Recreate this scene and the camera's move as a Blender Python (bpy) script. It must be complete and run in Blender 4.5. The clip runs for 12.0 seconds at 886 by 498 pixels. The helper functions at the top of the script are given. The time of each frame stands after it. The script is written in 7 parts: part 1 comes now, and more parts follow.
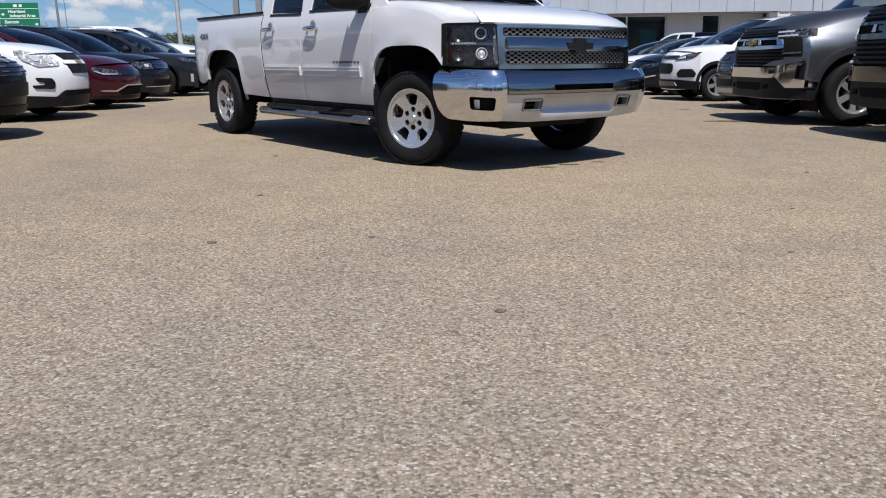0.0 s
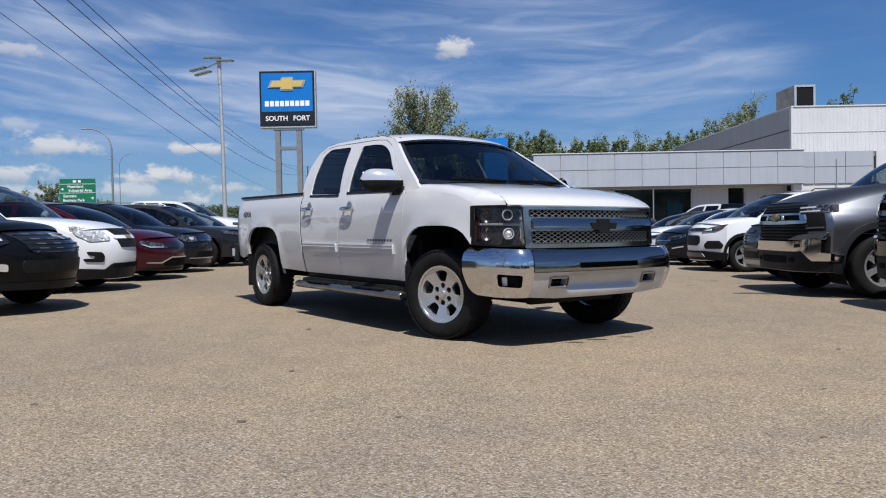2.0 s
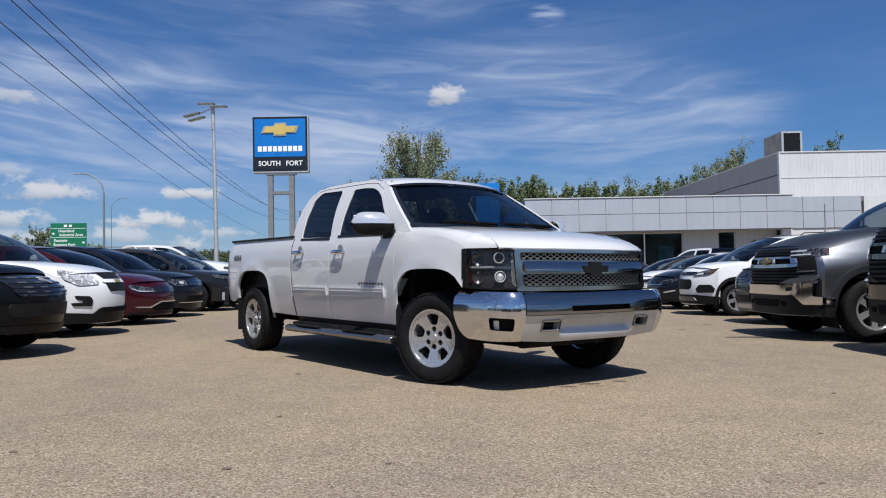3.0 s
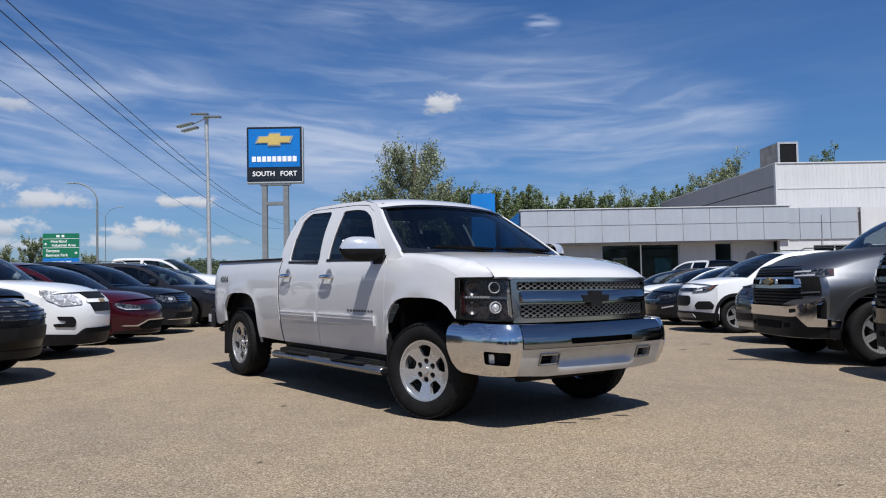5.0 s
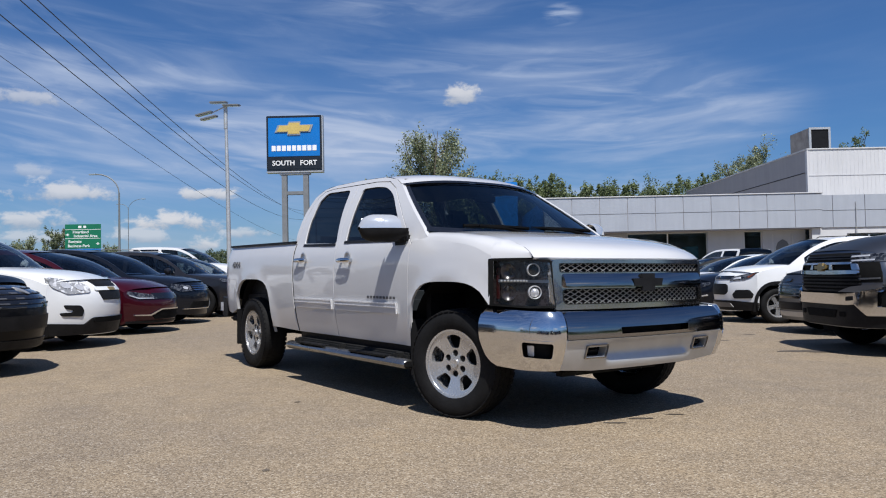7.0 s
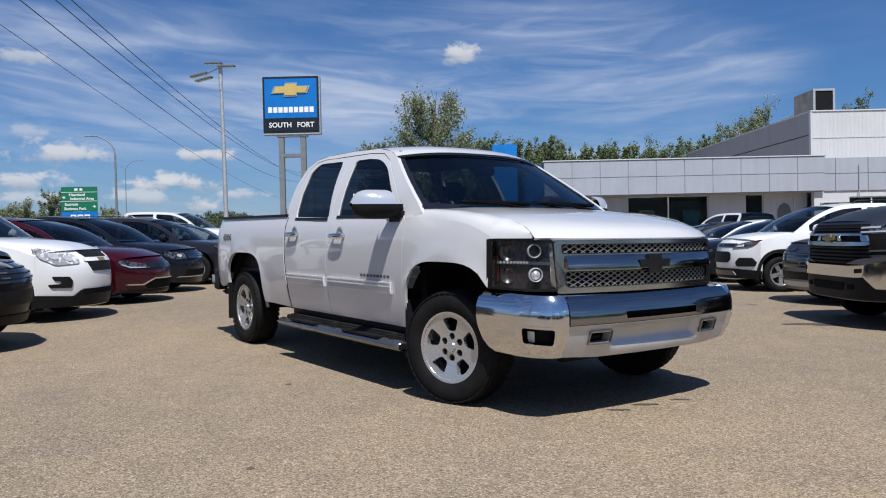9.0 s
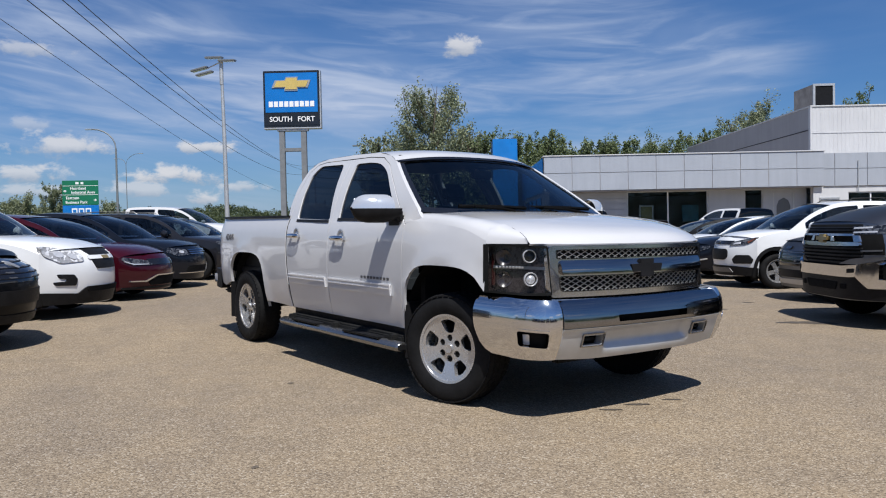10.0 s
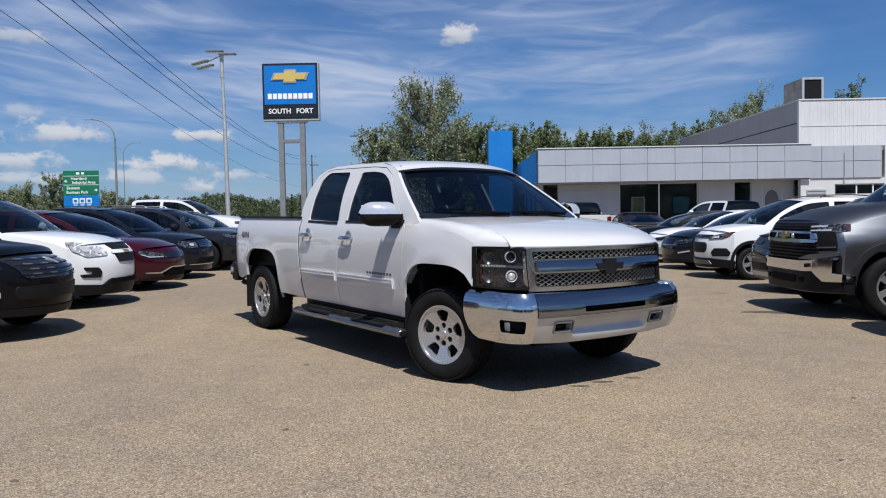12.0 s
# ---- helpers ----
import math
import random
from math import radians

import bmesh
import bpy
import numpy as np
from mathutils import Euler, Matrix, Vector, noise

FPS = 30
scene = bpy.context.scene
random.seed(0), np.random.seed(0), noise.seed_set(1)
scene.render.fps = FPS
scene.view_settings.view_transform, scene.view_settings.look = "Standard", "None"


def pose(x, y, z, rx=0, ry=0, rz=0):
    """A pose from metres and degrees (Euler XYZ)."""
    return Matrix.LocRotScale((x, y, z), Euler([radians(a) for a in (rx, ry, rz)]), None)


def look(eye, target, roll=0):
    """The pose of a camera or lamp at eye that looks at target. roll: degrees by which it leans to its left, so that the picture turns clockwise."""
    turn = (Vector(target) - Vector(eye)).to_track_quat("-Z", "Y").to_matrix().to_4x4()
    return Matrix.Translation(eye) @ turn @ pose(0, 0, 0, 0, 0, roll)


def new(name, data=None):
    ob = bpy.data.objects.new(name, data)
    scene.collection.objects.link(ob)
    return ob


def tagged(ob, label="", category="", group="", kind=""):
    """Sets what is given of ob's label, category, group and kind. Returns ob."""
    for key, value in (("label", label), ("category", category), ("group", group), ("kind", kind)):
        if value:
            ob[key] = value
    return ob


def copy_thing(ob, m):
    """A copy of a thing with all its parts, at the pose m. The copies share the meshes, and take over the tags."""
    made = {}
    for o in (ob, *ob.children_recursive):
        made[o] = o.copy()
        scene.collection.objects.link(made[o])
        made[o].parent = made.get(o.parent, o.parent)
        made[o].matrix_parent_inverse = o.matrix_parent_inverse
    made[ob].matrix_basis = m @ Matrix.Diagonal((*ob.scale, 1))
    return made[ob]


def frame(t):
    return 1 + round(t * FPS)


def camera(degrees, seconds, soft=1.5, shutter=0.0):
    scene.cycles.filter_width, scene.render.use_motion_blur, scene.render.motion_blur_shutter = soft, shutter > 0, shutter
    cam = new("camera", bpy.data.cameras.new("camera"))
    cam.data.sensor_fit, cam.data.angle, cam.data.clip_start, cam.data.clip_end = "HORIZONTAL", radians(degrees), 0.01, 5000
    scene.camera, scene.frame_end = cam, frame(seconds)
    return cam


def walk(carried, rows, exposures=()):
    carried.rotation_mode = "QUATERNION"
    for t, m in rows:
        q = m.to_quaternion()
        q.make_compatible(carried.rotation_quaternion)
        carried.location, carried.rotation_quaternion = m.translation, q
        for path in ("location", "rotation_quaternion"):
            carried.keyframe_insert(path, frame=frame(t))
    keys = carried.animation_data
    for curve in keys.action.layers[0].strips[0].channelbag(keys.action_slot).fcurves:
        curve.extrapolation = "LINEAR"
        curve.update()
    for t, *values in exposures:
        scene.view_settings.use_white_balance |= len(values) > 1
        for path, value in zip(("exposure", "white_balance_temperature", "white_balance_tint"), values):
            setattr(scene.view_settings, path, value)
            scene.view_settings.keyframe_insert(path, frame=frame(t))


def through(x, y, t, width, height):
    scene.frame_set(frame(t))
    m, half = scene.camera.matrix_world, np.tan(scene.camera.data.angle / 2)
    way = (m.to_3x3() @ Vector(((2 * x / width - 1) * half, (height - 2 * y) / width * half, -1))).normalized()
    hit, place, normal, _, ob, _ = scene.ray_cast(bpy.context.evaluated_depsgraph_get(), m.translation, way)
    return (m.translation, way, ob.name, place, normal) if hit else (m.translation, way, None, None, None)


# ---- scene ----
from mathutils.geometry import delaunay_2d_cdt

# The lot falls a little to the east; the pickup stands turned on it.
SLOPE = pose(0, 0, 0, 0, 0.8, 0)
PICKUP = SLOPE @ pose(0, 0, 0, 0, 0, 35.8)

cam = camera(60.0, 12.0, 1.1)
PATH = [
    (0.0, (-4.603, -5.077, 0.824), (-3.404, -3.549, 0.347), -0.17),
    (0.5, (-4.615, -5.102, 0.862), (-3.421, -3.525, 0.564), -0.23),
    (1.0, (-4.614, -5.118, 0.884), (-3.447, -3.509, 0.665), -0.27),
    (1.5, (-4.626, -5.148, 0.904), (-3.463, -3.528, 0.759), -0.28),
    (2.0, (-4.632, -5.165, 0.908), (-3.465, -3.542, 0.857), -0.30),
    (2.5, (-4.618, -5.149, 0.902), (-3.444, -3.530, 0.925), -0.30),
    (3.0, (-4.607, -5.141, 0.896), (-3.423, -3.531, 0.961), -0.32),
    (4.8, (-4.437, -4.972, 1.051), (-3.239, -3.372, 1.134), -0.36),
    (5.0, (-4.414, -4.921, 1.056), (-3.221, -3.318, 1.143), -0.33),
    (5.5, (-4.349, -4.785, 1.045), (-3.191, -3.157, 1.129), -0.32),
    (6.0, (-4.280, -4.631, 1.045), (-3.136, -2.993, 1.128), -0.33),
    (6.5, (-4.183, -4.494, 1.015), (-3.038, -2.857, 1.094), -0.38),
    (7.0, (-4.078, -4.346, 0.996), (-2.928, -2.711, 1.060), -0.40),
    (7.5, (-3.993, -4.224, 0.979), (-2.840, -2.590, 1.015), -0.42),
    (7.7, (-3.951, -4.188, 0.977), (-2.802, -2.551, 0.993), -0.42),
    (9.5, (-3.900, -4.143, 1.172), (-2.748, -2.509, 1.129), -0.40),
    (10.0, (-3.973, -4.264, 1.195), (-2.823, -2.629, 1.140), -0.33),
    (10.5, (-4.110, -4.445, 1.233), (-2.957, -2.812, 1.167), -0.32),
    (11.0, (-4.251, -4.623, 1.268), (-3.095, -2.992, 1.193), -0.32),
    (11.5, (-4.356, -4.811, 1.293), (-3.200, -3.181, 1.217), -0.36),
    (12.0, (-4.482, -5.008, 1.318), (-3.325, -3.379, 1.233), -0.27),
]
walk(cam, [(t, PICKUP @ look(eye, target, roll)) for t, eye, target, roll in PATH],
     ((0.0, 0.41), (0.6, 0.32), (2.0, 0.30), (12.0, 0.27)))

# ---- light ----
SUN_WAY = Vector((-0.114, 0.534, -1.0)).normalized()  # the way the sunlight goes
sun = new("sun", bpy.data.lights.new("sun", "SUN"))
sun.data.energy, sun.data.angle, sun.data.color = 5.0, radians(0.53), (0.99, 0.968, 0.935)
sun.matrix_basis = SUN_WAY.to_track_quat("-Z", "Y").to_matrix().to_4x4()


def build_world():
    w = bpy.data.worlds.new("sky")
    scene.world = w
    w.use_nodes = True
    nt = w.node_tree
    nt.nodes.clear()
    N, L = nt.nodes.new, nt.links.new

    def math(op, a, b=None, clamp=False):
        n = N("ShaderNodeMath")
        n.operation, n.use_clamp = op, clamp
        for i, v in enumerate((a, b)):
            if v is None:
                continue
            if isinstance(v, (int, float)):
                n.inputs[i].default_value = v
            else:
                L(v, n.inputs[i])
        return n.outputs[0]

    def span(v, a, b, c=0.0, d=1.0):
        n = N("ShaderNodeMapRange")
        n.interpolation_type = "SMOOTHSTEP"
        L(v, n.inputs[0])
        for i, x in enumerate((a, b, c, d)):
            n.inputs[i + 1].default_value = x
        return n.outputs[0]

    sky = N("ShaderNodeTexSky")
    sky.sky_type, sky.sun_disc = "NISHITA", False
    sky.sun_elevation = math_asin(-SUN_WAY.z)
    sky.sun_rotation = math_atan2(-SUN_WAY.x, -SUN_WAY.y)
    sky.air_density, sky.dust_density, sky.ozone_density = 1.0, 0.6, 2.5
    co = N("ShaderNodeTexCoord").outputs["Generated"]
    sep = N("ShaderNodeSeparateXYZ")
    L(co, sep.inputs[0])
    dx, dy, dz = sep.outputs
    # the bearing from north and the height over the horizon, in radians
    az, el = math("ARCTAN2", dx, dy), math("ARCSINE", dz)

    def noise(vec, scale, detail, rough, stretch=(1, 1, 1), shift=(0, 0, 0), warp=0.0):
        mp = N("ShaderNodeMapping")
        L(vec, mp.inputs[0])
        mp.inputs["Location"].default_value, mp.inputs["Scale"].default_value = shift, stretch
        n = N("ShaderNodeTexNoise")
        L(mp.outputs[0], n.inputs["Vector"])
        n.inputs["Scale"].default_value, n.inputs["Detail"].default_value = scale, detail
        n.inputs["Roughness"].default_value, n.inputs["Distortion"].default_value = rough, warp
        return n.outputs[0]

    def add(*v):
        out = v[0]
        for x in v[1:]:
            out = math("ADD", out, x)
        return out

    # streaks of high cloud: they sink towards the middle and level out to the east
    drop = add(math("MULTIPLY", az, 0.05), math("MULTIPLY", math("MULTIPLY", az, az), -0.10))
    lie = N("ShaderNodeCombineXYZ")
    L(az, lie.inputs[0])
    L(math("ADD", el, drop), lie.inputs[1])
    lie = lie.outputs[0]

    def patch(a0, e0, ra, re):
        """How near the sky is to a place: 1 there, 0 beyond the reach ra by re."""
        x = math("DIVIDE", math("SUBTRACT", az, a0), ra)
        y = math("DIVIDE", math("SUBTRACT", el, e0), re)
        return span(add(math("MULTIPLY", x, x), math("MULTIPLY", y, y)), 0.0, 1.0, 1.0, 0.0)

    long = span(noise(lie, 4.2, 6, 0.52, (0.75, 5.0, 1), (0.3, 1.9, 0), 0.9), 0.40, 0.74)
    fine = span(noise(lie, 10.0, 6, 0.55, (0.70, 4.6, 1), (2.7, 0.4, 0), 1.1), 0.42, 0.76)
    broad = span(noise(lie, 2.6, 5, 0.5, (1.0, 3.2, 1), (5.2, 0.8, 0), 0.6), 0.38, 0.66)
    veil = add(math("MULTIPLY", patch(0.27, 0.190, 0.20, 0.075), 0.75), math("MULTIPLY", patch(0.08, 0.252, 0.26, 0.045), 0.50), math("MULTIPLY", patch(-0.12, 0.180, 0.34, 0.060), 0.75),
               math("MULTIPLY", patch(-0.46, 0.235, 0.30, 0.065), 0.52), math("MULTIPLY", patch(-0.42, 0.150, 0.36, 0.060), 0.48), math("MULTIPLY", patch(-0.05, 0.335, 0.16, 0.03), 0.40),
               math("MULTIPLY", patch(0.10, 0.105, 0.42, 0.045), 0.45))
    rest = add(math("MULTIPLY", span(az, 0.05, 0.42, 0.26, 0.05), span(el, 0.18, 0.40, 1.0, 0.75)), math("MULTIPLY", span(math("ABSOLUTE", az), 0.7, 1.4), 0.25))
    body = add(math("MULTIPLY", long, 0.62), math("MULTIPLY", fine, 0.42), math("MULTIPLY", broad, 0.22))
    haze = math("MULTIPLY", span(el, 0.0, 0.16, 0.26, 0.0), span(az, -0.3, 0.3, 1.0, 0.7))
    wisp = math("MULTIPLY", patch(0.150, 0.322, 0.030, 0.016), math("MULTIPLY", fine, 0.7))
    cirrus = math("MULTIPLY", add(math("MULTIPLY", body, math("ADD", veil, rest)), math("MULTIPLY", veil, 0.12), haze, wisp), 1.0, True)

    # heaped clouds: (bearing, height, half their width, half their height, density)
    ragged = noise(co, 26.0, 7, 0.62, (1, 1, 1.7), (0.35, 0.1, 0.43), 0.2)
    heaps = lit = None
    for a0, e0, ra, re, k in HEAPS:
        x = math("DIVIDE", math("SUBTRACT", az, a0), ra)
        y = math("DIVIDE", math("SUBTRACT", el, e0), re)
        flat = math("MULTIPLY", math("MINIMUM", y, 0.0), 0.9)
        r = math("SQRT", add(math("MULTIPLY", x, x), math("MULTIPLY", y, y), math("MULTIPLY", flat, flat)))
        m = math("MULTIPLY", span(math("ADD", r, math("MULTIPLY", math("SUBTRACT", ragged, 0.5), 4.2)), 0.30, 1.15, 1.0, 0.0), k)
        t = math("MULTIPLY", m, span(math("ADD", y, math("MULTIPLY", math("SUBTRACT", ragged, 0.5), -1.6)), -0.7, 0.45))
        heaps, lit = (m, t) if heaps is None else (math("MAXIMUM", heaps, m), math("MAXIMUM", lit, t))
    lit = math("DIVIDE", lit, math("MAXIMUM", heaps, 0.01), True)
    deep = N("ShaderNodeMixRGB")
    deep.blend_type = "MULTIPLY"
    deep.inputs[0].default_value = 1.0
    L(sky.outputs[0], deep.inputs[1])
    deep.inputs[2].default_value = (*SKY_TINT, 1)
    mix1 = N("ShaderNodeMixRGB")
    L(cirrus, mix1.inputs[0])
    L(deep.outputs[0], mix1.inputs[1])
    mix1.inputs[2].default_value = (*VEIL, 1)
    # undersides of the heaps are greyer
    tone = N("ShaderNodeMixRGB")
    L(lit, tone.inputs[0])
    tone.inputs[1].default_value = (*HEAP_DARK, 1)
    tone.inputs[2].default_value = (*HEAP_LIGHT, 1)
    mix2 = N("ShaderNodeMixRGB")
    L(heaps, mix2.inputs[0])
    L(mix1.outputs[0], mix2.inputs[1])
    L(tone.outputs[0], mix2.inputs[2])
    bg = N("ShaderNodeBackground")
    bg.inputs["Strength"].default_value = SKY_STRENGTH
    L(mix2.outputs[0], bg.inputs[0])
    L(bg.outputs[0], N("ShaderNodeOutputWorld").inputs[0])


math_asin, math_atan2 = math.asin, math.atan2
SKY_STRENGTH = 0.055
SKY_TINT = (0.51, 0.855, 1.32)
VEIL = (6.8, 8.1, 10.8)
HEAP_LIGHT, HEAP_DARK = (10.6, 10.7, 11.2), (6.0, 6.7, 8.0)
HEAPS = [(0.014, 0.231, 0.026, 0.016, 0.85), (-0.464, 0.103, 0.060, 0.015, 0.80), (-0.340, 0.070, 0.046, 0.014, 0.90), (-0.511, 0.070, 0.050, 0.012, 0.75), (-0.313, 0.105, 0.036, 0.009, 0.85),
         (-0.509, 0.210, 0.055, 0.011, 0.55), (-0.313, 0.042, 0.018, 0.011, 0.75), (-0.507, 0.127, 0.024, 0.007, 0.35), (-0.495, 0.050, 0.055, 0.009, 0.55), (-0.385, 0.052, 0.040, 0.010, 0.6), (-0.258, 0.056, 0.026, 0.009, 0.6),
         (-0.62, 0.09, 0.07, 0.02, 0.8), (-0.80, 0.12, 0.09, 0.03, 0.8), (-1.2, 0.10, 0.12, 0.035, 0.8), (1.1, 0.12, 0.14, 0.04, 0.7), (2.2, 0.20, 0.22, 0.06, 0.8), (2.8, 0.14, 0.18, 0.05, 0.8), (-2.3, 0.18, 0.2, 0.05, 0.8), (-1.8, 0.12, 0.12, 0.03, 0.7)]
build_world()


# ---- materials ----
def nodes_of(name):
    m = bpy.data.materials.new(name)
    m.use_nodes = True
    nt = m.node_tree
    return m, nt, nt.nodes["Principled BSDF"], nt.nodes.new, nt.links.new


def tex_noise(nt, scale, detail=4, rough=0.55, coords="Object", stretch=(1, 1, 1)):
    co = nt.nodes.new("ShaderNodeTexCoord")
    mp = nt.nodes.new("ShaderNodeMapping")
    mp.inputs["Scale"].default_value = stretch
    nt.links.new(co.outputs[coords], mp.inputs[0])
    n = nt.nodes.new("ShaderNodeTexNoise")
    nt.links.new(mp.outputs[0], n.inputs["Vector"])
    n.inputs["Scale"].default_value, n.inputs["Detail"].default_value, n.inputs["Roughness"].default_value = scale, detail, rough
    return n.outputs[0]


def ramp(nt, fac, stops):
    r = nt.nodes.new("ShaderNodeValToRGB")
    el = r.color_ramp.elements
    while len(el) < len(stops):
        el.new(0.5)
    for e, (p, c) in zip(el, stops):
        e.position, e.color = p, (*c, 1) if len(c) == 3 else c
    nt.links.new(fac, r.inputs[0])
    return r.outputs[0]


def bump(nt, bsdf, height, strength, distance):
    b = nt.nodes.new("ShaderNodeBump")
    b.inputs["Strength"].default_value, b.inputs["Distance"].default_value = strength, distance
    nt.links.new(height, b.inputs["Height"])
    nt.links.new(b.outputs[0], bsdf.inputs["Normal"])


def scaled(c, k):
    return tuple(min(1.0, v * k) for v in c)


def plain(name, colour, rough=0.5, metal=0.0, vary=0.12, scale=6.0, grain=0.0, grain_scale=60.0, coat=0.0, spec=0.5, rough_vary=0.1, coords="Object"):
    """A surface of one colour with blotches, uneven gloss and a fine relief."""
    m, nt, b, N, L = nodes_of(name)
    n = tex_noise(nt, scale, 5, 0.6, coords)
    L(ramp(nt, n, [(0.3, scaled(colour, 1 - vary)), (0.7, scaled(colour, 1 + vary))]), b.inputs["Base Color"])
    L(ramp(nt, tex_noise(nt, scale * 3.3, 4, 0.6, coords), [(0.3, (max(0.01, rough - rough_vary),) * 3), (0.75, (min(1, rough + rough_vary),) * 3)]), b.inputs["Roughness"])
    b.inputs["Metallic"].default_value, b.inputs["Specular IOR Level"].default_value = metal, spec
    b.inputs["Coat Weight"].default_value, b.inputs["Coat Roughness"].default_value = coat, 0.04
    if grain:
        bump(nt, b, tex_noise(nt, grain_scale, 3, 0.6, coords), grain, 0.01)
    return m


def car_paint(name, colour, flake=0.0, rough=0.35, dusty=0.02, even=False, coat=1.0, edge=1.0):
    """Clear-coated paint with road dust low down in patches."""
    m, nt, b, N, L = nodes_of(name)
    dust = ramp(nt, tex_noise(nt, 3.0, 6, 0.65), [(0.45, (0, 0, 0)), (0.85, (dusty,) * 3)])
    mix = N("ShaderNodeMixRGB")
    L(dust, mix.inputs[0])
    mix.inputs[1].default_value = (*colour, 1)
    mix.inputs[2].default_value = (0.30, 0.26, 0.21, 1)
    L(mix.outputs[0], b.inputs["Base Color"])
    L(ramp(nt, tex_noise(nt, 9.0, 4, 0.6), [(0.3, (rough - 0.06 * (not even),) * 3), (0.8, (rough + 0.10 * (not even),) * 3)]), b.inputs["Roughness"])
    b.inputs["Metallic"].default_value = flake
    b.inputs["Specular IOR Level"].default_value = 0.12
    b.inputs["Specular Tint"].default_value = (edge, edge, edge, 1)
    b.inputs["Coat Weight"].default_value, b.inputs["Coat Roughness"].default_value = coat, 0.03
    return m


def pane_material(name, tint, through, rough=0.01, ior=1.5):
    """A thin sheet of tinted glass: what passes is tinted, the rest is mirrored by the angle."""
    m, nt, b, N, L = nodes_of(name)
    nt.nodes.remove(b)
    base = ((ior - 1) / (ior + 1)) ** 2
    facing = N("ShaderNodeLayerWeight")
    facing.inputs["Blend"].default_value = 0.5
    steep = N("ShaderNodeMath")
    steep.operation = "POWER"
    L(facing.outputs["Facing"], steep.inputs[0])
    steep.inputs[1].default_value = 5.0
    fres = N("ShaderNodeMapRange")
    L(steep.outputs[0], fres.inputs[0])
    fres.inputs[3].default_value, fres.inputs[4].default_value = base * 1.3, 1.0
    tr = N("ShaderNodeBsdfTransparent")
    tr.inputs[0].default_value = (*scaled(tint, through), 1)
    gl = N("ShaderNodeBsdfGlossy")
    gl.inputs["Roughness"].default_value = rough
    mx = N("ShaderNodeMixShader")
    L(fres.outputs[0], mx.inputs[0])
    L(tr.outputs[0], mx.inputs[1])
    L(gl.outputs[0], mx.inputs[2])
    out = nt.nodes["Material Output"]
    L(mx.outputs[0], out.inputs["Surface"])
    return m


def asphalt_material():
    """Worn chip-seal: tan and grey stone chips in a dark binder, with faded patches and stains."""
    m, nt, b, N, L = nodes_of("asphalt")
    co = N("ShaderNodeTexCoord").outputs["Object"]

    def cells(scale, feature="F1"):
        v = N("ShaderNodeTexVoronoi")
        v.feature = feature
        L(co, v.inputs["Vector"])
        v.inputs["Scale"].default_value = scale
        return v

    def mul(a, c, k=1.0, blend="MULTIPLY"):
        x = N("ShaderNodeMixRGB")
        x.blend_type = blend
        x.inputs[0].default_value = k
        L(a, x.inputs[1])
        L(c, x.inputs[2])
        return x.outputs[0]

    chips = cells(118)
    sepc = N("ShaderNodeSeparateColor")
    L(chips.outputs["Color"], sepc.inputs[0])
    tone = ramp(nt, sepc.outputs[0], [(0.0, (0.133, 0.110, 0.085)), (0.30, (0.234, 0.190, 0.140)), (0.7, (0.306, 0.252, 0.189)), (0.90, (0.362, 0.310, 0.243)), (1.0, (0.45, 0.408, 0.356))])
    pits = ramp(nt, chips.outputs["Distance"], [(0.35, (1, 1, 1)), (0.75, (0.62, 0.60, 0.58)), (1.0, (0.35, 0.34, 0.33))])
    col = mul(tone, pits, 0.55)
    holes = ramp(nt, tex_noise(nt, 55, 5, 0.7), [(0.30, (0.40, 0.38, 0.36)), (0.44, (1, 1, 1))])
    col = mul(col, holes, 0.55)
    blot = ramp(nt, tex_noise(nt, 2.2, 7, 0.65), [(0.28, (0.84, 0.84, 0.86)), (0.55, (1.0, 0.99, 0.97)), (0.8, (1.09, 1.05, 0.98))])
    col = mul(col, blot)
    wide = ramp(nt, tex_noise(nt, 0.22, 5, 0.6), [(0.3, (0.86, 0.86, 0.89)), (0.7, (1.10, 1.06, 0.99))])
    col = mul(col, wide)
    spots = ramp(nt, tex_noise(nt, 1.1, 3, 0.5, "Object", (1.0, 1.6, 1)), [(0.0, (1, 1, 1)), (0.72, (1, 1, 1)), (0.80, (0.80, 0.79, 0.80))])
    col = mul(col, spots)
    # a greyer, more trodden strip crosses the lot; the rest keeps its tan dust
    sep = N("ShaderNodeSeparateXYZ")
    L(co, sep.inputs[0])
    strip = N("ShaderNodeMath")
    strip.operation = "MULTIPLY_ADD"
    L(tex_noise(nt, 0.45, 5, 0.6), strip.inputs[0])
    strip.inputs[1].default_value = 2.4
    L(sep.outputs[1], strip.inputs[2])
    way = N("ShaderNodeMapRange")
    way.interpolation_type = "SMOOTHSTEP"
    L(strip.outputs[0], way.inputs[0])
    way.inputs[1].default_value, way.inputs[2].default_value = -4.6, -0.4
    col = mul(col, ramp(nt, way.outputs[0], [(0.0, (0.98, 0.995, 1.04)), (1.0, (1.0, 0.985, 0.95))]))
    L(col, b.inputs["Base Color"])
    b.inputs["Roughness"].default_value = 0.88
    b.inputs["Specular IOR Level"].default_value = 0.25
    hgt = N("ShaderNodeMath")
    hgt.operation = "SUBTRACT"
    L(sepc.outputs[1], hgt.inputs[0])
    L(chips.outputs["Distance"], hgt.inputs[1])
    bump(nt, b, hgt.outputs[0], 0.42, 0.006)
    return m


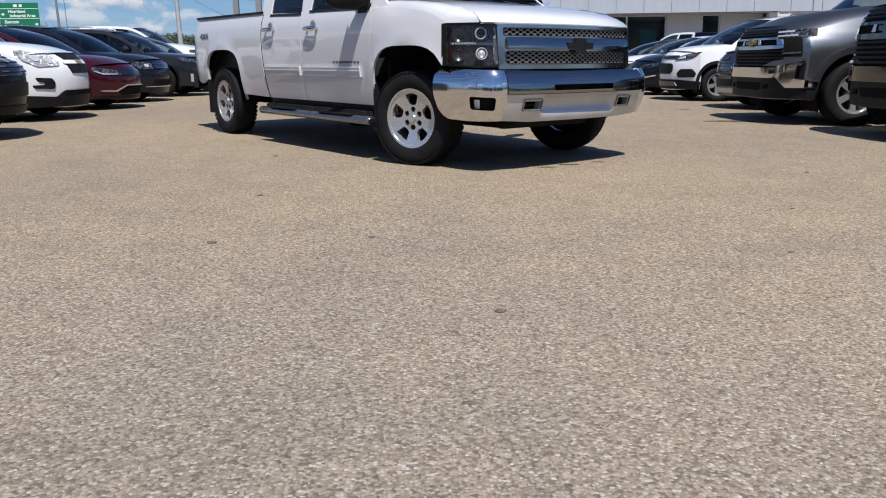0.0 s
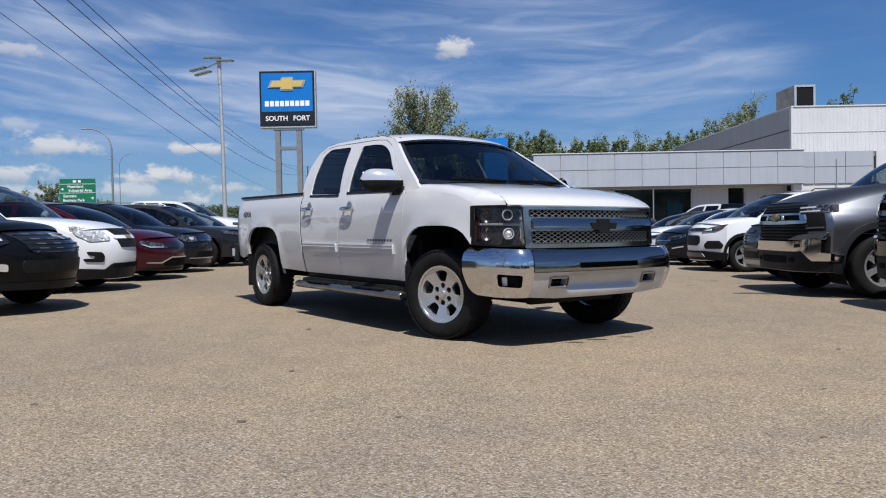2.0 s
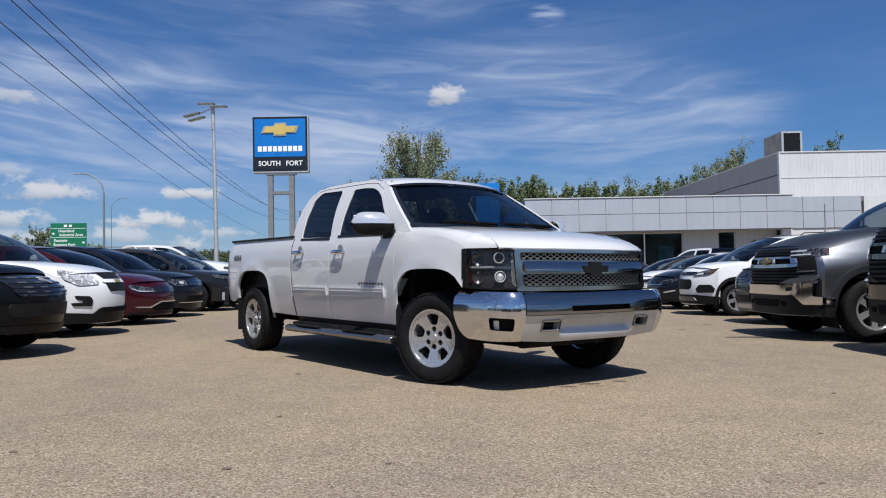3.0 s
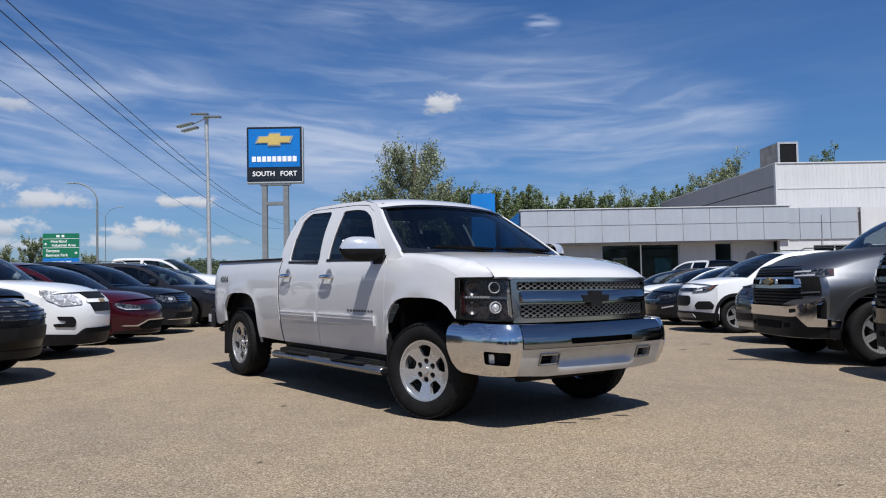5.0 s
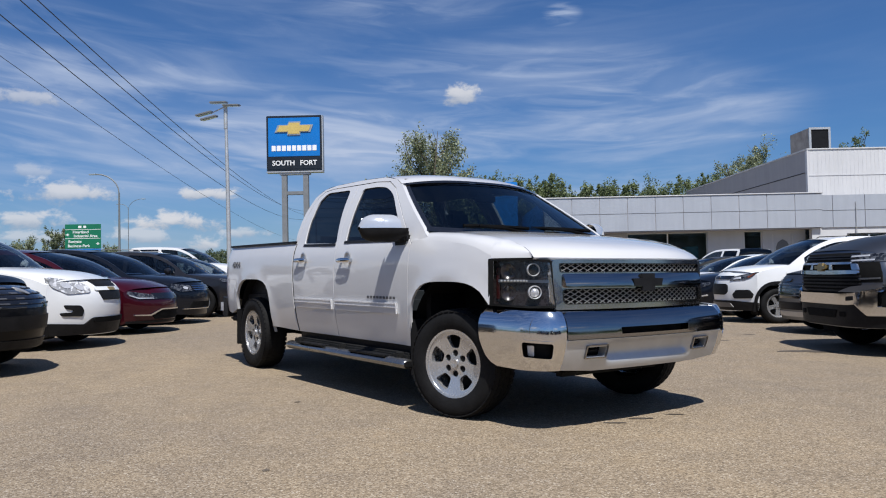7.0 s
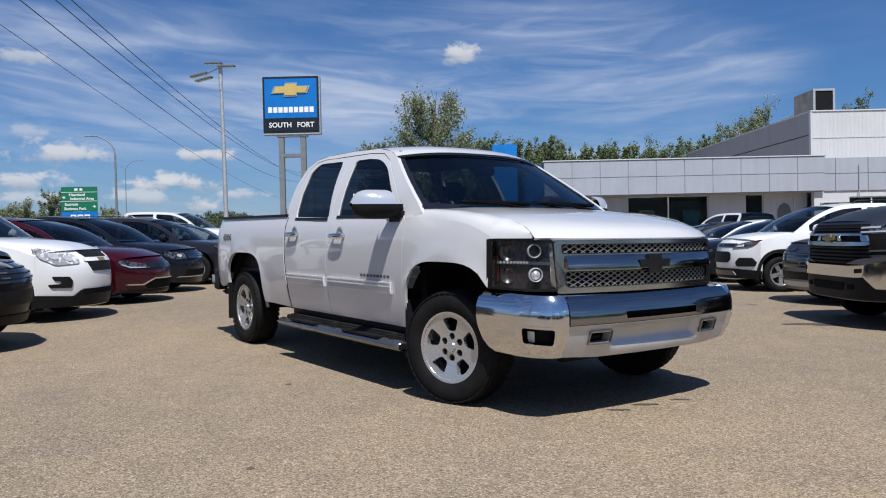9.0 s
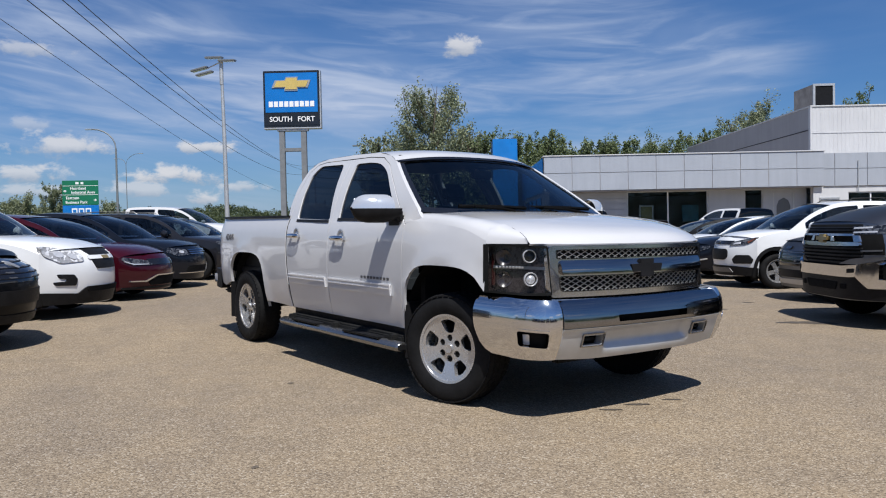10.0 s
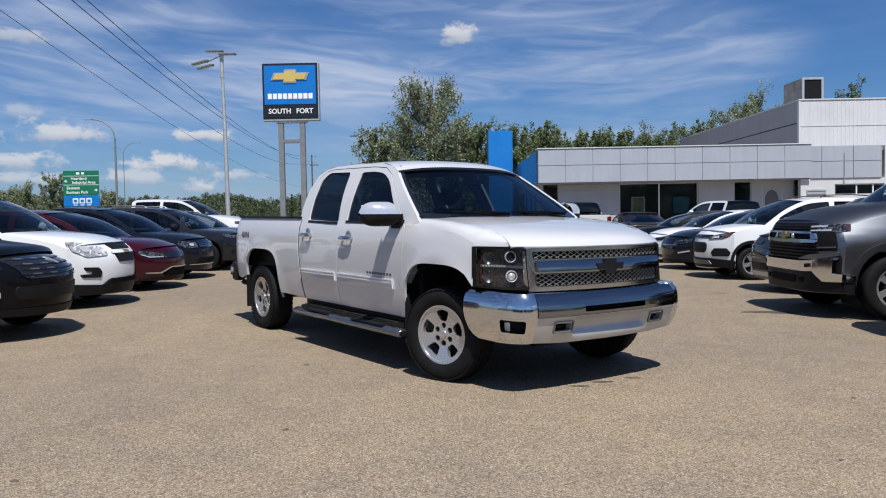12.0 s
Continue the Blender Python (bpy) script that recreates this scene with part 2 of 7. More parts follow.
def lamp_material(name, dark, light, scale=26.0, rough=0.12):
    """The faceted bowls of a headlight seen through its clear cover."""
    m, nt, b, N, L = nodes_of(name)
    v = N("ShaderNodeTexVoronoi")
    L(N("ShaderNodeTexCoord").outputs["Object"], v.inputs["Vector"])
    v.inputs["Scale"].default_value = scale
    sepc = N("ShaderNodeSeparateColor")
    L(v.outputs["Color"], sepc.inputs[0])
    L(ramp(nt, sepc.outputs[0], [(0.15, dark), (0.55, scaled(light, 0.5)), (0.9, light)]), b.inputs["Base Color"])
    b.inputs["Metallic"].default_value, b.inputs["Roughness"].default_value = 0.2, rough
    b.inputs["Coat Weight"].default_value, b.inputs["Coat Roughness"].default_value = 0.8, 0.03
    bump(nt, b, v.outputs["Distance"], 0.2, 0.01)
    return m


def leaf_material(name, dark, light):
    m, nt, b, N, L = nodes_of(name)
    g = N("ShaderNodeNewGeometry")
    L(ramp(nt, g.outputs["Random Per Island"], [(0.0, dark), (0.6, light), (1.0, scaled(light, 1.5))]), b.inputs["Base Color"])
    b.inputs["Roughness"].default_value = 0.6
    b.inputs["Transmission Weight"].default_value = 0.0
    b.inputs["Subsurface Weight"].default_value = 0.0
    tl = N("ShaderNodeBsdfTranslucent")
    tl.inputs[0].default_value = (*scaled(light, 1.3), 1)
    mx = N("ShaderNodeMixShader")
    mx.inputs[0].default_value = 0.3
    L(b.outputs[0], mx.inputs[1])
    L(tl.outputs[0], mx.inputs[2])
    L(mx.outputs[0], nt.nodes["Material Output"].inputs["Surface"])
    return m


WHITE = car_paint("white_paint", (0.535, 0.535, 0.545), dusty=0.06)
PEARL = car_paint("pearl_white_paint", (0.70, 0.71, 0.72))
RED = car_paint("dark_red_paint", (0.042, 0.002, 0.007), 0.3, dusty=0.006, coat=0.7)
MAROON = car_paint("dark_brown_paint", (0.010, 0.006, 0.006), 0.3, dusty=0.004, coat=0.6)
BLACK = car_paint("black_paint", (0.0028, 0.0032, 0.0046), dusty=0.002, coat=0.20)
NAVY = car_paint("blue_black_paint", (0.006, 0.008, 0.014), 0.2, dusty=0.004, coat=0.5)
GREY = car_paint("charcoal_paint", (0.018, 0.018, 0.022), 0.4, dusty=0.006, coat=0.6)
STEEL = car_paint("steel_grey_paint", (0.215, 0.222, 0.238), 0.94, 0.32, even=True, coat=0.15, edge=0.25)
DARKCHROME = plain("smoked_chrome", (0.50, 0.495, 0.505), 0.18, 1.0, 0.03, 5.0, rough_vary=0.04)
# chrome darkened in its colour, standing in for dark reflections on the bars
CHROMEBAR = plain("dark_reflection_chrome", (0.285, 0.283, 0.292), 0.09, 1.0, 0.03, 5.0, rough_vary=0.02)
BRUSHED = plain("brushed_silver", (0.51, 0.52, 0.535), 0.48, 0.6, 0.05, 8.0, rough_vary=0.04)
DARKRED = plain("dim_red_lens", (0.035, 0.006, 0.006), 0.2, 0, 0.1, 20, coat=0.5)
POSTGREY = plain("badge_grey", (0.13, 0.13, 0.135), 0.35, 0.5, 0.1, 20)
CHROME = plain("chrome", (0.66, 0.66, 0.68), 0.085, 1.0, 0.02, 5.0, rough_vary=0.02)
SATIN = plain("satin_metal", (0.50, 0.49, 0.475), 0.45, 0.8, 0.05, 8.0, rough_vary=0.08)
ALLOY = plain("alloy", (0.52, 0.52, 0.53), 0.26, 0.75, 0.05, 9.0, rough_vary=0.03)
RUBBER = plain("tyre_rubber", (0.0075, 0.0075, 0.008), 0.78, 0, 0.35, 10.0, 0.3, 90, spec=0.18)
TRIM = plain("black_plastic", (0.011, 0.011, 0.012), 0.5, 0, 0.25, 12.0, 0.12, 180, spec=0.15)
GLOSS = plain("gloss_black", (0.010, 0.010, 0.011), 0.12, 0, 0.2, 8.0, coat=0.6)
DARK = plain("underbody_black", (0.012, 0.012, 0.012), 0.8, 0, 0.4, 7.0, spec=0.2)
LINER = plain("liner_black", (0.007, 0.007, 0.007), 0.9, 0, 0.3, 7.0, spec=0.12)
WIPER = plain("wiper_rubber", (0.0035, 0.0035, 0.004), 0.7, 0, 0.3, 20.0, spec=0.04)
CLOTH = plain("seat_cloth", (0.06, 0.06, 0.065), 0.9, 0, 0.2, 14.0, 0.2, 200)
MESHWIRE = plain("mesh_metal", (0.40, 0.395, 0.385), 0.35, 0.6, 0.1, 20.0)
BRIGHT = plain("bright_trim", (0.92, 0.92, 0.93), 0.25, 0.15, 0.03, 9.0)
SMOKE = lamp_material("smoked_lamp", (0.012, 0.012, 0.014), (0.115, 0.12, 0.13), 34.0)
STEPBAR = plain("step_metal", (0.24, 0.24, 0.245), 0.22, 0.9, 0.08, 6.0)
HOUSING = plain("lamp_housing", (0.026, 0.021, 0.022), 0.3, 0.0, 0.3, 14.0, coat=0.4)
BOWLS = lamp_material("clear_lamp", (0.30, 0.30, 0.305), (0.80, 0.80, 0.81))
GLASS = pane_material("tinted_glass", (0.82, 0.92, 0.97), 0.58)
PRIVACY = pane_material("privacy_glass", (0.80, 0.85, 0.90), 0.06)
SCREEN = pane_material("windscreen_glass", (0.80, 0.92, 0.97), 0.42, ior=1.55)
SMOKED = pane_material("smoked_glass", (0.80, 0.86, 0.92), 0.11)
LENS = pane_material("lamp_lens", (1, 1, 1), 0.92, 0.01, 1.32)
SHOPGLASS = pane_material("shop_glass", (0.80, 0.86, 0.88), 0.80, 0.03, 1.28)
DULLGOLD = plain("dull_gold_emblem", (0.30, 0.22, 0.09), 0.35, 0.4, 0.05, 20)
AMBER = plain("amber_lens", (0.16, 0.048, 0.02), 0.15, 0, 0.1, 20, coat=0.5)
REDLENS = plain("red_lens", (0.14, 0.010, 0.012), 0.12, 0, 0.1, 20, coat=0.6)
CLEAR = plain("lamp_reflector", (0.66, 0.66, 0.67), 0.22, 0.45, 0.1, 25)
CAP = plain("polished_cap", (0.74, 0.75, 0.76), 0.12, 0.6, 0.03, 6)
GOLD = plain("gold_emblem", (0.72, 0.52, 0.16), 0.35, 0.3, 0.05, 1.5)
ASPHALT = asphalt_material()


# ---- geometry helpers: a shape is (vertices, faces) ----
def thing(name, m, label="", category="", group="", kind=""):
    ob = new(name)
    ob.matrix_basis = m
    ob.empty_display_size = 0.2
    return tagged(ob, label, category, group, kind)


def part(name, shape, material, parent=None, label="", smooth=38, m=None):
    verts, faces = shape
    me = bpy.data.meshes.new(name)
    me.from_pydata([tuple(v) for v in verts], [], faces)
    me.materials.append(material)
    if smooth:
        me.polygons.foreach_set("use_smooth", [True] * len(me.polygons))
        me.set_sharp_from_angle(angle=radians(smooth))
    me.update()
    ob = new(name, me)
    ob.parent = parent
    if m is not None:
        ob.matrix_basis = m
    return tagged(ob, label)


def joined(*shapes):
    verts, faces = [], []
    for v, f in shapes:
        k = len(verts)
        verts += list(v)
        faces += [tuple(i + k for i in q) for q in f]
    return verts, faces


def moved(shape, m):
    return [m @ Vector(v) for v in shape[0]], shape[1]


def mirrored(shape):
    return [(-v[0], v[1], v[2]) for v in shape[0]], [tuple(reversed(f)) for f in shape[1]]


def block(x0, x1, y0, y1, z0, z1, r=0.0):
    """A box with chamfered edges."""
    bm = bmesh.new()
    bmesh.ops.create_cube(bm, size=1.0)
    for v in bm.verts:
        v.co = Vector(((x0 + x1) / 2 + v.co.x * (x1 - x0), (y0 + y1) / 2 + v.co.y * (y1 - y0), (z0 + z1) / 2 + v.co.z * (z1 - z0)))
    if r > 0:
        bmesh.ops.bevel(bm, geom=bm.edges[:], offset=min(r, 0.45 * min(abs(x1 - x0), abs(y1 - y0), abs(z1 - z0))), segments=2, affect="EDGES")
    bm.verts.index_update()
    out = [tuple(v.co) for v in bm.verts], [tuple(v.index for v in f.verts) for f in bm.faces]
    bm.free()
    return out


def lathe(profile, n=32, axis="x"):
    """Turn (along, radius) pairs about an axis."""
    verts, faces = [], []
    for a, r in profile:
        for i in range(n):
            c, s = math.cos(2 * math.pi * i / n) * r, math.sin(2 * math.pi * i / n) * r
            verts.append({"x": (a, c, s), "y": (s, a, c), "z": (c, s, a)}[axis])
    for j in range(len(profile) - 1):
        for i in range(n):
            k = (i + 1) % n
            faces.append((j * n + i, j * n + k, (j + 1) * n + k, (j + 1) * n + i))
    return verts, faces


def rod(points, radius, n=8, caps=True):
    """A round bar along points; radius may be a list."""
    pts = [Vector(p) for p in points]
    rad = radius if isinstance(radius, (list, tuple)) else [radius] * len(pts)
    verts, faces = [], []
    for i, p in enumerate(pts):
        d = (pts[min(i + 1, len(pts) - 1)] - pts[max(i - 1, 0)]).normalized()
        u = d.cross(Vector((0, 0, 1)) if abs(d.z) < 0.9 else Vector((1, 0, 0))).normalized()
        w = d.cross(u)
        for k in range(n):
            a = 2 * math.pi * k / n
            verts.append(p + (u * math.cos(a) + w * math.sin(a)) * rad[i])
    for i in range(len(pts) - 1):
        for k in range(n):
            j = (k + 1) % n
            faces.append((i * n + k, i * n + j, (i + 1) * n + j, (i + 1) * n + k))
    if caps:
        faces += [tuple(reversed(range(n))), tuple(range((len(pts) - 1) * n, len(pts) * n))]
    return verts, faces


def ribbon(points, half, deep):
    """A flat strip facing -y, half wide on each side, with its edges turned back."""
    pts = [Vector(p) for p in points]
    d = (pts[-1] - pts[0]).normalized()
    side = Vector((-d.z, 0, d.x)) * half
    back = Vector((0, deep, 0))
    return grid([[p - side + back, p - side, p + side, p + side + back] for p in pts])


def grid(rows):
    """A sheet through rows of points."""
    n = len(rows[0])
    verts = [p for r in rows for p in r]
    faces = [(i * n + j, i * n + j + 1, (i + 1) * n + j + 1, (i + 1) * n + j) for i in range(len(rows) - 1) for j in range(n - 1)]
    return verts, faces


def rounded(poly, r=0.03, n=4):
    """Round the corners of a polygon; r is one radius or one for each corner."""
    out, m = [], len(poly)
    for i, p in enumerate(poly):
        p, a, b = Vector(p), Vector(poly[i - 1]), Vector(poly[(i + 1) % m])
        rr = r[i] if isinstance(r, (list, tuple)) else r
        da, db = a - p, b - p
        k = min(rr, 0.45 * da.length, 0.45 * db.length)
        if k < 1e-4:
            out.append(tuple(p))
            continue
        p0, p1 = p + da.normalized() * k, p + db.normalized() * k
        for j in range(n + 1):
            t = j / n
            q = p0 * (1 - t) ** 2 + p * 2 * t * (1 - t) + p1 * t * t
            out.append(tuple(q))
    return out


def region(outline, holes=(), step=0.06):
    """Fill an outline with holes by triangles about step long."""
    pts, edges = [], []
    polys = []
    for poly in (outline, *holes):
        ring = []
        for i, a in enumerate(poly):
            b = poly[(i + 1) % len(poly)]
            d = math.hypot(b[0] - a[0], b[1] - a[1])
            if d < 1e-5:
                continue
            k = max(1, round(d / step))
            ring += [(a[0] + (b[0] - a[0]) * j / k, a[1] + (b[1] - a[1]) * j / k) for j in range(k)]
        base = len(pts)
        pts += ring
        edges += [(base + i, base + (i + 1) % len(ring)) for i in range(len(ring))]
        polys.append(np.array(ring))

    def within(q):
        hit = np.zeros(len(q), bool)
        for ring in polys:
            a, b = ring, np.roll(ring, -1, 0)
            for (ax, ay), (bx, by) in zip(a, b):
                if ay == by:
                    continue
                cross = (ay > q[:, 1]) != (by > q[:, 1])
                hit ^= cross & (q[:, 0] < (bx - ax) * (q[:, 1] - ay) / (by - ay) + ax)
        return hit

    lo, hi = polys[0].min(0), polys[0].max(0)
    gx, gy = np.meshgrid(np.arange(lo[0] + step / 2, hi[0], step), np.arange(lo[1] + step / 2, hi[1], step))
    q = np.stack([gx.ravel(), gy.ravel()], 1)
    if len(q):
        q = q[within(q)]
    if len(q):
        edge = np.concatenate(polys)
        near = np.min(((q[:, None] - edge[None]) ** 2).sum(-1), 1)
        q = q[near > (0.5 * step) ** 2]
        pts += [tuple(p) for p in q]
    vs, _, fs, *_ = delaunay_2d_cdt([Vector(p) for p in pts], edges, [], 0, 1e-6)
    c = np.array([[sum(vs[i][k] for i in f) / 3 for k in (0, 1)] for f in fs])
    keep = within(c)
    fs = [tuple(f) for f, k in zip(fs, keep) if k]
    used = sorted({i for f in fs for i in f})
    index = {v: i for i, v in enumerate(used)}
    return [(vs[i].x, vs[i].y) for i in used], [tuple(index[i] for i in f) for f in fs]


def shell(outline, fn, depth, holes=(), step=0.06):
    """A sheet-metal panel: the outline laid on the surface fn(u, v), its rims turned in by depth."""
    flat, faces = region(outline, holes, step)
    verts = [Vector(fn(u, v)) for u, v in flat]
    depth = Vector(depth)
    total = Vector()
    for f in faces:
        total += (verts[f[1]] - verts[f[0]]).cross(verts[f[2]] - verts[f[0]])
    if total.dot(depth) > 0:
        faces = [tuple(reversed(f)) for f in faces]
    seen = {}
    for f in faces:
        for i in range(3):
            e = (f[i], f[(i + 1) % 3])
            if (e[1], e[0]) in seen:
                del seen[(e[1], e[0])]
            else:
                seen[e] = True
    low = {}
    for a, b in seen:
        for i in (a, b):
            if i not in low:
                low[i] = len(verts)
                verts.append(verts[i] + depth)
    faces += [(b, a, low[a], low[b]) for a, b in seen]
    return verts, faces


def smooth_path(keys, n):
    """Points through rows of numbers, rounded between them."""
    k = [np.array(r, float) for r in keys]
    k = [2 * k[0] - k[1], *k, 2 * k[-1] - k[-2]]
    out = []
    for i in range(1, len(k) - 2):
        for j in range(n):
            t = j / n
            a, b, c, d = k[i - 1 : i + 3]
            out.append(0.5 * (2 * b + (c - a) * t + (2 * a - 5 * b + 4 * c - d) * t**2 + (3 * b - a - 3 * c + d) * t**3))
    return out + [k[-2]]


def arch_line(cy, cz, a, b, z0, n=18, power=2.4, back=False):
    """The rim of a wheel arch over a wheel at (cy, cz), down to height z0 on both sides, from front to back."""
    out = []
    for i in range(n + 1):
        ang = math.pi * (1 - i / n)
        c, s = math.cos(ang), math.sin(ang)
        k = (abs(c) ** power + abs(s) ** power) ** (-1 / power)
        out.append((cy + a * k * c, cz + b * k * s))
    out = [(out[0][0], z0), *out, (out[-1][0], z0)]
    return out[::-1] if back else out


# ---- wheels ----
def tyre_shape(r, w, rim):
    h = w / 2
    prof = [(-h * 0.80, rim), (-h * 0.92, rim + 0.02), (-h, rim + (r - rim) * 0.45), (-h * 0.97, r - 0.045), (-h * 0.86, r - 0.014), (-h * 0.74, r - 0.004),
            (-h * 0.30, r), (h * 0.30, r), (h * 0.74, r - 0.004), (h * 0.86, r - 0.014), (h * 0.97, r - 0.045), (h, rim + (r - rim) * 0.45), (h * 0.92, rim + 0.02), (h * 0.80, rim)]
    return lathe(prof, 48)


def tread_shape(r, w, lugs):
    """The raised blocks of an all-terrain tread, in five rows."""
    h, bits = w / 2, []
    if lugs:
        for row, (a, width) in enumerate(((-0.86, 0.2), (-0.48, 0.24), (0.0, 0.26), (0.48, 0.24), (0.86, 0.2))):
            for i in range(lugs):
                ang = 2 * math.pi * (i + 0.5 * (row % 2)) / lugs
                d = r - 0.020 if abs(a) > 0.8 else r - 0.006
                bits.append(moved(block((a - width / 2) * h, (a + width / 2) * h, -0.36 * 2 * math.pi * r / lugs, 0.36 * 2 * math.pi * r / lugs, d, d + 0.008), Matrix.Rotation(ang, 4, "X")))
    return joined(*bits)


def rim_shape(R, openings, lug_n, lug_r, lug_size, dish=0.03, hub_r=0.035, style="wide"):
    """The face of an alloy wheel in the y-z plane, looking along -x: openings between the spokes, lug holes, a dished middle."""
    circle = [(R * math.cos(2 * math.pi * i / 48), R * math.sin(2 * math.pi * i / 48)) for i in range(48)]
    holes = []
    for i in range(openings):
        c = 2 * math.pi * i / openings + math.pi / 2
        if style == "wide":
            r0, r1, a0, a1 = 0.49 * R, 0.87 * R, 0.29, 0.33
        else:
            r0, r1, a0, a1 = 0.34 * R, 0.90 * R, 0.10, math.pi / openings * 0.68
        p = [(r0, -a0), (r1, -a1), (r1 * 1.03, 0), (r1, a1), (r0, a0)]
        holes.append(rounded([(r * math.cos(c + a), r * math.sin(c + a)) for r, a in p], 0.018 * R / 0.22, 3))
    for i in range(lug_n):
        c = 2 * math.pi * (i + 0.5) / lug_n
        holes.append([(lug_r * math.cos(c) + lug_size * math.cos(k * math.pi / 4), lug_r * math.sin(c) + lug_size * math.sin(k * math.pi / 4)) for k in range(8)])

    def at(y, z):
        q = math.hypot(y, z) / R
        x = dish * (1 - q) if q > 0.40 else dish * 0.6 - (0.40 - q) * 0.02
        return (x, y, z)

    return shell(circle, at, (0.035, 0, 0), holes, R / 8)


def wheel(parent, at, r, w, rim, side, steer=0, openings=5, lugs=0, lug_n=5, metal=None, style="wide", sink=0.012):
    """A wheel with its parts, on the side -1 (x < 0) or 1."""
    ob = new("wheel")
    ob.parent = parent
    ob.matrix_basis = Matrix.Translation(at) @ pose(0, 0, 0, 0, 0, steer + (180 if side > 0 else 0)) @ pose(0, 0, 0, 13 * at[1] * 57 % 72, 0, 0)
    ob.empty_display_size = 0.1
    part("tyre", tyre_shape(r, w, rim), RUBBER, ob)
    if lugs:
        tagged(part("tread", tread_shape(r, w, lugs), RUBBER, ob), kind="stuff")
    face = rim_shape(rim - 0.004, openings, lug_n, rim * 0.31, rim * (0.105 if lugs else 0.052), 0.045 if lugs else 0.03, style=style)
    lip = lathe([(-w / 2 * 0.80, rim + 0.003), (-w / 2 * 0.88, rim + 0.008), (-w / 2 * 0.86, rim - 0.008), (-w / 2 * 0.55, rim - 0.014), (w * 0.40, rim - 0.03)], 48)
    part("rim", joined(moved(face, Matrix.Translation((-w / 2 * 0.86 + sink, 0, 0))), lip), metal or ALLOY, ob, "alloy rim")
    part("hub_cap", lathe([(-w / 2 * 0.86 + sink + 0.008, 0.0), (-w / 2 * 0.86 + sink + 0.006, rim * 0.13), (-w / 2 * 0.86 + sink + 0.03, rim * 0.15)], 20), metal or ALLOY, ob)
    for i in range(lug_n):
        c = 2 * math.pi * (i + 0.5) / lug_n
        part("lug_nut", moved(lathe([(0.004, 0.0), (0.004, rim * 0.08), (0.03, rim * 0.108)], 10), Matrix.Translation((-w / 2 * 0.86 + sink + 0.03, rim * 0.305 * math.cos(c), rim * 0.305 * math.sin(c)))), LINER, ob) if lugs else None
    part("brake_disc", lathe([(0.0, 0.0), (0.0, rim * 0.70), (0.025, rim * 0.70), (0.03, rim - 0.03)], 32), DARK, ob)
    return ob


# ---- the white pickup ----
SIDE_Z, SIDE_X = zip(*smooth_path([(0.35, 0.920), (0.55, 0.966), (0.72, 0.990), (0.85, 0.999), (1.02, 0.999), (1.14, 0.988), (1.22, 0.970), (1.28, 0.943)], 5))


def pickup_x(y, z):
    """Half the body's width at a place on its side."""
    if z < 1.28:
        x = float(np.interp(z, SIDE_Z, SIDE_X))
        k = min(1.0, max(0.0, (0.49 - y) / 0.35))
        x -= 0.30 * max(0.0, z - 0.98) ** 2 * k * k * (3 - 2 * k)
        for cy in (0.0, 3.63):
            d = math.hypot((y - cy) / 0.95, z - 0.40)
            x += 0.016 * math.exp(-(((d - 0.57) / 0.075) ** 2))
    else:
        q = z - 1.28
        x = 0.943 - 0.30 * q - 0.35 * q * q
    if y < -0.1:
        x -= 0.10 * ((-0.1 - y) / 0.5) ** 2.2
    if y > 4.32:
        x -= 0.11 * ((y - 4.32) / 0.32) ** 2
    return x


def side_map(fn, side, off=0.0):
    return lambda y, z: (side * (fn(y, z) + off), y, z)


def both(name, outline, holes, fn, material, parent, step=0.06, depth=0.02, off=0.0, label="", smooth=38):
    out = []
    for side in (-1, 1):
        out.append(part(name, shell(outline, side_map(fn, side, off), (-side * depth, 0, 0), holes, step), material, parent, label, smooth))
    return out


def bumper_y(x):
    """The plan line of the chrome front bumper."""
    a = abs(x)
    if a < 0.76:
        return -1.0 + 0.060 * (a / 0.76) ** 2
    t = (a - 0.76) / 0.205
    return -0.94 + 0.30 * (1 - math.sqrt(max(0.0, 1 - min(t, 1) ** 2)))


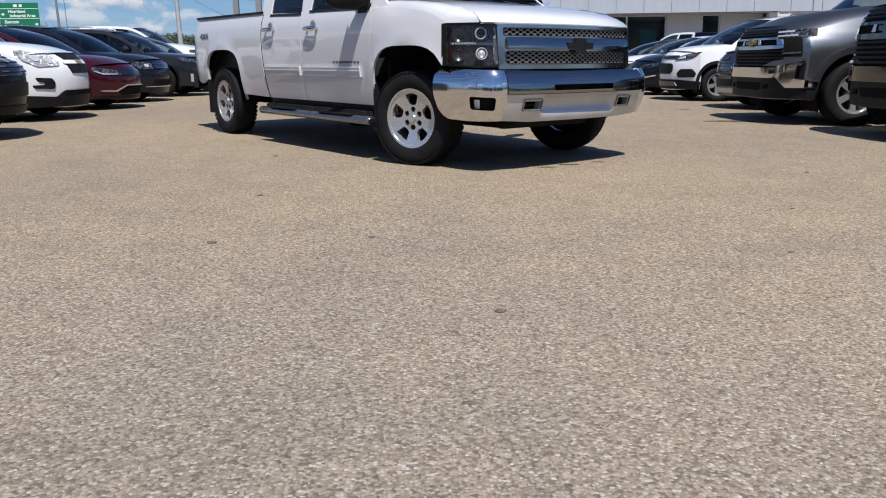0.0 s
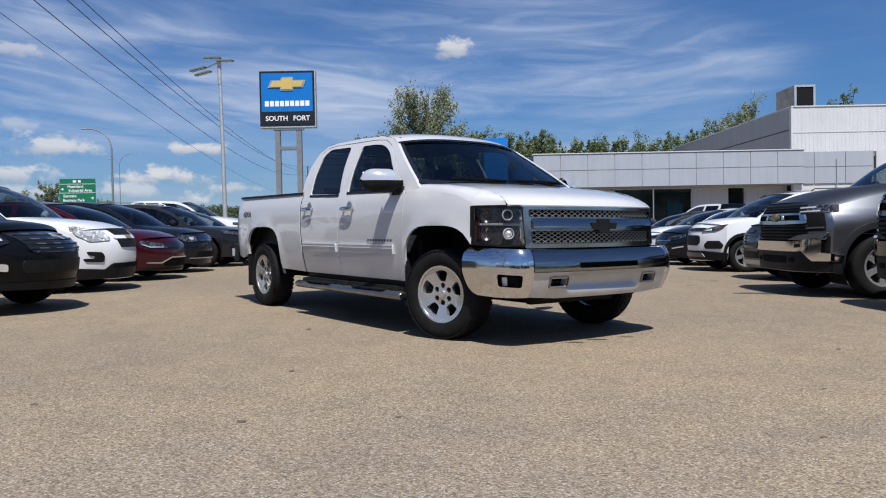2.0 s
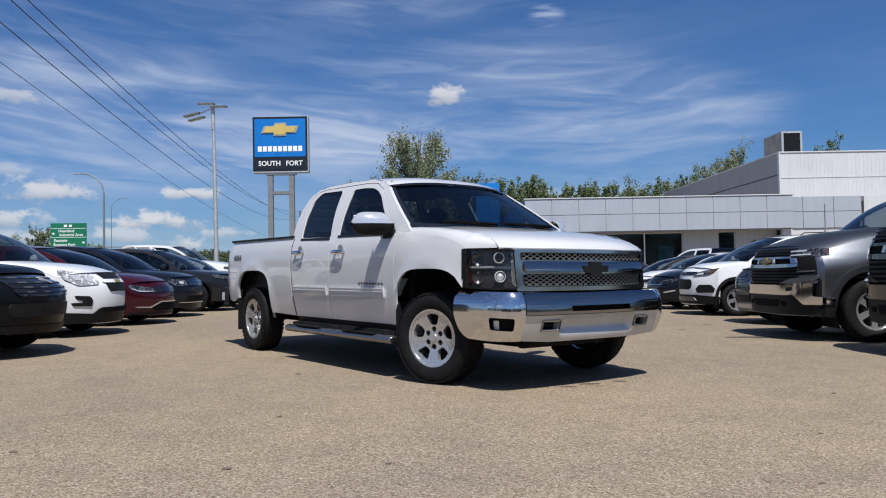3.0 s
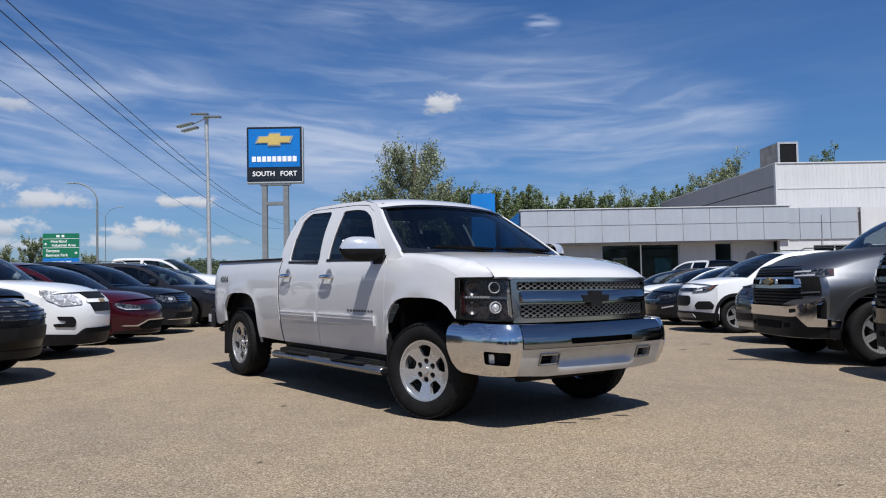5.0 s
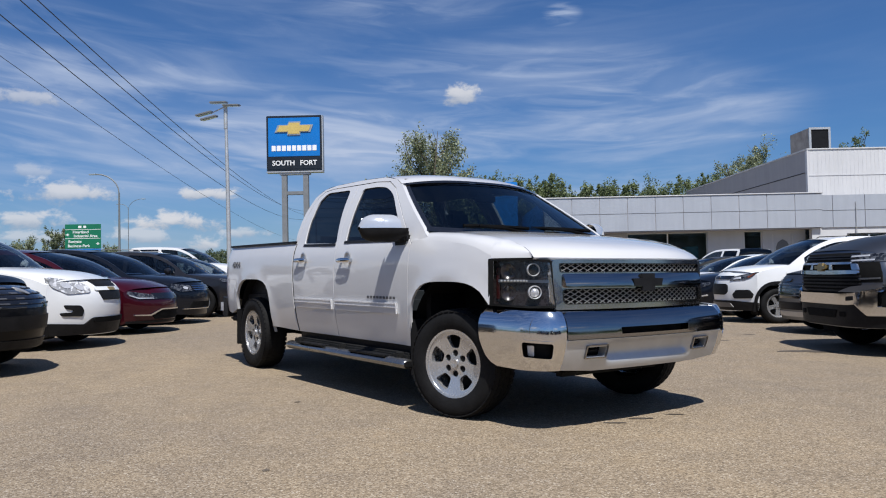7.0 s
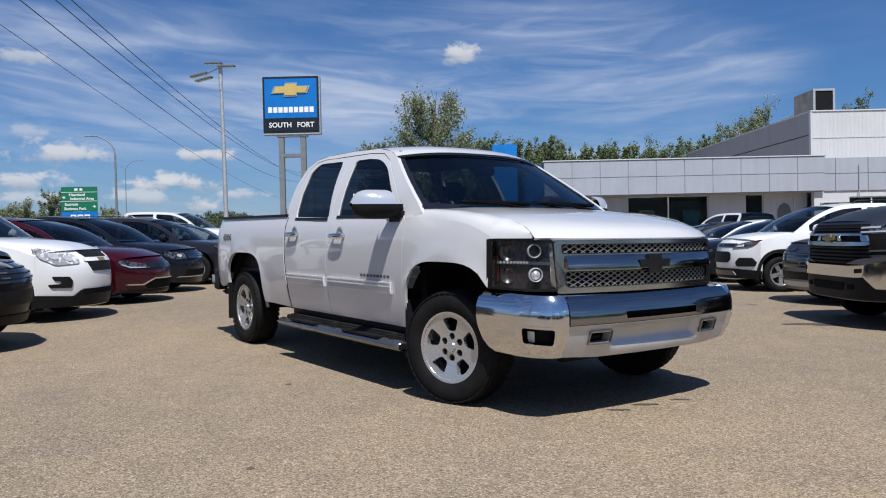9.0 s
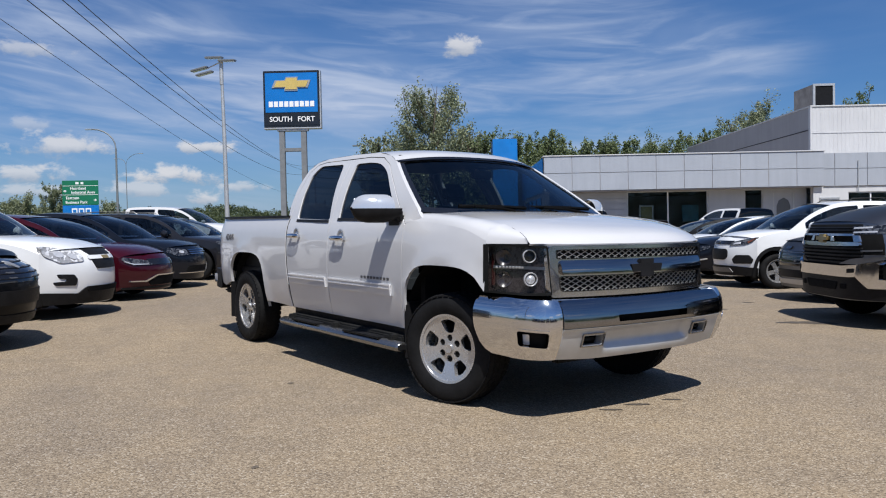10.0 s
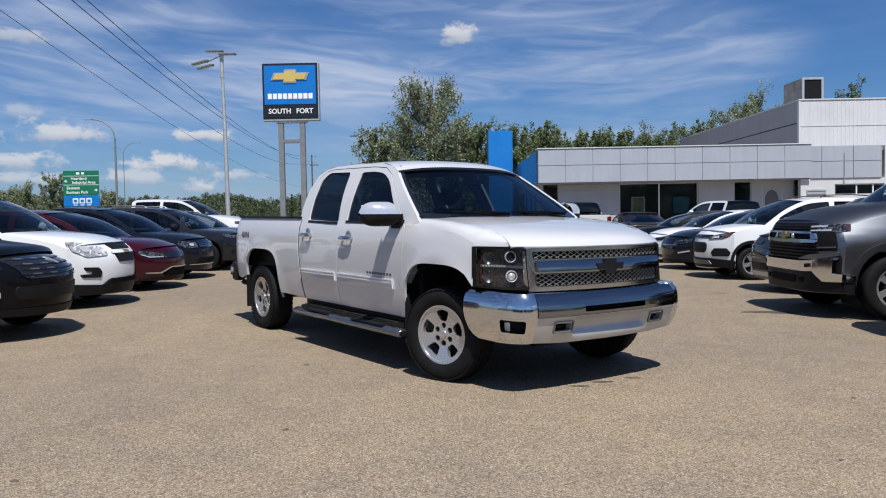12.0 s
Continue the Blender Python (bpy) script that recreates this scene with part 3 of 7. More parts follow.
def build_pickup():
    car = thing("pickup_truck", PICKUP, "white four-door pickup truck with chrome bumper and black headlights", "pickup truck")
    P = lambda name, shape, mat, label="", smooth=38, under=None: part(name, shape, mat, under or car, label, smooth)
    X = pickup_x
    arch_f = arch_line(0.0, 0.40, 0.468, 0.540, 0.47, 26, 3.8)
    arch_r = arch_line(3.60, 0.41, 0.48, 0.540, 0.47, 26, 3.8)

    def lamp_map(side, sink=0.0):
        def at(u, z):
            x = 0.742 + 0.222 * u - 0.012 * math.sin(math.pi * u) - (z - 1.09) * (0.05 * u - 0.03)
            y = -0.815 + 0.385 * u**1.25 - 0.02 * math.sin(math.pi * u) + (z - 0.79) * 0.12 * (1 - u)
            k = Vector((0.86, -0.51, 0)) * -sink
            return (side * (x + k.x), y + k.y, z)
        return at

    # front fenders: the side, and the top that rolls over to the hood
    top_f = [(0.49, 1.248), (0.25, 1.238), (0.0, 1.216), (-0.25, 1.180), (-0.44, 1.110)]
    line = smooth_path(top_f, 6)
    fender = [(0.49, 0.47), *[(float(y), float(z)) for y, z in line], (-0.445, 1.090), (-0.437, 0.80), (-0.436, 0.79), *[p for p in arch_f if p[1] > 0.52 and not (p[0] < -0.3 and p[1] < 0.80)], (0.485, 0.47)]

    def hood_edge(y):
        return float(np.interp(y, [-0.72, -0.60, -0.45, -0.25, 0.25, 0.46, 0.6], [0.825, 0.803, 0.794, 0.800, 0.840, 0.860, 0.87])), float(np.interp(y, [-0.72, -0.67, -0.60, -0.45, -0.25, 0.0, 0.25, 0.46, 0.6], [1.090, 1.132, 1.168, 1.216, 1.254, 1.283, 1.299, 1.305, 1.306]))

    for side in (-1, 1):
        sheet = shell(fender, side_map(X, side), (-side * 0.02, 0, 0), (), 0.05)
        rows = []
        for y, z in line:
            hx, hz = hood_edge(y)
            a, c, b = Vector((X(y, z), y, z)), Vector((X(y, z) - 0.022, y, max(hz + 0.006, z + 0.02))), Vector((hx + 0.003, y, hz))
            rows.append([((side * q.x, q.y, q.z)) for q in [a * (1 - t) ** 2 + c * 2 * t * (1 - t) + b * t * t for t in (0, 0.2, 0.4, 0.6, 0.8, 1.0)]])
        for u in (0.97, 0.88, 0.78, 0.68, 0.58, 0.48, 0.40):
            a = Vector(lamp_map(1)(u, 1.093))
            hx, hz = hood_edge(a.y - 0.01)
            b = Vector((hx + 0.004, a.y - 0.01, hz))
            c = Vector((a.x - 0.003, a.y, max(b.z, a.z) - 0.004))
            rows.append([((side * q.x, q.y, q.z)) for q in [a * (1 - t) ** 2 + c * 2 * t * (1 - t) + b * t * t for t in (0, 0.2, 0.4, 0.6, 0.8, 1.0)]])
        roll = grid(rows)
        if side < 0:
            roll = roll[0], [tuple(reversed(f)) for f in roll[1]]
        P("fender", joined(sheet, roll), WHITE)

    # hood with a raised middle
    edge = [(-0.715, 0), (-0.67, 0), (-0.61, 0), (-0.52, 0), (-0.36, 0), (-0.15, 0), (0.08, 0), (0.28, 0), (0.38, 0), (0.46, 0)]
    mid = [(-0.875, 1.090), (-0.855, 1.125), (-0.80, 1.160), (-0.68, 1.198), (-0.48, 1.236), (-0.24, 1.270), (0.0, 1.300), (0.14, 1.314), (0.22, 1.319), (0.28, 1.318)]
    rows = []
    for (ye, _), (ym, zm) in zip(edge, mid):
        hx, hz = hood_edge(ye)
        row = []
        for i in range(-12, 13):
            t = i / 12
            k = abs(t)
            rise = 0.5 + 0.5 * math.cos(math.pi * min(1.0, max(0.0, (k - 0.58) / 0.40)))
            row.append((t * hx, ym + (ye - ym) * k**2.6, hz + (zm - hz) * (0.35 * (1 - k * k) + 0.65 * rise)))
        rows.append(row)
    rows = [[(x, y + 0.012, z - 0.012) for x, y, z in rows[0]], rows[0], *rows[1:]]
    verts, faces = grid(rows)
    P("hood", (verts, faces), WHITE, "white hood with a raised middle", 50)

    # doors, each one sheet from the sill to the drip rail with a hole for its window
    front_door = [(0.497, 0.455), (0.497, 1.22), (0.60, 1.315), (0.84, 1.53), (1.06, 1.705), (1.22, 1.775), (1.45, 1.797), (1.785, 1.803), (1.725, 1.45), (1.695, 1.26), (1.695, 0.455)]
    rear_door = [(1.702, 0.455), (1.702, 1.26), (1.732, 1.45), (1.792, 1.803), (2.30, 1.815), (2.46, 1.800), (2.555, 1.735), (2.585, 1.55), (2.575, 1.29), (2.505, 0.455)]
    win_f = rounded([(0.625, 1.268), (1.03, 1.648), (1.22, 1.733), (1.42, 1.752), (1.655, 1.757), (1.615, 1.50), (1.578, 1.268)], [0.03, 0.09, 0.1, 0.02, 0.05, 0.02, 0.03])
    win_r = rounded([(1.745, 1.270), (1.835, 1.55), (1.90, 1.770), (2.38, 1.785), (2.478, 1.700), (2.46, 1.50), (2.415, 1.290)], [0.03, 0.02, 0.05, 0.12, 0.1, 0.02, 0.03])
    for nm, poly, win in (("front_door", front_door, win_f), ("rear_door", rear_door, win_r)):
        doors = both(nm, poly, [win], X, WHITE, car, 0.055, 0.03)
        for side, d in zip((-1, 1), doors):
            part("window", shell(win, side_map(X, side, -0.012), (-side * 0.004, 0, 0), (), 0.1), (PRIVACY if nm == "rear_door" else SMOKED) if side < 0 else SCREEN, d, "dark tinted side window")
            y0, y1 = min(p[0] for p in win), max(p[0] for p in win)
            part("window_seal", shell([(y0 - 0.01, 1.246), (y1 - 0.06, 1.262), (y1 - 0.06, 1.285), (y0, 1.270)], side_map(X, side, 0.006), (-side * 0.02, 0, 0), (), 0.1), TRIM, d)
            # handle: a chrome bar over a cup
            hy, hz = (1.47, 1.115) if nm == "front_door" else (2.355, 1.130)
            hx = X(hy, hz)
            bar = rod([(0, -0.118, 0), (0.002, -0.112, 0), (0.004, -0.085, 0), (0.006, 0, 0), (0.004, 0.085, 0), (0.002, 0.112, 0), (0, 0.118, 0)], [0.004, 0.014, 0.021, 0.023, 0.021, 0.014, 0.004], 12)
            cup = lathe([(-0.010, 0.0), (-0.008, 0.030), (0.004, 0.052), (0.0005, 0.062)], 24)
            part("handle_cup", moved(cup, pose(side * (hx + 0.001), hy - 0.01, hz + 0.004, 0, 0, 0 if side > 0 else 180) @ Matrix.Diagonal((1, 1, 1.15, 1))), SATIN, d, "pale recessed cup")
            part("handle", moved(bar, Matrix.Translation((side * (hx + 0.034), hy, hz)) @ Matrix.Diagonal((0.8 * side, 1, 1, 1))), CHROME, d, "chrome door handle")
            for q in (-0.085, 0.085):
                part("handle_foot", block(side * (hx + 0.012) - 0.016, side * (hx + 0.012) + 0.016, hy + q - 0.016, hy + q + 0.016, hz - 0.014, hz + 0.014, 0.005), CHROME, d)
            # rub strip with chrome lines
            a, b = (0.645, 1.672) if nm == "front_door" else (1.728, 2.500)
            part("rub_strip", shell([(a, 0.690), (b, 0.690), (b, 0.772), (a, 0.772)], side_map(X, side, 0.012), (-side * 0.016, 0, 0), (), 0.12), WHITE, d)
            lines = [shell([(a, 0.764), (b, 0.764), (b, 0.776), (a, 0.776)], side_map(X, side, 0.017), (-side * 0.012, 0, 0), (), 0.2),
                     shell([(a, 0.737), (b, 0.737), (b, 0.746), (a, 0.746)], side_map(X, side, 0.017), (-side * 0.012, 0, 0), (), 0.2)]
            lines.append(shell([(a, 0.690), (a + 0.014, 0.690), (a + 0.014, 0.764), (a, 0.764)], side_map(X, side, 0.0175), (-side * 0.012, 0, 0), (), 0.2))
            part("strip_line", joined(*lines), BRIGHT, d, "bright chrome lines")
    # plain bars in place of the model script
    letters = []
    for i in range(9):
        letters.append(block(-0.002, 0.002, -0.017, 0.017, -0.010, 0.010, 0.002))
    for i, q in enumerate(letters):
        P("badge_bar", moved(q, Matrix.Translation((-(X(0.7, 0.81) + 0.003), 0.69 + 0.050 * i, 0.812))), POSTGREY)

    # pillars and roof rails
    rail = [(0.495, 1.232), (0.30, 1.262), (0.40, 1.345), (0.60, 1.480), (0.80, 1.612), (0.97, 1.725), (1.12, 1.790), (1.35, 1.832), (1.80, 1.850), (2.30, 1.850), (2.50, 1.828), (2.62, 1.760), (2.665, 1.60), (2.655, 1.40), (2.625, 1.30), (2.583, 1.29),
            (2.593, 1.55), (2.563, 1.740), (2.465, 1.808), (2.30, 1.822), (1.45, 1.804), (1.215, 1.782), (1.055, 1.711), (0.835, 1.536), (0.595, 1.321)]
    both("roof_rail", rail, [], X, WHITE, car, 0.05, 0.03)
    sill = [(0.50, 0.37), (0.50, 0.452), (2.50, 0.452), (2.50, 0.37)]
    both("sill", sill, [], X, TRIM, car, 0.15, 0.05, -0.012)
    for side in (-1, 1):
        P("rocker", block(side * 0.915 - 0.07, side * 0.915 + 0.07, 0.52, 2.50, 0.325, 0.40, 0.015), DARK)

    def over(keys, n, half, power_y, power_z, width=lambda y, z: X(y, z)):
        rows = []
        for ye, ze, ym, zm in smooth_path(keys, n):
            xe = width(ye, ze)
            rows.append([(t * xe, ym + (ye - ym) * abs(t) ** power_y, zm + (ze - zm) * abs(t) ** power_z) for t in [i / half for i in range(-half, half + 1)]])
        return grid(rows)

    roof = over([(0.99, 1.738, 0.86, 1.782), (1.12, 1.790, 1.00, 1.832), (1.35, 1.832, 1.25, 1.866), (1.80, 1.850, 1.80, 1.880), (2.30, 1.850, 2.36, 1.876), (2.50, 1.828, 2.58, 1.862), (2.60, 1.775, 2.66, 1.810)], 4, 14, 2.4, 3.0)
    P("roof", roof, WHITE, "", 60)
    screen = over([(0.36, 1.318, 0.10, 1.285), (0.60, 1.480, 0.36, 1.460), (0.80, 1.612, 0.60, 1.615), (0.97, 1.727, 0.835, 1.764)], 4, 14, 2.2, 2.6, lambda y, z: X(y, z) - 0.018)
    P("windshield", moved(screen, Matrix.Translation((0, 0.006, -0.010))), SCREEN, "dark tinted windshield", 60)
    band = over([(0.966, 1.7235, 0.829, 1.760), (0.985, 1.736, 0.850, 1.777)], 1, 14, 2.2, 2.6, lambda y, z: X(y, z) - 0.010)
    P("windshield_band", moved(band, Matrix.Translation((0, -0.002, 0.002))), GLOSS, "", 60)
    # the black ceramic border of the windshield
    keys = smooth_path([(0.36, 1.318, 0.10, 1.285), (0.60, 1.480, 0.36, 1.460), (0.80, 1.612, 0.60, 1.615), (0.97, 1.727, 0.835, 1.764)], 6)

    def glass_point(k, t):
        ye, ze, ym, zm = k
        return (t * (X(ye, ze) - 0.016), ym + (ye - ym) * abs(t) ** 2.2 + 0.001, zm + (ze - zm) * abs(t) ** 2.6 - 0.006)

    border = [grid([[glass_point(k, s * t) for t in (0.945, 0.96, 0.98, 1.0)] for k in keys]) for s in (-1, 1)]
    low = [keys[0] + (keys[1] - keys[0]) * q for q in (0, 0.5, 1.0, 1.5)]
    border.append(grid([[glass_point(k, i / 14) for i in range(-14, 15)] for k in low]))
    P("windshield_border", joined(*border), GLOSS, "", 60)
    back = over([(2.62, 1.745, 2.675, 1.790), (2.655, 1.50, 2.70, 1.54), (2.635, 1.30, 2.68, 1.32)], 3, 8, 3, 3)
    P("rear_window", back, GLASS, "", 60)
    cowl = over([(0.30, 1.262, -0.02, 1.262), (0.45, 1.262, 0.30, 1.262)], 1, 8, 2.4, 2.0)
    P("cowl", cowl, TRIM, "black cowl", 60)
    P("cab_back", block(-0.90, 0.90, 2.60, 2.64, 0.50, 1.30, 0.02), WHITE)

    # wipers
    for x0, x1 in ((-0.62, -0.02), (0.05, 0.68)):
        arm = rod([(x0 + 0.56, 0.13, 1.290), (x0 + 0.30, 0.15, 1.335), (x0 + 0.06, 0.18, 1.348)], [0.016, 0.013, 0.010], 6)
        P("wiper_arm", arm, WIPER)
        P("wiper_blade", rod([(x0 - 0.04, 0.245, 1.352), (x0 + 0.25, 0.175, 1.350), (x0 + 0.52, 0.15, 1.340)], 0.015, 6), WIPER)
    fin = shell(rounded([(1.95, 1.86), (2.02, 1.93), (2.11, 1.95), (2.13, 1.86)], 0.02), lambda y, z: (-0.02, y, z), (0.04, 0, 0), (), 0.08)
    P("roof_antenna", joined(fin, ([(0.02, y, z) for _, y, z in fin[0]], fin[1])), GLOSS, "black shark-fin antenna")

    # bed
    bed = [(2.534, 0.455), (2.608, 1.303), (4.30, 1.318), (4.63, 1.318), (4.64, 0.95), (4.62, 0.62), (4.30, 0.56), *[p for p in arch_r[::-1] if p[1] > 0.55 or p[0] < 3.6], (3.10, 0.47)]
    both("bed_side", bed, [], X, WHITE, car, 0.055, 0.03)
    both("cab_gap", [(2.511, 0.46), (2.580, 1.29), (2.602, 1.29), (2.530, 0.46)], [], X, LINER, car, 0.08, 0.01, -0.004)
    both("bed_rail_cap", [(2.60, 1.300), (4.62, 1.315), (4.62, 1.335), (2.60, 1.322)], [], lambda y, z: X(y, 1.27) + 0.004, TRIM, car, 0.15, 0.11, label="black bed rail cap")
    P("tailgate", block(-0.80, 0.80, 4.58, 4.66, 0.62, 1.30, 0.03), WHITE)
    P("bed_floor", block(-0.88, 0.88, 2.64, 4.60, 0.72, 0.78), TRIM)
    P("bed_front", block(-0.90, 0.90, 2.62, 2.66, 0.72, 1.28), WHITE)
    for side in (-1, 1):
        P("tail_lamp", block(side * 0.81 - 0.05, side * 0.81 + 0.05, 4.58, 4.650, 0.86, 1.28, 0.03), REDLENS)
        P("bed_wall", block(side * 0.84 - 0.015, side * 0.84 + 0.015, 2.64, 4.60, 0.76, 1.30), TRIM)
    P("rear_bumper", joined(block(-0.93, 0.93, 4.66, 4.86, 0.52, 0.72, 0.05)), CHROME)
    both("rear_bumper_end", rounded([(4.58, 0.50), (4.84, 0.52), (4.84, 0.74), (4.60, 0.72)], 0.04), [], lambda y, z: 0.925 - 0.3 * max(0, y - 4.70) ** 1.2, TRIM, car, 0.06, 0.1, label="black bumper end")
    # the drive badge
    badge("4X4", Matrix.Translation((-(X(4.10, 1.11) + 0.004), 4.10, 1.075)) @ pose(0, 0, 0, 90, 0, -90) @ Matrix.Diagonal((1.5, 1, 1, 1)), 0.095, POSTGREY, car)

    # headlights
    lens_poly = rounded([(0.0, 0.776), (0.0, 1.078), (0.55, 1.088), (1.0, 1.090), (1.0, 0.786), (0.5, 0.772)], 0.012)
    lens_hole = rounded([(0.025, 0.789), (0.025, 1.066), (0.55, 1.076), (0.938, 1.078), (0.938, 0.797), (0.5, 0.784)], 0.012)
    for side in (-1, 1):
        lamp = P("headlight", shell(lens_poly, lamp_map(side, 0.055), (side * -0.03, 0.05, 0), (), 0.08), HOUSING, "black-housed headlight with two ringed projectors")
        part("lens", shell(lens_hole, lamp_map(side, 0.006), (side * -0.012, 0.02, 0), (), 0.06), LENS, lamp, "clear lens")
        rim_l = shell(lens_poly, lamp_map(side, 0.002), (side * -0.05, 0.09, 0), (lens_hole,), 0.08)
        part("bezel", rim_l, LINER, lamp)
        for u, z, r in ((0.41, 1.016, 0.041), (0.41, 0.872, 0.042)):
            c = Vector(lamp_map(side, 0.030)(u, z))
            ring = lathe([(0.0, r * 0.84), (0.012, r * 0.88), (0.015, r * 0.96), (0.010, r * 1.04), (-0.01, r * 1.06)], 24, "x")
            aim = Vector((side * 0.47, -0.88, 0)).to_track_quat("X", "Z").to_matrix().to_4x4()
            m = Matrix.Translation(c) @ aim
            part("ring", moved(ring, m), CLEAR, lamp, "bright halo ring")
            part("projector", moved(lathe([(0.018, 0.0), (0.015, r * 0.3), (0.008, r * 0.55), (-0.002, r * 0.74)], 20, "x"), m), CLEAR if z < 0.9 else GLASS, lamp)
        for u, z, r in ((0.78, 1.005, 0.050), (0.78, 0.868, 0.050)):
            c = Vector(lamp_map(side, 0.045)(u, z))
            m = Matrix.Translation(c) @ Vector((side * 0.62, -0.78, 0)).to_track_quat("X", "Z").to_matrix().to_4x4()
            part("reflector", moved(lathe([(-0.01, 0.0), (-0.008, r * 0.5), (0.012, r), (0.0, r * 1.08)], 20, "x"), m), HOUSING, lamp)
        strip = shell([(0.10, 0.930), (0.90, 0.938), (0.90, 0.956), (0.10, 0.948)], lamp_map(side, 0.034), (side * -0.02, 0.03, 0), (), 0.1)
        part("led_bar", strip, STEEL, lamp)
        for i in range(9):
            c = Vector(lamp_map(side, 0.030)(0.52 + 0.042 * i, 0.9455))
            part("led", moved(lathe([(0.006, 0.0), (0.004, 0.008), (0.0, 0.008)], 8, "x"), Matrix.Translation(c) @ Vector((side * 0.6, -0.8, 0)).to_track_quat("X", "Z").to_matrix().to_4x4()), SATIN, lamp)
        part("side_reflector", shell(rounded([(0.885, 0.83), (0.885, 1.03), (0.925, 1.03), (0.925, 0.83)], 0.01), lamp_map(side, 0.045), (side * -0.02, 0.02, 0), (), 0.1), DARKRED, lamp, "dark red side reflector")

    # grille
    def grille_map(lift=0.0):
        return lambda x, z: (x, -0.905 + 0.105 * (abs(x) / 0.735) ** 2.2 + (z - 0.92) * 0.03 - lift, z)

    frame_poly = rounded([(-0.732, 0.762), (-0.738, 1.080), (0.738, 1.080), (0.732, 0.762)], 0.02)
    up = rounded([(-0.685, 1.002), (-0.690, 1.052), (0.690, 1.052), (0.685, 1.002)], 0.012)
    lo = rounded([(-0.665, 0.800), (-0.675, 0.888), (0.675, 0.888), (0.665, 0.800)], 0.03)
    grille = P("grille", shell(frame_poly, grille_map(), (0, 0.05, 0), (up, lo), 0.05), DARKCHROME, "chrome grille with two bands of wire mesh")
    # the bar's dim reflection is put into its chrome colour
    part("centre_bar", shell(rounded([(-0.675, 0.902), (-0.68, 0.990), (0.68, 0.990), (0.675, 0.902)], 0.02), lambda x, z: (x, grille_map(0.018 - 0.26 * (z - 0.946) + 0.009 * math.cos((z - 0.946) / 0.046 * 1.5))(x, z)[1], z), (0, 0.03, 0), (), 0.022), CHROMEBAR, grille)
    part("backing", shell([(-0.71, 0.78), (-0.71, 1.07), (0.71, 1.07), (0.71, 0.78)], grille_map(-0.05), (0, 0.02, 0), (), 0.15), LINER, grille)
    for hole, z in ((up, 1.027), (lo, 0.844)):
        ring = [(x * 1.012, z + (q - z) * (1.18 if hole is up else 1.12)) for x, q in hole]
        part("band_surround", shell(ring, grille_map(0.003), (0, 0.012, 0), (hole,), 0.08), GLOSS, grille, "black surround")
    for z0, z1, w in ((1.002, 1.052, 0.69), (0.800, 0.888, 0.672)):
        wires = []
        h, pitch = z1 - z0, 0.060
        lean = h * 1.9
        n = int(2 * w / pitch)
        for i in range(-3, n + 5):
            for s in (-1, 1):
                xa = -w + i * pitch
                a, b = (xa - s * lean / 2, z0), (xa + s * lean / 2, z1)
                cuts = sorted(min(1.0, max(0.0, (e - a[0]) / (b[0] - a[0]))) for e in (-w, w))
                pts = []
                for t in (cuts[0], (cuts[0] + cuts[1]) / 2, cuts[1]):
                    x, z = a[0] + (b[0] - a[0]) * t, a[1] + (b[1] - a[1]) * t
                    pts.append(grille_map(-0.014 + 0.003 * s)(x, z))
                if cuts[1] - cuts[0] > 0.05:
                    wires.append(ribbon(pts, 0.0017, 0.006))
        part("mesh_band", joined(*wires), MESHWIRE, grille, "silver diamond wire mesh")
    bow = [(-0.135, 0.905), (-0.150, 0.955), (-0.062, 0.957), (-0.062, 0.988), (0.062, 0.988), (0.062, 0.957), (0.150, 0.955), (0.135, 0.905), (0.062, 0.905), (0.062, 0.872), (-0.062, 0.872), (-0.062, 0.905)]
    part("emblem", shell(bow, grille_map(0.034), (0, 0.02, 0), (), 0.06), TRIM, grille, "black emblem")

    # front bumper: a chrome face bar with outer ends, and a brushed lower middle
    def bar_map(lift=0.0):
        def at(x, z):
            t = (z - 0.585) / 0.167
            return (x, bumper_y(x) + 0.036 * t - 0.012 * (1 - (2 * t - 1) ** 2) + 0.026 * max(0.0, t - 0.72) / 0.28 * (t - 0.72) / 0.28 - 0.006 - lift, z)
        return at

    # the outer ends run round the corner; u is metres along the plan line
    plan = [(0.76, -0.94)] + [(0.76 + 0.205 * math.sin(a), -0.64 - 0.30 * math.cos(a)) for a in [math.pi / 2 * i / 10 for i in range(1, 11)]] + [(0.970, -0.50), (0.972, -0.325)]
    acc = [0.0]
    for a, b in zip(plan, plan[1:]):
        acc.append(acc[-1] + math.hypot(b[0] - a[0], b[1] - a[1]))

    def end_map(side, lift=0.0):
        def at(u, z):
            x, y = float(np.interp(u, acc, [p[0] for p in plan])), float(np.interp(u, acc, [p[1] for p in plan]))
            t = (z - 0.60) / 0.16
            k = 0.050 * max(0, t) ** 3 + 0.045 * max(0, -t) ** 1.6
            a = min(1.0, u / 0.45) * math.pi / 2
            return (side * (x - k * math.sin(a) + lift * math.sin(a)), y + k * math.cos(a) - lift * math.cos(a), z)
        return at

    U = acc[-1]
    # face bar in darker chrome than the ends: its dark reflections are coloured in
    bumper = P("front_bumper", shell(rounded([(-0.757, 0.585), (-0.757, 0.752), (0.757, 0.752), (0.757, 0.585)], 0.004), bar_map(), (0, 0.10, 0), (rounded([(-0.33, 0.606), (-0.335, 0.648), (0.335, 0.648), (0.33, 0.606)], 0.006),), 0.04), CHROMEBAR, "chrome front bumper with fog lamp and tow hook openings")
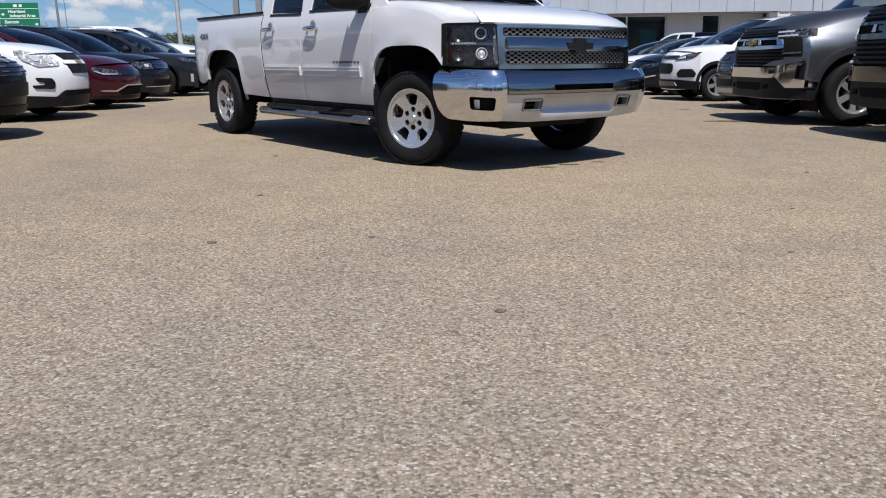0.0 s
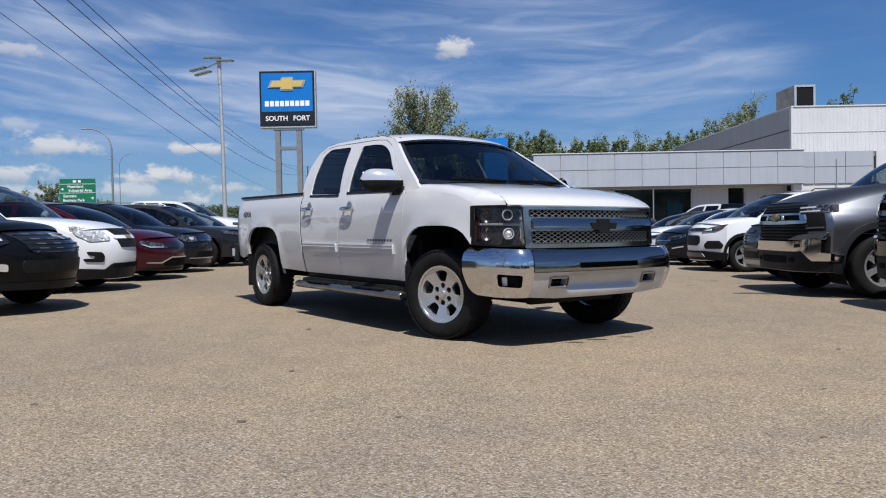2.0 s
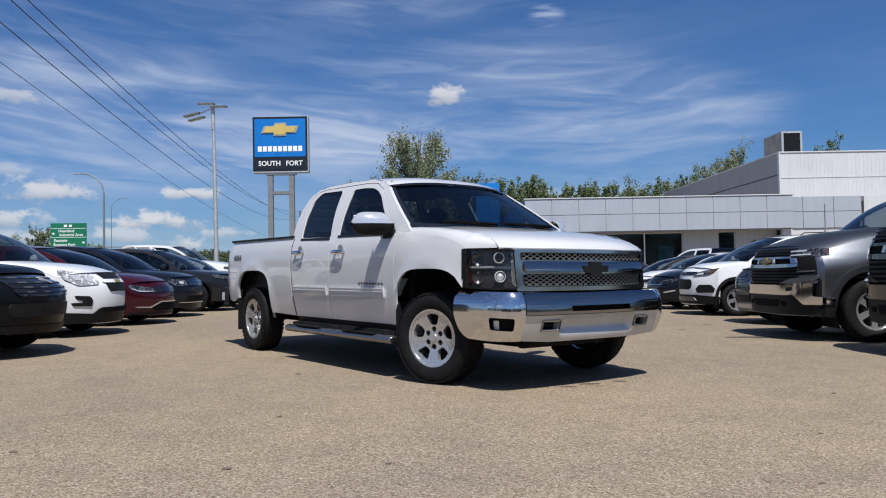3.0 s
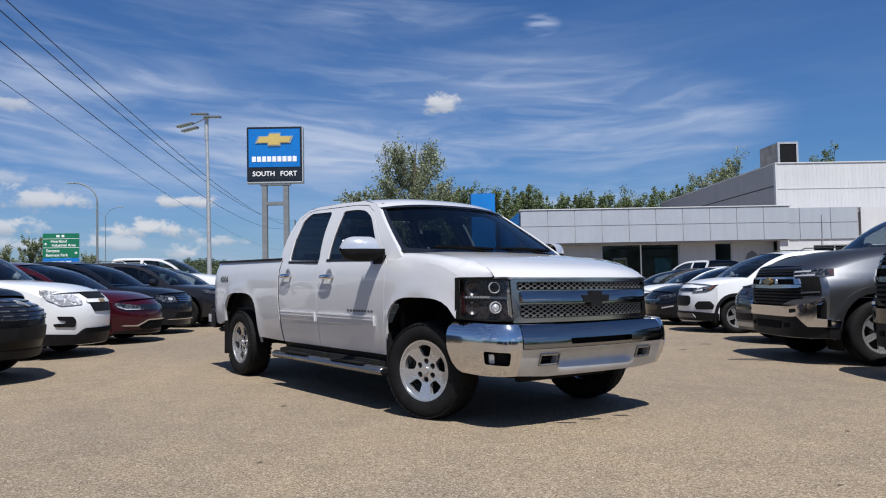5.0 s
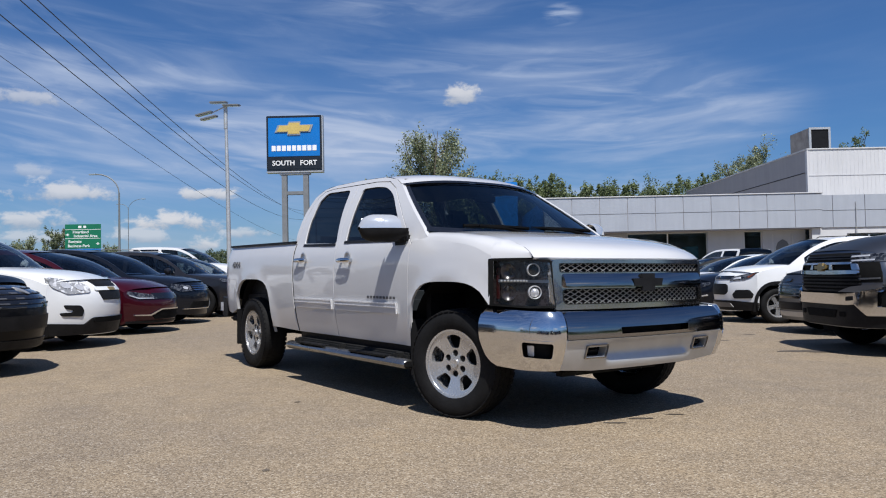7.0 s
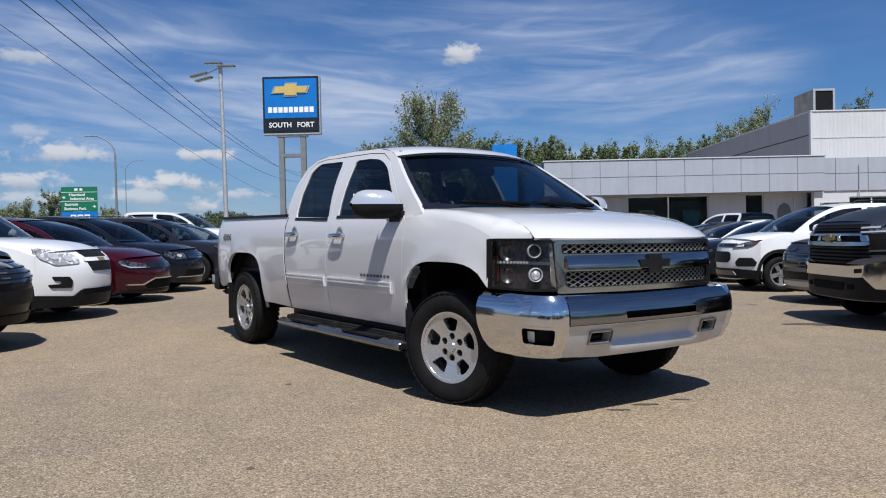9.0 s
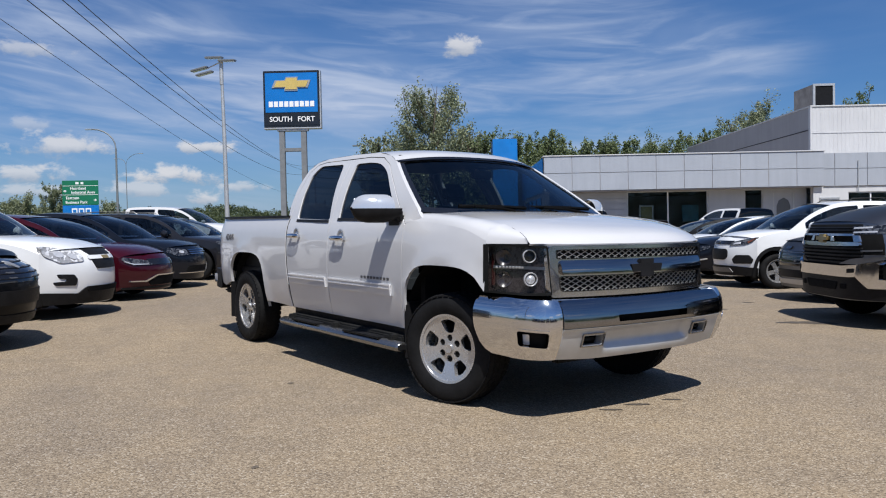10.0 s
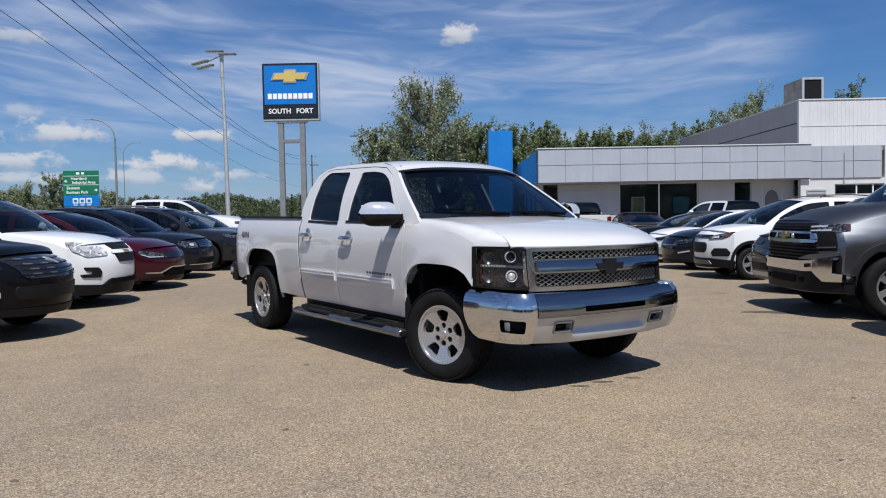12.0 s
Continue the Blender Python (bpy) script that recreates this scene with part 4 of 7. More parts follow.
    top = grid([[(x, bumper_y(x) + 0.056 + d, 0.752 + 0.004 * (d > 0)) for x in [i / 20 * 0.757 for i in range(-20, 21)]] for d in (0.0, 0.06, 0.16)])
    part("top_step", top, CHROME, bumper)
    part("slot_backing", shell([(-0.36, 0.59), (-0.36, 0.66), (0.36, 0.66), (0.36, 0.59)], bar_map(-0.06), (0, 0.01, 0), (), 0.1), LINER, bumper)
    fog = rounded([(0.09, 0.468), (0.09, 0.562), (0.30, 0.570), (0.30, 0.476)], 0.02)
    end_poly = [(0.003, 0.392), (0.003, 0.755), (U, 0.768), (U, 0.66), (U - 0.008, 0.56), (U - 0.028, 0.46), (U - 0.06, 0.415), (U - 0.11, 0.392), (0.40, 0.386)]
    for side in (-1, 1):
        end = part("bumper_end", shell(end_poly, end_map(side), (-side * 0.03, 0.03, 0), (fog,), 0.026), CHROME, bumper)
        rows = []
        for d in (0.0, 0.05, 0.14):
            rows.append([tuple(Vector(end_map(side)(U * i / 16, 0.755)) + Vector((-side * d * math.sin(min(1, i / 9) * math.pi / 2), d * math.cos(min(1, i / 9) * math.pi / 2), 0.003 * (d > 0)))) for i in range(17)])
        cap = grid(rows)
        part("top_step", cap if side > 0 else (cap[0], [tuple(reversed(f)) for f in cap[1]]), CHROME, bumper)
        part("fog_pocket", shell([(0.07, 0.45), (0.07, 0.59), (0.33, 0.59), (0.33, 0.45)], end_map(side, -0.07), (-side * 0.01, 0.02, 0), (), 0.05), LINER, bumper)
        part("fog_lamp", shell(rounded([(0.215, 0.478), (0.215, 0.545), (0.275, 0.545), (0.275, 0.478)], 0.01), end_map(side, -0.05), (-side * 0.02, 0.03, 0), (), 0.03), CLEAR, bumper, "small square fog lamp")
        bez = shell(rounded([(0.075, 0.455), (0.075, 0.577), (0.315, 0.585), (0.315, 0.463)], 0.03), end_map(side, 0.004), (-side * 0.02, 0.03, 0), (fog,), 0.03)
        part("fog_bezel", bez, CHROME, bumper)

    def lower_map(lift=0.0):
        def at(x, z):
            def ease(v):
                v = min(1.0, max(0.0, v))
                return v * v * (3 - 2 * v)

            # a scooped middle between the tow hooks, under a lip
            scoop = 0.055 * ease((0.44 - abs(x)) / 0.07) * ease((z - 0.415) / 0.07) * ease((0.572 - z) / 0.025)
            lip = 0.018 * ease((0.575 - z) / 0.02)
            return (x, bumper_y(x) - 0.012 + lip + scoop + 0.045 * max(0.0, (0.60 - z) / 0.16) ** 1.6 - lift, z)
        return at

    tows = [rounded([(s * 0.515 - 0.075, 0.470), (s * 0.515 - 0.075, 0.530), (s * 0.515 + 0.075, 0.530), (s * 0.515 + 0.075, 0.470)], 0.012) for s in (-1, 1)]
    part("lower_panel", shell([(-0.757, 0.392), (-0.757, 0.580), (0.757, 0.580), (0.757, 0.392), (0.5, 0.375), (-0.5, 0.375)], lower_map(), (0, 0.06, 0), tows, 0.024), BRUSHED, bumper, "brushed silver lower panel")
    for s in (-1, 1):
        c = s * 0.515
        ring = rounded([(c - 0.090, 0.457), (c - 0.090, 0.544), (c + 0.090, 0.544), (c + 0.090, 0.457)], 0.012)
        hole = rounded([(c - 0.083, 0.464), (c - 0.083, 0.537), (c + 0.083, 0.537), (c + 0.083, 0.464)], 0.012)
        part("tow_bezel", shell(ring, lower_map(0.012), (0, 0.03, 0), (hole,), 0.03), CHROMEBAR, bumper)
        part("tow_pocket", shell(ring, lower_map(-0.07), (0, 0.01, 0), (), 0.05), LINER, bumper)
        part("tow_hook", rod([(c - 0.05, -0.84, 0.50), (c - 0.05, -0.90, 0.50), (c + 0.05, -0.90, 0.50), (c + 0.05, -0.84, 0.50)], 0.010, 6), TRIM, bumper)
    P("front_skirt", block(-0.50, 0.50, -0.85, -0.76, 0.36, 0.41, 0.02), TRIM)
    P("radiator_support", block(-0.72, 0.72, -0.80, -0.70, 0.40, 1.06), LINER)

    # mirrors
    for side in (-1, 1):
        rows_u, rows_l = [], []
        for i in range(13):
            t = i / 12
            x = 0.985 + 0.315 * t
            hh = 0.105 * (1 - max(0, (t - 0.55) / 0.45) ** 2.6) ** 0.5 if t < 1 else 0.004
            hh = max(hh, 0.012) * (0.75 + 0.25 * min(1, t / 0.25))
            dd = 0.105 * (1 - max(0, (t - 0.35) / 0.65) ** 2.2 * 0.75)
            yc, zc = 0.60 + 0.10 * t, 1.340
            for rows, a0, a1 in ((rows_u, 0.08, math.pi), (rows_l, -math.pi, 0.08)):
                rows.append([(side * x, yc + dd * math.cos(a0 + (a1 - a0) * k / 12) * (1.0 if math.cos(a0 + (a1 - a0) * k / 12) < 0 else 0.55), zc + hh * math.sin(a0 + (a1 - a0) * k / 12)) for k in range(13)])
        mirror = P("mirror", grid(rows_l) if side < 0 else mirrored(grid([[(-p[0], p[1], p[2]) for p in r] for r in rows_l])), TRIM, "door mirror with chrome cap")
        cap_rows = rows_u[2:]
        part("mirror_cap", grid(cap_rows) if side < 0 else mirrored(grid([[(-p[0], p[1], p[2]) for p in r] for r in cap_rows])), CAP, mirror, "chrome cap")
        part("mirror_foot", block(side * 0.955 - 0.05, side * 0.955 + 0.05, 0.54, 0.74, 1.215, 1.320, 0.03), TRIM, mirror)
        part("mirror_glass", moved(block(-0.11, 0.11, -0.004, 0.004, -0.075, 0.075, 0.003), Matrix.Translation((side * 1.165, 0.705, 1.34))), CHROME, mirror)

    # running boards: an oval chrome tube with black treads
    for side in (-1, 1):
        ring = [(0.055 * math.cos(a), 0.038 * math.sin(a)) for a in [2 * math.pi * i / 16 for i in range(16)]]
        rows = []
        for y, k, dz in ((0.44, 0.05, 0.01), (0.45, 0.7, 0.004), (0.47, 1.0, 0), (1.5, 1.0, 0), (2.54, 1.0, 0), (2.56, 0.7, 0.004), (2.57, 0.05, 0.01)):
            rows.append([(side * (1.022 + a * k), y, 0.330 + b * k) for a, b in ring + ring[:1]])
        v, f = grid(rows)
        bar = P("running_board", (v, f if side > 0 else [tuple(reversed(q)) for q in f]), STEPBAR, "dark metal side step bar with black treads")
        for y0, y1 in ((0.72, 1.30), (1.78, 2.30)):
            part("tread_pad", block(side * 1.03 - 0.045, side * 1.03 + 0.045, y0, y1, 0.362, 0.376, 0.006), TRIM, bar)
        part("end_cap", block(side * 1.035 - 0.03, side * 1.035 + 0.03, 0.438, 0.446, 0.31, 0.35, 0.003), TRIM, bar)
        for y in (0.62, 1.55, 2.42):
            part("bracket", block(side * 0.9 - 0.13, side * 0.9 + 0.10, y - 0.03, y + 0.03, 0.36, 0.40, 0.008), DARK, bar)
        P("mud_flap", block(side * 0.87 - 0.12, side * 0.87 + 0.125, 0.462, 0.475, 0.24, 0.66, 0.006), TRIM)
        P("mud_flap", block(side * 0.87 - 0.12, side * 0.87 + 0.125, 4.085, 4.10, 0.22, 0.62, 0.006), TRIM)
        # arch liners
        for cy, a in ((0.0, 0.52), (3.60, 0.51)):
            rows = []
            for x in (0.94, 0.55):
                rows.append([(side * x, cy + (a + 0.03) * math.cos(q), 0.40 + 0.60 * math.sin(q)) for q in [math.pi * (0.05 + 0.82 * i / 16) for i in range(17)]])
            P("arch_liner", grid(rows), LINER)
            P("inner_wall", block(side * 0.55 - 0.01, side * 0.55 + 0.01, cy - 0.55, cy + 0.55, 0.45, 1.05), LINER)

    # under the body
    P("floor_pan", block(-0.92, 0.92, 0.52, 2.55, 0.37, 0.50, 0.02), DARK)
    P("bed_underside", block(-0.90, 0.90, 2.56, 4.55, 0.46, 0.52, 0.02), DARK)
    for side in (-1, 1):
        P("chassis_rail", block(side * 0.45 - 0.05, side * 0.45 + 0.05, -0.75, 4.6, 0.34, 0.46, 0.02), DARK)
        P("control_arm", rod([(side * 0.35, 0.0, 0.36), (side * 0.74, 0.02, 0.33)], 0.035, 8), DARK)
    P("sump", block(-0.25, 0.25, -0.30, 0.45, 0.27, 0.48, 0.05), DARK)
    P("crossmember", block(-0.50, 0.50, -0.62, -0.50, 0.30, 0.42, 0.03), DARK)
    P("rear_axle", joined(rod([(-0.78, 3.645, 0.39), (0.78, 3.645, 0.39)], 0.045, 10), lathe([(-0.16, 0.05), (-0.1, 0.13), (0.0, 0.16), (0.1, 0.13), (0.16, 0.05)], 16)[0:0] or ([], [])), DARK)
    P("differential", moved(lathe([(-0.16, 0.04), (-0.1, 0.13), (0.0, 0.16), (0.1, 0.13), (0.16, 0.04)], 16), Matrix.Translation((0, 3.66, 0.39))), DARK)
    P("exhaust", rod([(0.35, 0.5, 0.36), (0.38, 2.2, 0.33), (0.42, 3.2, 0.37), (0.62, 4.3, 0.40)], 0.04, 8), STEEL)
    P("fuel_tank", block(-0.40, 0.1, 1.9, 2.9, 0.32, 0.46, 0.05), DARK)

    # cabin
    P("dashboard", block(-0.80, 0.80, 0.42, 0.72, 0.85, 1.22, 0.06), TRIM)
    P("firewall", block(-0.88, 0.88, 0.36, 0.42, 0.45, 1.24), LINER)
    for x in (-0.40, 0.40):
        P("front_seat", joined(block(x - 0.27, x + 0.27, 1.05, 1.55, 0.62, 0.85, 0.07), moved(block(-0.27, 0.27, -0.07, 0.07, 0.0, 0.62, 0.06), pose(x, 1.60, 0.80, -14, 0, 0)), moved(block(-0.13, 0.13, -0.05, 0.05, 0.0, 0.18, 0.05), pose(x, 1.76, 1.44, -8, 0, 0))), CLOTH)
    P("rear_seat", joined(block(-0.75, 0.75, 2.0, 2.42, 0.62, 0.84, 0.07), moved(block(-0.75, 0.75, -0.06, 0.06, 0.0, 0.58, 0.05), pose(0, 2.46, 0.80, -10, 0, 0))), CLOTH)
    wheel_ring = lathe([(0.018 * math.cos(a), 0.19 + 0.018 * math.sin(a)) for a in [2 * math.pi * i / 8 for i in range(9)]], 28, "z")
    P("steering_wheel", moved(wheel_ring, pose(0.40, 0.86, 1.12, 62, 0, 0)), TRIM)
    P("rear_view_mirror", block(-0.11, 0.11, 0.80, 0.83, 1.60, 1.67, 0.015), TRIM)
    P("headliner", block(-0.66, 0.66, 1.05, 2.5, 1.77, 1.79), CLOTH)

    for side in (-1, 1):
        wheel(car, (side * 0.865, 0.0, 0.374), 0.376, 0.255, 0.229, side, 17, 5, 46, 6, sink=0.008)
        wheel(car, (side * 0.865, 3.645, 0.374), 0.376, 0.255, 0.229, side, 0, 5, 46, 6, sink=0.008)
    return car


def badge(words, m, size, material, parent=None, depth=0.003, name="lettering", align="CENTER"):
    """Raised lettering in the built-in font, as one mesh."""
    cu = bpy.data.curves.new(name, "FONT")
    cu.body, cu.size, cu.extrude, cu.align_x, cu.resolution_u, cu.offset = words, size, depth, align, 3, 0.018 * size
    tmp = bpy.data.objects.new(name, cu)
    me = bpy.data.meshes.new_from_object(tmp)
    bpy.data.objects.remove(tmp)
    me.materials.clear()
    me.materials.append(material)
    ob = new(name, me)
    ob.parent = parent
    ob.matrix_basis = m
    return ob


# ---- the other cars ----
def build_car(name, m, label, category, S, group=""):
    """A car from a table of sizes: front at y = 0, length along +y, standing on z = 0."""
    car = thing(name, m, label, category, group)
    paint, L, W, H = S["paint"], S["L"], S["W"] / 2, S["H"]
    fo, wb, r, clr = S["fo"], S["wb"], S["r"], S["clr"]
    zh, belt, belt_r = S["zh"], S["belt"], S.get("belt_r", S["belt"] + 0.04)
    yc, power = S.get("corner", 0.42), S.get("power", 2.6)
    cowl, lean = S["cowl"], S.get("lean", 0.10)
    low_f = S.get("low_f", clr + 0.03)
    trunk = S.get("trunk", clr + 0.12)

    def zbelt(y):
        return belt + (belt_r - belt) * (y - cowl) / (L - cowl)

    def X(y, z):
        b = zbelt(max(y, cowl))
        if "flank" in S and y < cowl:
            b = float(np.interp(y, [yc, S["top"][0][0], cowl], [zh - S["shoulder"], S["top"][0][1] - S["shoulder"], belt])) + 0.01
        if z <= b:
            x = W * float(np.interp((z - clr) / (b - clr), *S.get("flank", ([0, 0.2, 0.45, 0.7, 0.88, 1.0], [0.925, 0.965, 0.998, 1.0, 0.985, 0.955]))))
        else:
            q = (z - b) / max(0.1, H - b)
            x = W * (S.get("flank", ((), (0.955,)))[1][-1] - 0.17 * q - 0.07 * q * q)
        if y < 1.0:
            x *= 1 - 0.11 * (1.0 - y) ** 2.2
        if y > L - 0.8:
            x *= 1 - 0.10 * ((y - L + 0.8) / 0.8) ** 2.2
        for cy in (fo, fo + wb):
            d = math.hypot(y - cy, z - r)
            x += 0.014 * math.exp(-(((d - r * 1.30) / 0.07) ** 2))
        return x

    def face_lean(z):
        t = (z - (clr + zh) / 2) / (zh - clr)
        return lean * 4 * t * t * (1.0 if t > 0 else 0.6) * 0.5 + S.get("nose", 0.09) * max(0.0, (z - zh + 0.20) / 0.20) ** 2.2

    def front(lift=0.0):
        def at(t, z):
            k = abs(t)
            y = yc * k**power + face_lean(z) * (1 - k**4)
            n = Vector((k ** (power - 1) * 1.1, -1.0, 0)).normalized()
            return (t * X(yc, min(z, zh)) + math.copysign(n.x, t) * lift, y + n.y * lift, z)
        return at

    # outline of the top: (edge y, edge z, middle y, middle z)
    top = S["top"]
    cut = S["cuts"]  # indices: end of hood, of windshield, of roof
    sh = S.get("shoulder", 0.055)
    hood_keys = [(yc, zh - sh, face_lean(zh), zh + 0.02), (top[0][0], top[0][1] - sh, *top[0][2:]), *top[1 : cut[0] + 1]]
    ws_keys, roof_keys, tail_keys = top[cut[0] : cut[1] + 1], top[cut[1] : cut[2] + 1], top[cut[2] :]

    def crown(t):
        return 0.40 * abs(t) ** 2.2 + 0.60 * abs(t) ** 9

    def over(keys, n, inset=0.0, py=2.4, pz=2.6, drop=0.0):
        rows = []
        for ye, ze, ym, zm in smooth_path(keys, n):
            xe = X(ye, ze) - inset
            rows.append([(t * xe, ym + (ye - ym) * abs(t) ** py, zm + (ze - zm) * (crown(t) if pz == 0 else abs(t) ** pz) - drop) for t in ([i / 10 for i in range(-10, 11)] if pz else [math.sin(i / 12 * math.pi / 2) for i in range(-12, 13)])])
        return grid(rows)

    part("hood", over(hood_keys, 4, 0.002, power, 0), S.get("hood_paint", paint), car, S.get("hood_label", ""), 50)
    part("windshield", over(ws_keys, 4, 0.03, drop=0.008), GLASS, car, "dark glass windshield", 60)
    part("roof", over(roof_keys, 4), S.get("roof_paint", paint), car, "", 60)
    part("tail", over(tail_keys, 4), S.get("tail_paint", paint), car, "", 50)

    # side below the belt
    edge = smooth_path([(k[0], k[1]) for k in hood_keys], 4)
    af = arch_line(fo, r, r * 1.17, r * 1.20, clr, 16)
    ar = arch_line(fo + wb, r, r * 1.17, r * 1.20, clr, 16)
    side = [(p[0], p[1]) for p in edge] + [(L - 0.12, zbelt(L)), (L - 0.06, trunk)] + ar[::-1] + af[::-1] + [(yc, low_f)]
    for s in (-1, 1):
        part("body_side", shell(side, side_map(X, s), (-s * 0.03, 0, 0), (), 0.08), paint, car)
        # shut lines of the doors, as thin dark grooves
        for y in S.get("doors", ()):
            part("door_gap", shell([(y - 0.004, clr + 0.12), (y + 0.004, clr + 0.12), (y + 0.004, zbelt(y) - 0.01), (y - 0.004, zbelt(y) - 0.01)], side_map(X, s, 0.0015), (-s * 0.004, 0, 0), (), 0.15), LINER, car)
        for y in S.get("handles", ()):
            part("handle", moved(block(-0.014, 0.014, -0.09, 0.09, -0.014, 0.014, 0.008), Matrix.Translation((s * (X(y, zbelt(y) - 0.12) + 0.018), y, zbelt(y) - 0.12))), S.get("handle_mat", paint), car)
    # greenhouse
    line = smooth_path([(k[0], k[1]) for k in ws_keys + roof_keys[1:] + tail_keys[1 : S.get("gh_tail", 2)]], 5)
    line = [(p[0], p[1]) for p in line]
    ys, zs = [p[0] for p in line], [p[1] for p in line]
    gh = line + [(ys[-1], zbelt(ys[-1])), (ys[0] + 0.02, zbelt(ys[0]))]
    wins = []
    for a, b in S["windows"]:
        pts_t, pts_b = [], []
        for i in range(13):
            y = a + (b - a) * i / 12
            zt, zb = float(np.interp(y, ys, zs)) - 0.075, zbelt(y) + 0.025
            if zt > zb + 0.02:
                pts_t.append((y, zt))
                pts_b.append((y, zb))
        wins.append(rounded(pts_b + pts_t[::-1], 0.02, 2))
    for s in (-1, 1):
        part("window_frame", shell(gh, side_map(X, s), (-s * 0.03, 0, 0), wins, 0.07), S.get("pillar_paint", paint), car)
        for i, w in enumerate(wins):
            part("window", shell(w, side_map(X, s, -0.010), (-s * 0.003, 0, 0), (), 0.14), GLASS if i == 0 else PRIVACY, car, "dark side window")
        if S.get("chrome_belt"):
            a, b = S["windows"][0][0], S["windows"][-1][1]
            part("belt_trim", shell([(a, zbelt(a) + 0.004), (b, zbelt(b) + 0.004), (b, zbelt(b) + 0.022), (a, zbelt(a) + 0.022)], side_map(X, s, 0.004), (-s * 0.01, 0, 0), (), 0.2), CHROME, car)
        if S.get("clad"):
            c = S["clad"]
            ring = arch_line(fo, r, r * 1.17, r * 1.20, clr, 16)
            outer = arch_line(fo, r, r * 1.17 + 0.06, r * 1.20 + 0.06, clr, 16)
            part("arch_trim", shell(outer + ring[::-1], side_map(X, s, 0.010), (-s * 0.02, 0, 0), (), 0.08), TRIM, car)
            ring = [(y + wb, z) for y, z in ring]
            outer = [(y + wb, z) for y, z in outer]
            part("arch_trim", shell(outer + ring[::-1], side_map(X, s, 0.010), (-s * 0.02, 0, 0), (), 0.08), TRIM, car)
            part("sill_trim", shell([(fo + r * 1.17, clr - 0.01), (fo + wb - r * 1.17, clr - 0.01), (fo + wb - r * 1.17, clr + c), (fo + r * 1.17, clr + c)], side_map(X, s, 0.012), (-s * 0.02, 0, 0), (), 0.12), TRIM, car)
            part("corner_trim", shell([(yc, low_f - 0.01), (fo - r * 1.17, clr - 0.01), (fo - r * 1.17, low_f + c), (yc, low_f + c)], side_map(X, s, 0.010), (-s * 0.02, 0, 0), (), 0.1), TRIM, car)
        for nm, poly, mat, lift in S.get("sides", ()):
            part(nm, shell(rounded(poly, 0.012, 3), side_map(X, s, lift), (-s * 0.03, 0, 0), (), 0.06), mat, car)
        if S.get("flare"):
            for cy in (fo, fo + wb):
                ring = arch_line(cy, r, r * 1.17, r * 1.20, clr, 16)
                outer = arch_line(cy, r, r * 1.17 + S["flare"], r * 1.20 + S["flare"], clr, 16)
                part("arch_flare", shell(outer + ring[::-1], side_map(X, s, 0.022), (-s * 0.03, 0, 0), (), 0.06), paint, car)
        if S.get("rails"):
            a, b = roof_keys[0][0] + 0.35, roof_keys[-1][0] - 0.15
            z = float(np.interp((a + b) / 2, ys, zs))
            pts = [(a, 0.0), (a + 0.08, 0.045), ((a + b) / 2, 0.05), (b - 0.08, 0.045), (b, 0.0)]
            part("roof_rail", rod([(s * (X(y, float(np.interp(y, ys, zs))) - 0.02), y, float(np.interp(y, ys, zs)) + q + 0.015) for y, q in pts], 0.012, 6), S["rails"], car)
        # mirror
        my = S.get("mirror_y", cowl + 0.38)
        mz = zbelt(my) + 0.07
        cap = lathe([(0.0, 0.0), (0.02, 0.07), (0.06, 0.095), (0.12, 0.098), (0.17, 0.085), (0.19, 0.0)], 14, "x")
        shape = moved(cap, Matrix.Translation((s * (X(my, mz) + 0.05), my, mz)) @ Matrix.Diagonal((s, 0.75, 0.85, 1)))
        if s < 0:
            shape = shape[0], [tuple(reversed(f)) for f in shape[1]]
        mir = part("mirror", shape, S.get("mirror_mat", paint), car)
        part("mirror_foot", block(s * (X(my, mz) + 0.03) - 0.06, s * (X(my, mz) + 0.03) + 0.06, my - 0.03, my + 0.05, mz - 0.07, mz - 0.02, 0.012), TRIM, mir)

    # front
    face = [(-1.0, low_f)] + [(t, zh + 0.02 - (sh + 0.02) * crown(t)) for t in [math.sin(i / 12 * math.pi / 2) for i in range(-12, 13)]] + [(1.0, low_f), (0.5, clr), (-0.5, clr)]
    part("front_fascia", shell(face, front(), (0, 0.04, 0), (), 0.09), S.get("face_paint", paint), car)
    for f in S["face"]:
        nm, poly, mat, lift, rnd, pair = f[:6]
        for s in ((-1, 1) if pair else (1,)):
            pl = [(p[0] * s, p[1]) for p in poly]
            if s < 0:
                pl = pl[::-1]
            part(nm, shell(rounded(pl, rnd, 3), front(lift), (0, 0.05, 0), (), 0.06), mat, car, f[6] if len(f) > 6 else "")
    # rear
    back = [(-0.97, trunk), (-0.97, S.get("zr", belt - 0.1)), (0.97, S.get("zr", belt - 0.1)), (0.97, trunk)]
    part("rear_bumper", shell(rounded(back, 0.08), lambda t, z: (t * X(L - 0.06, z), L - 0.10 * abs(t) ** 2.6 - 0.02, z), (0, -0.05, 0), (), 0.15), paint, car)
    for s in (-1, 1):
        part("tail_lamp", block(s * W * 0.80 - 0.10, s * W * 0.80 + 0.10, L - 0.16, L - 0.03, S.get("zr", belt - 0.1) - 0.22, S.get("zr", belt - 0.1), 0.03), REDLENS, car)
    if S.get("tail_bar"):
        part("tail_bar", block(-W * 0.55, W * 0.55, L - 0.05, L + 0.0, belt - 0.20, belt - 0.15, 0.01), CHROME, car)
        part("rear_window", over(tail_keys[:3], 3, 0.16, drop=-0.006), PRIVACY, car, "", 60)
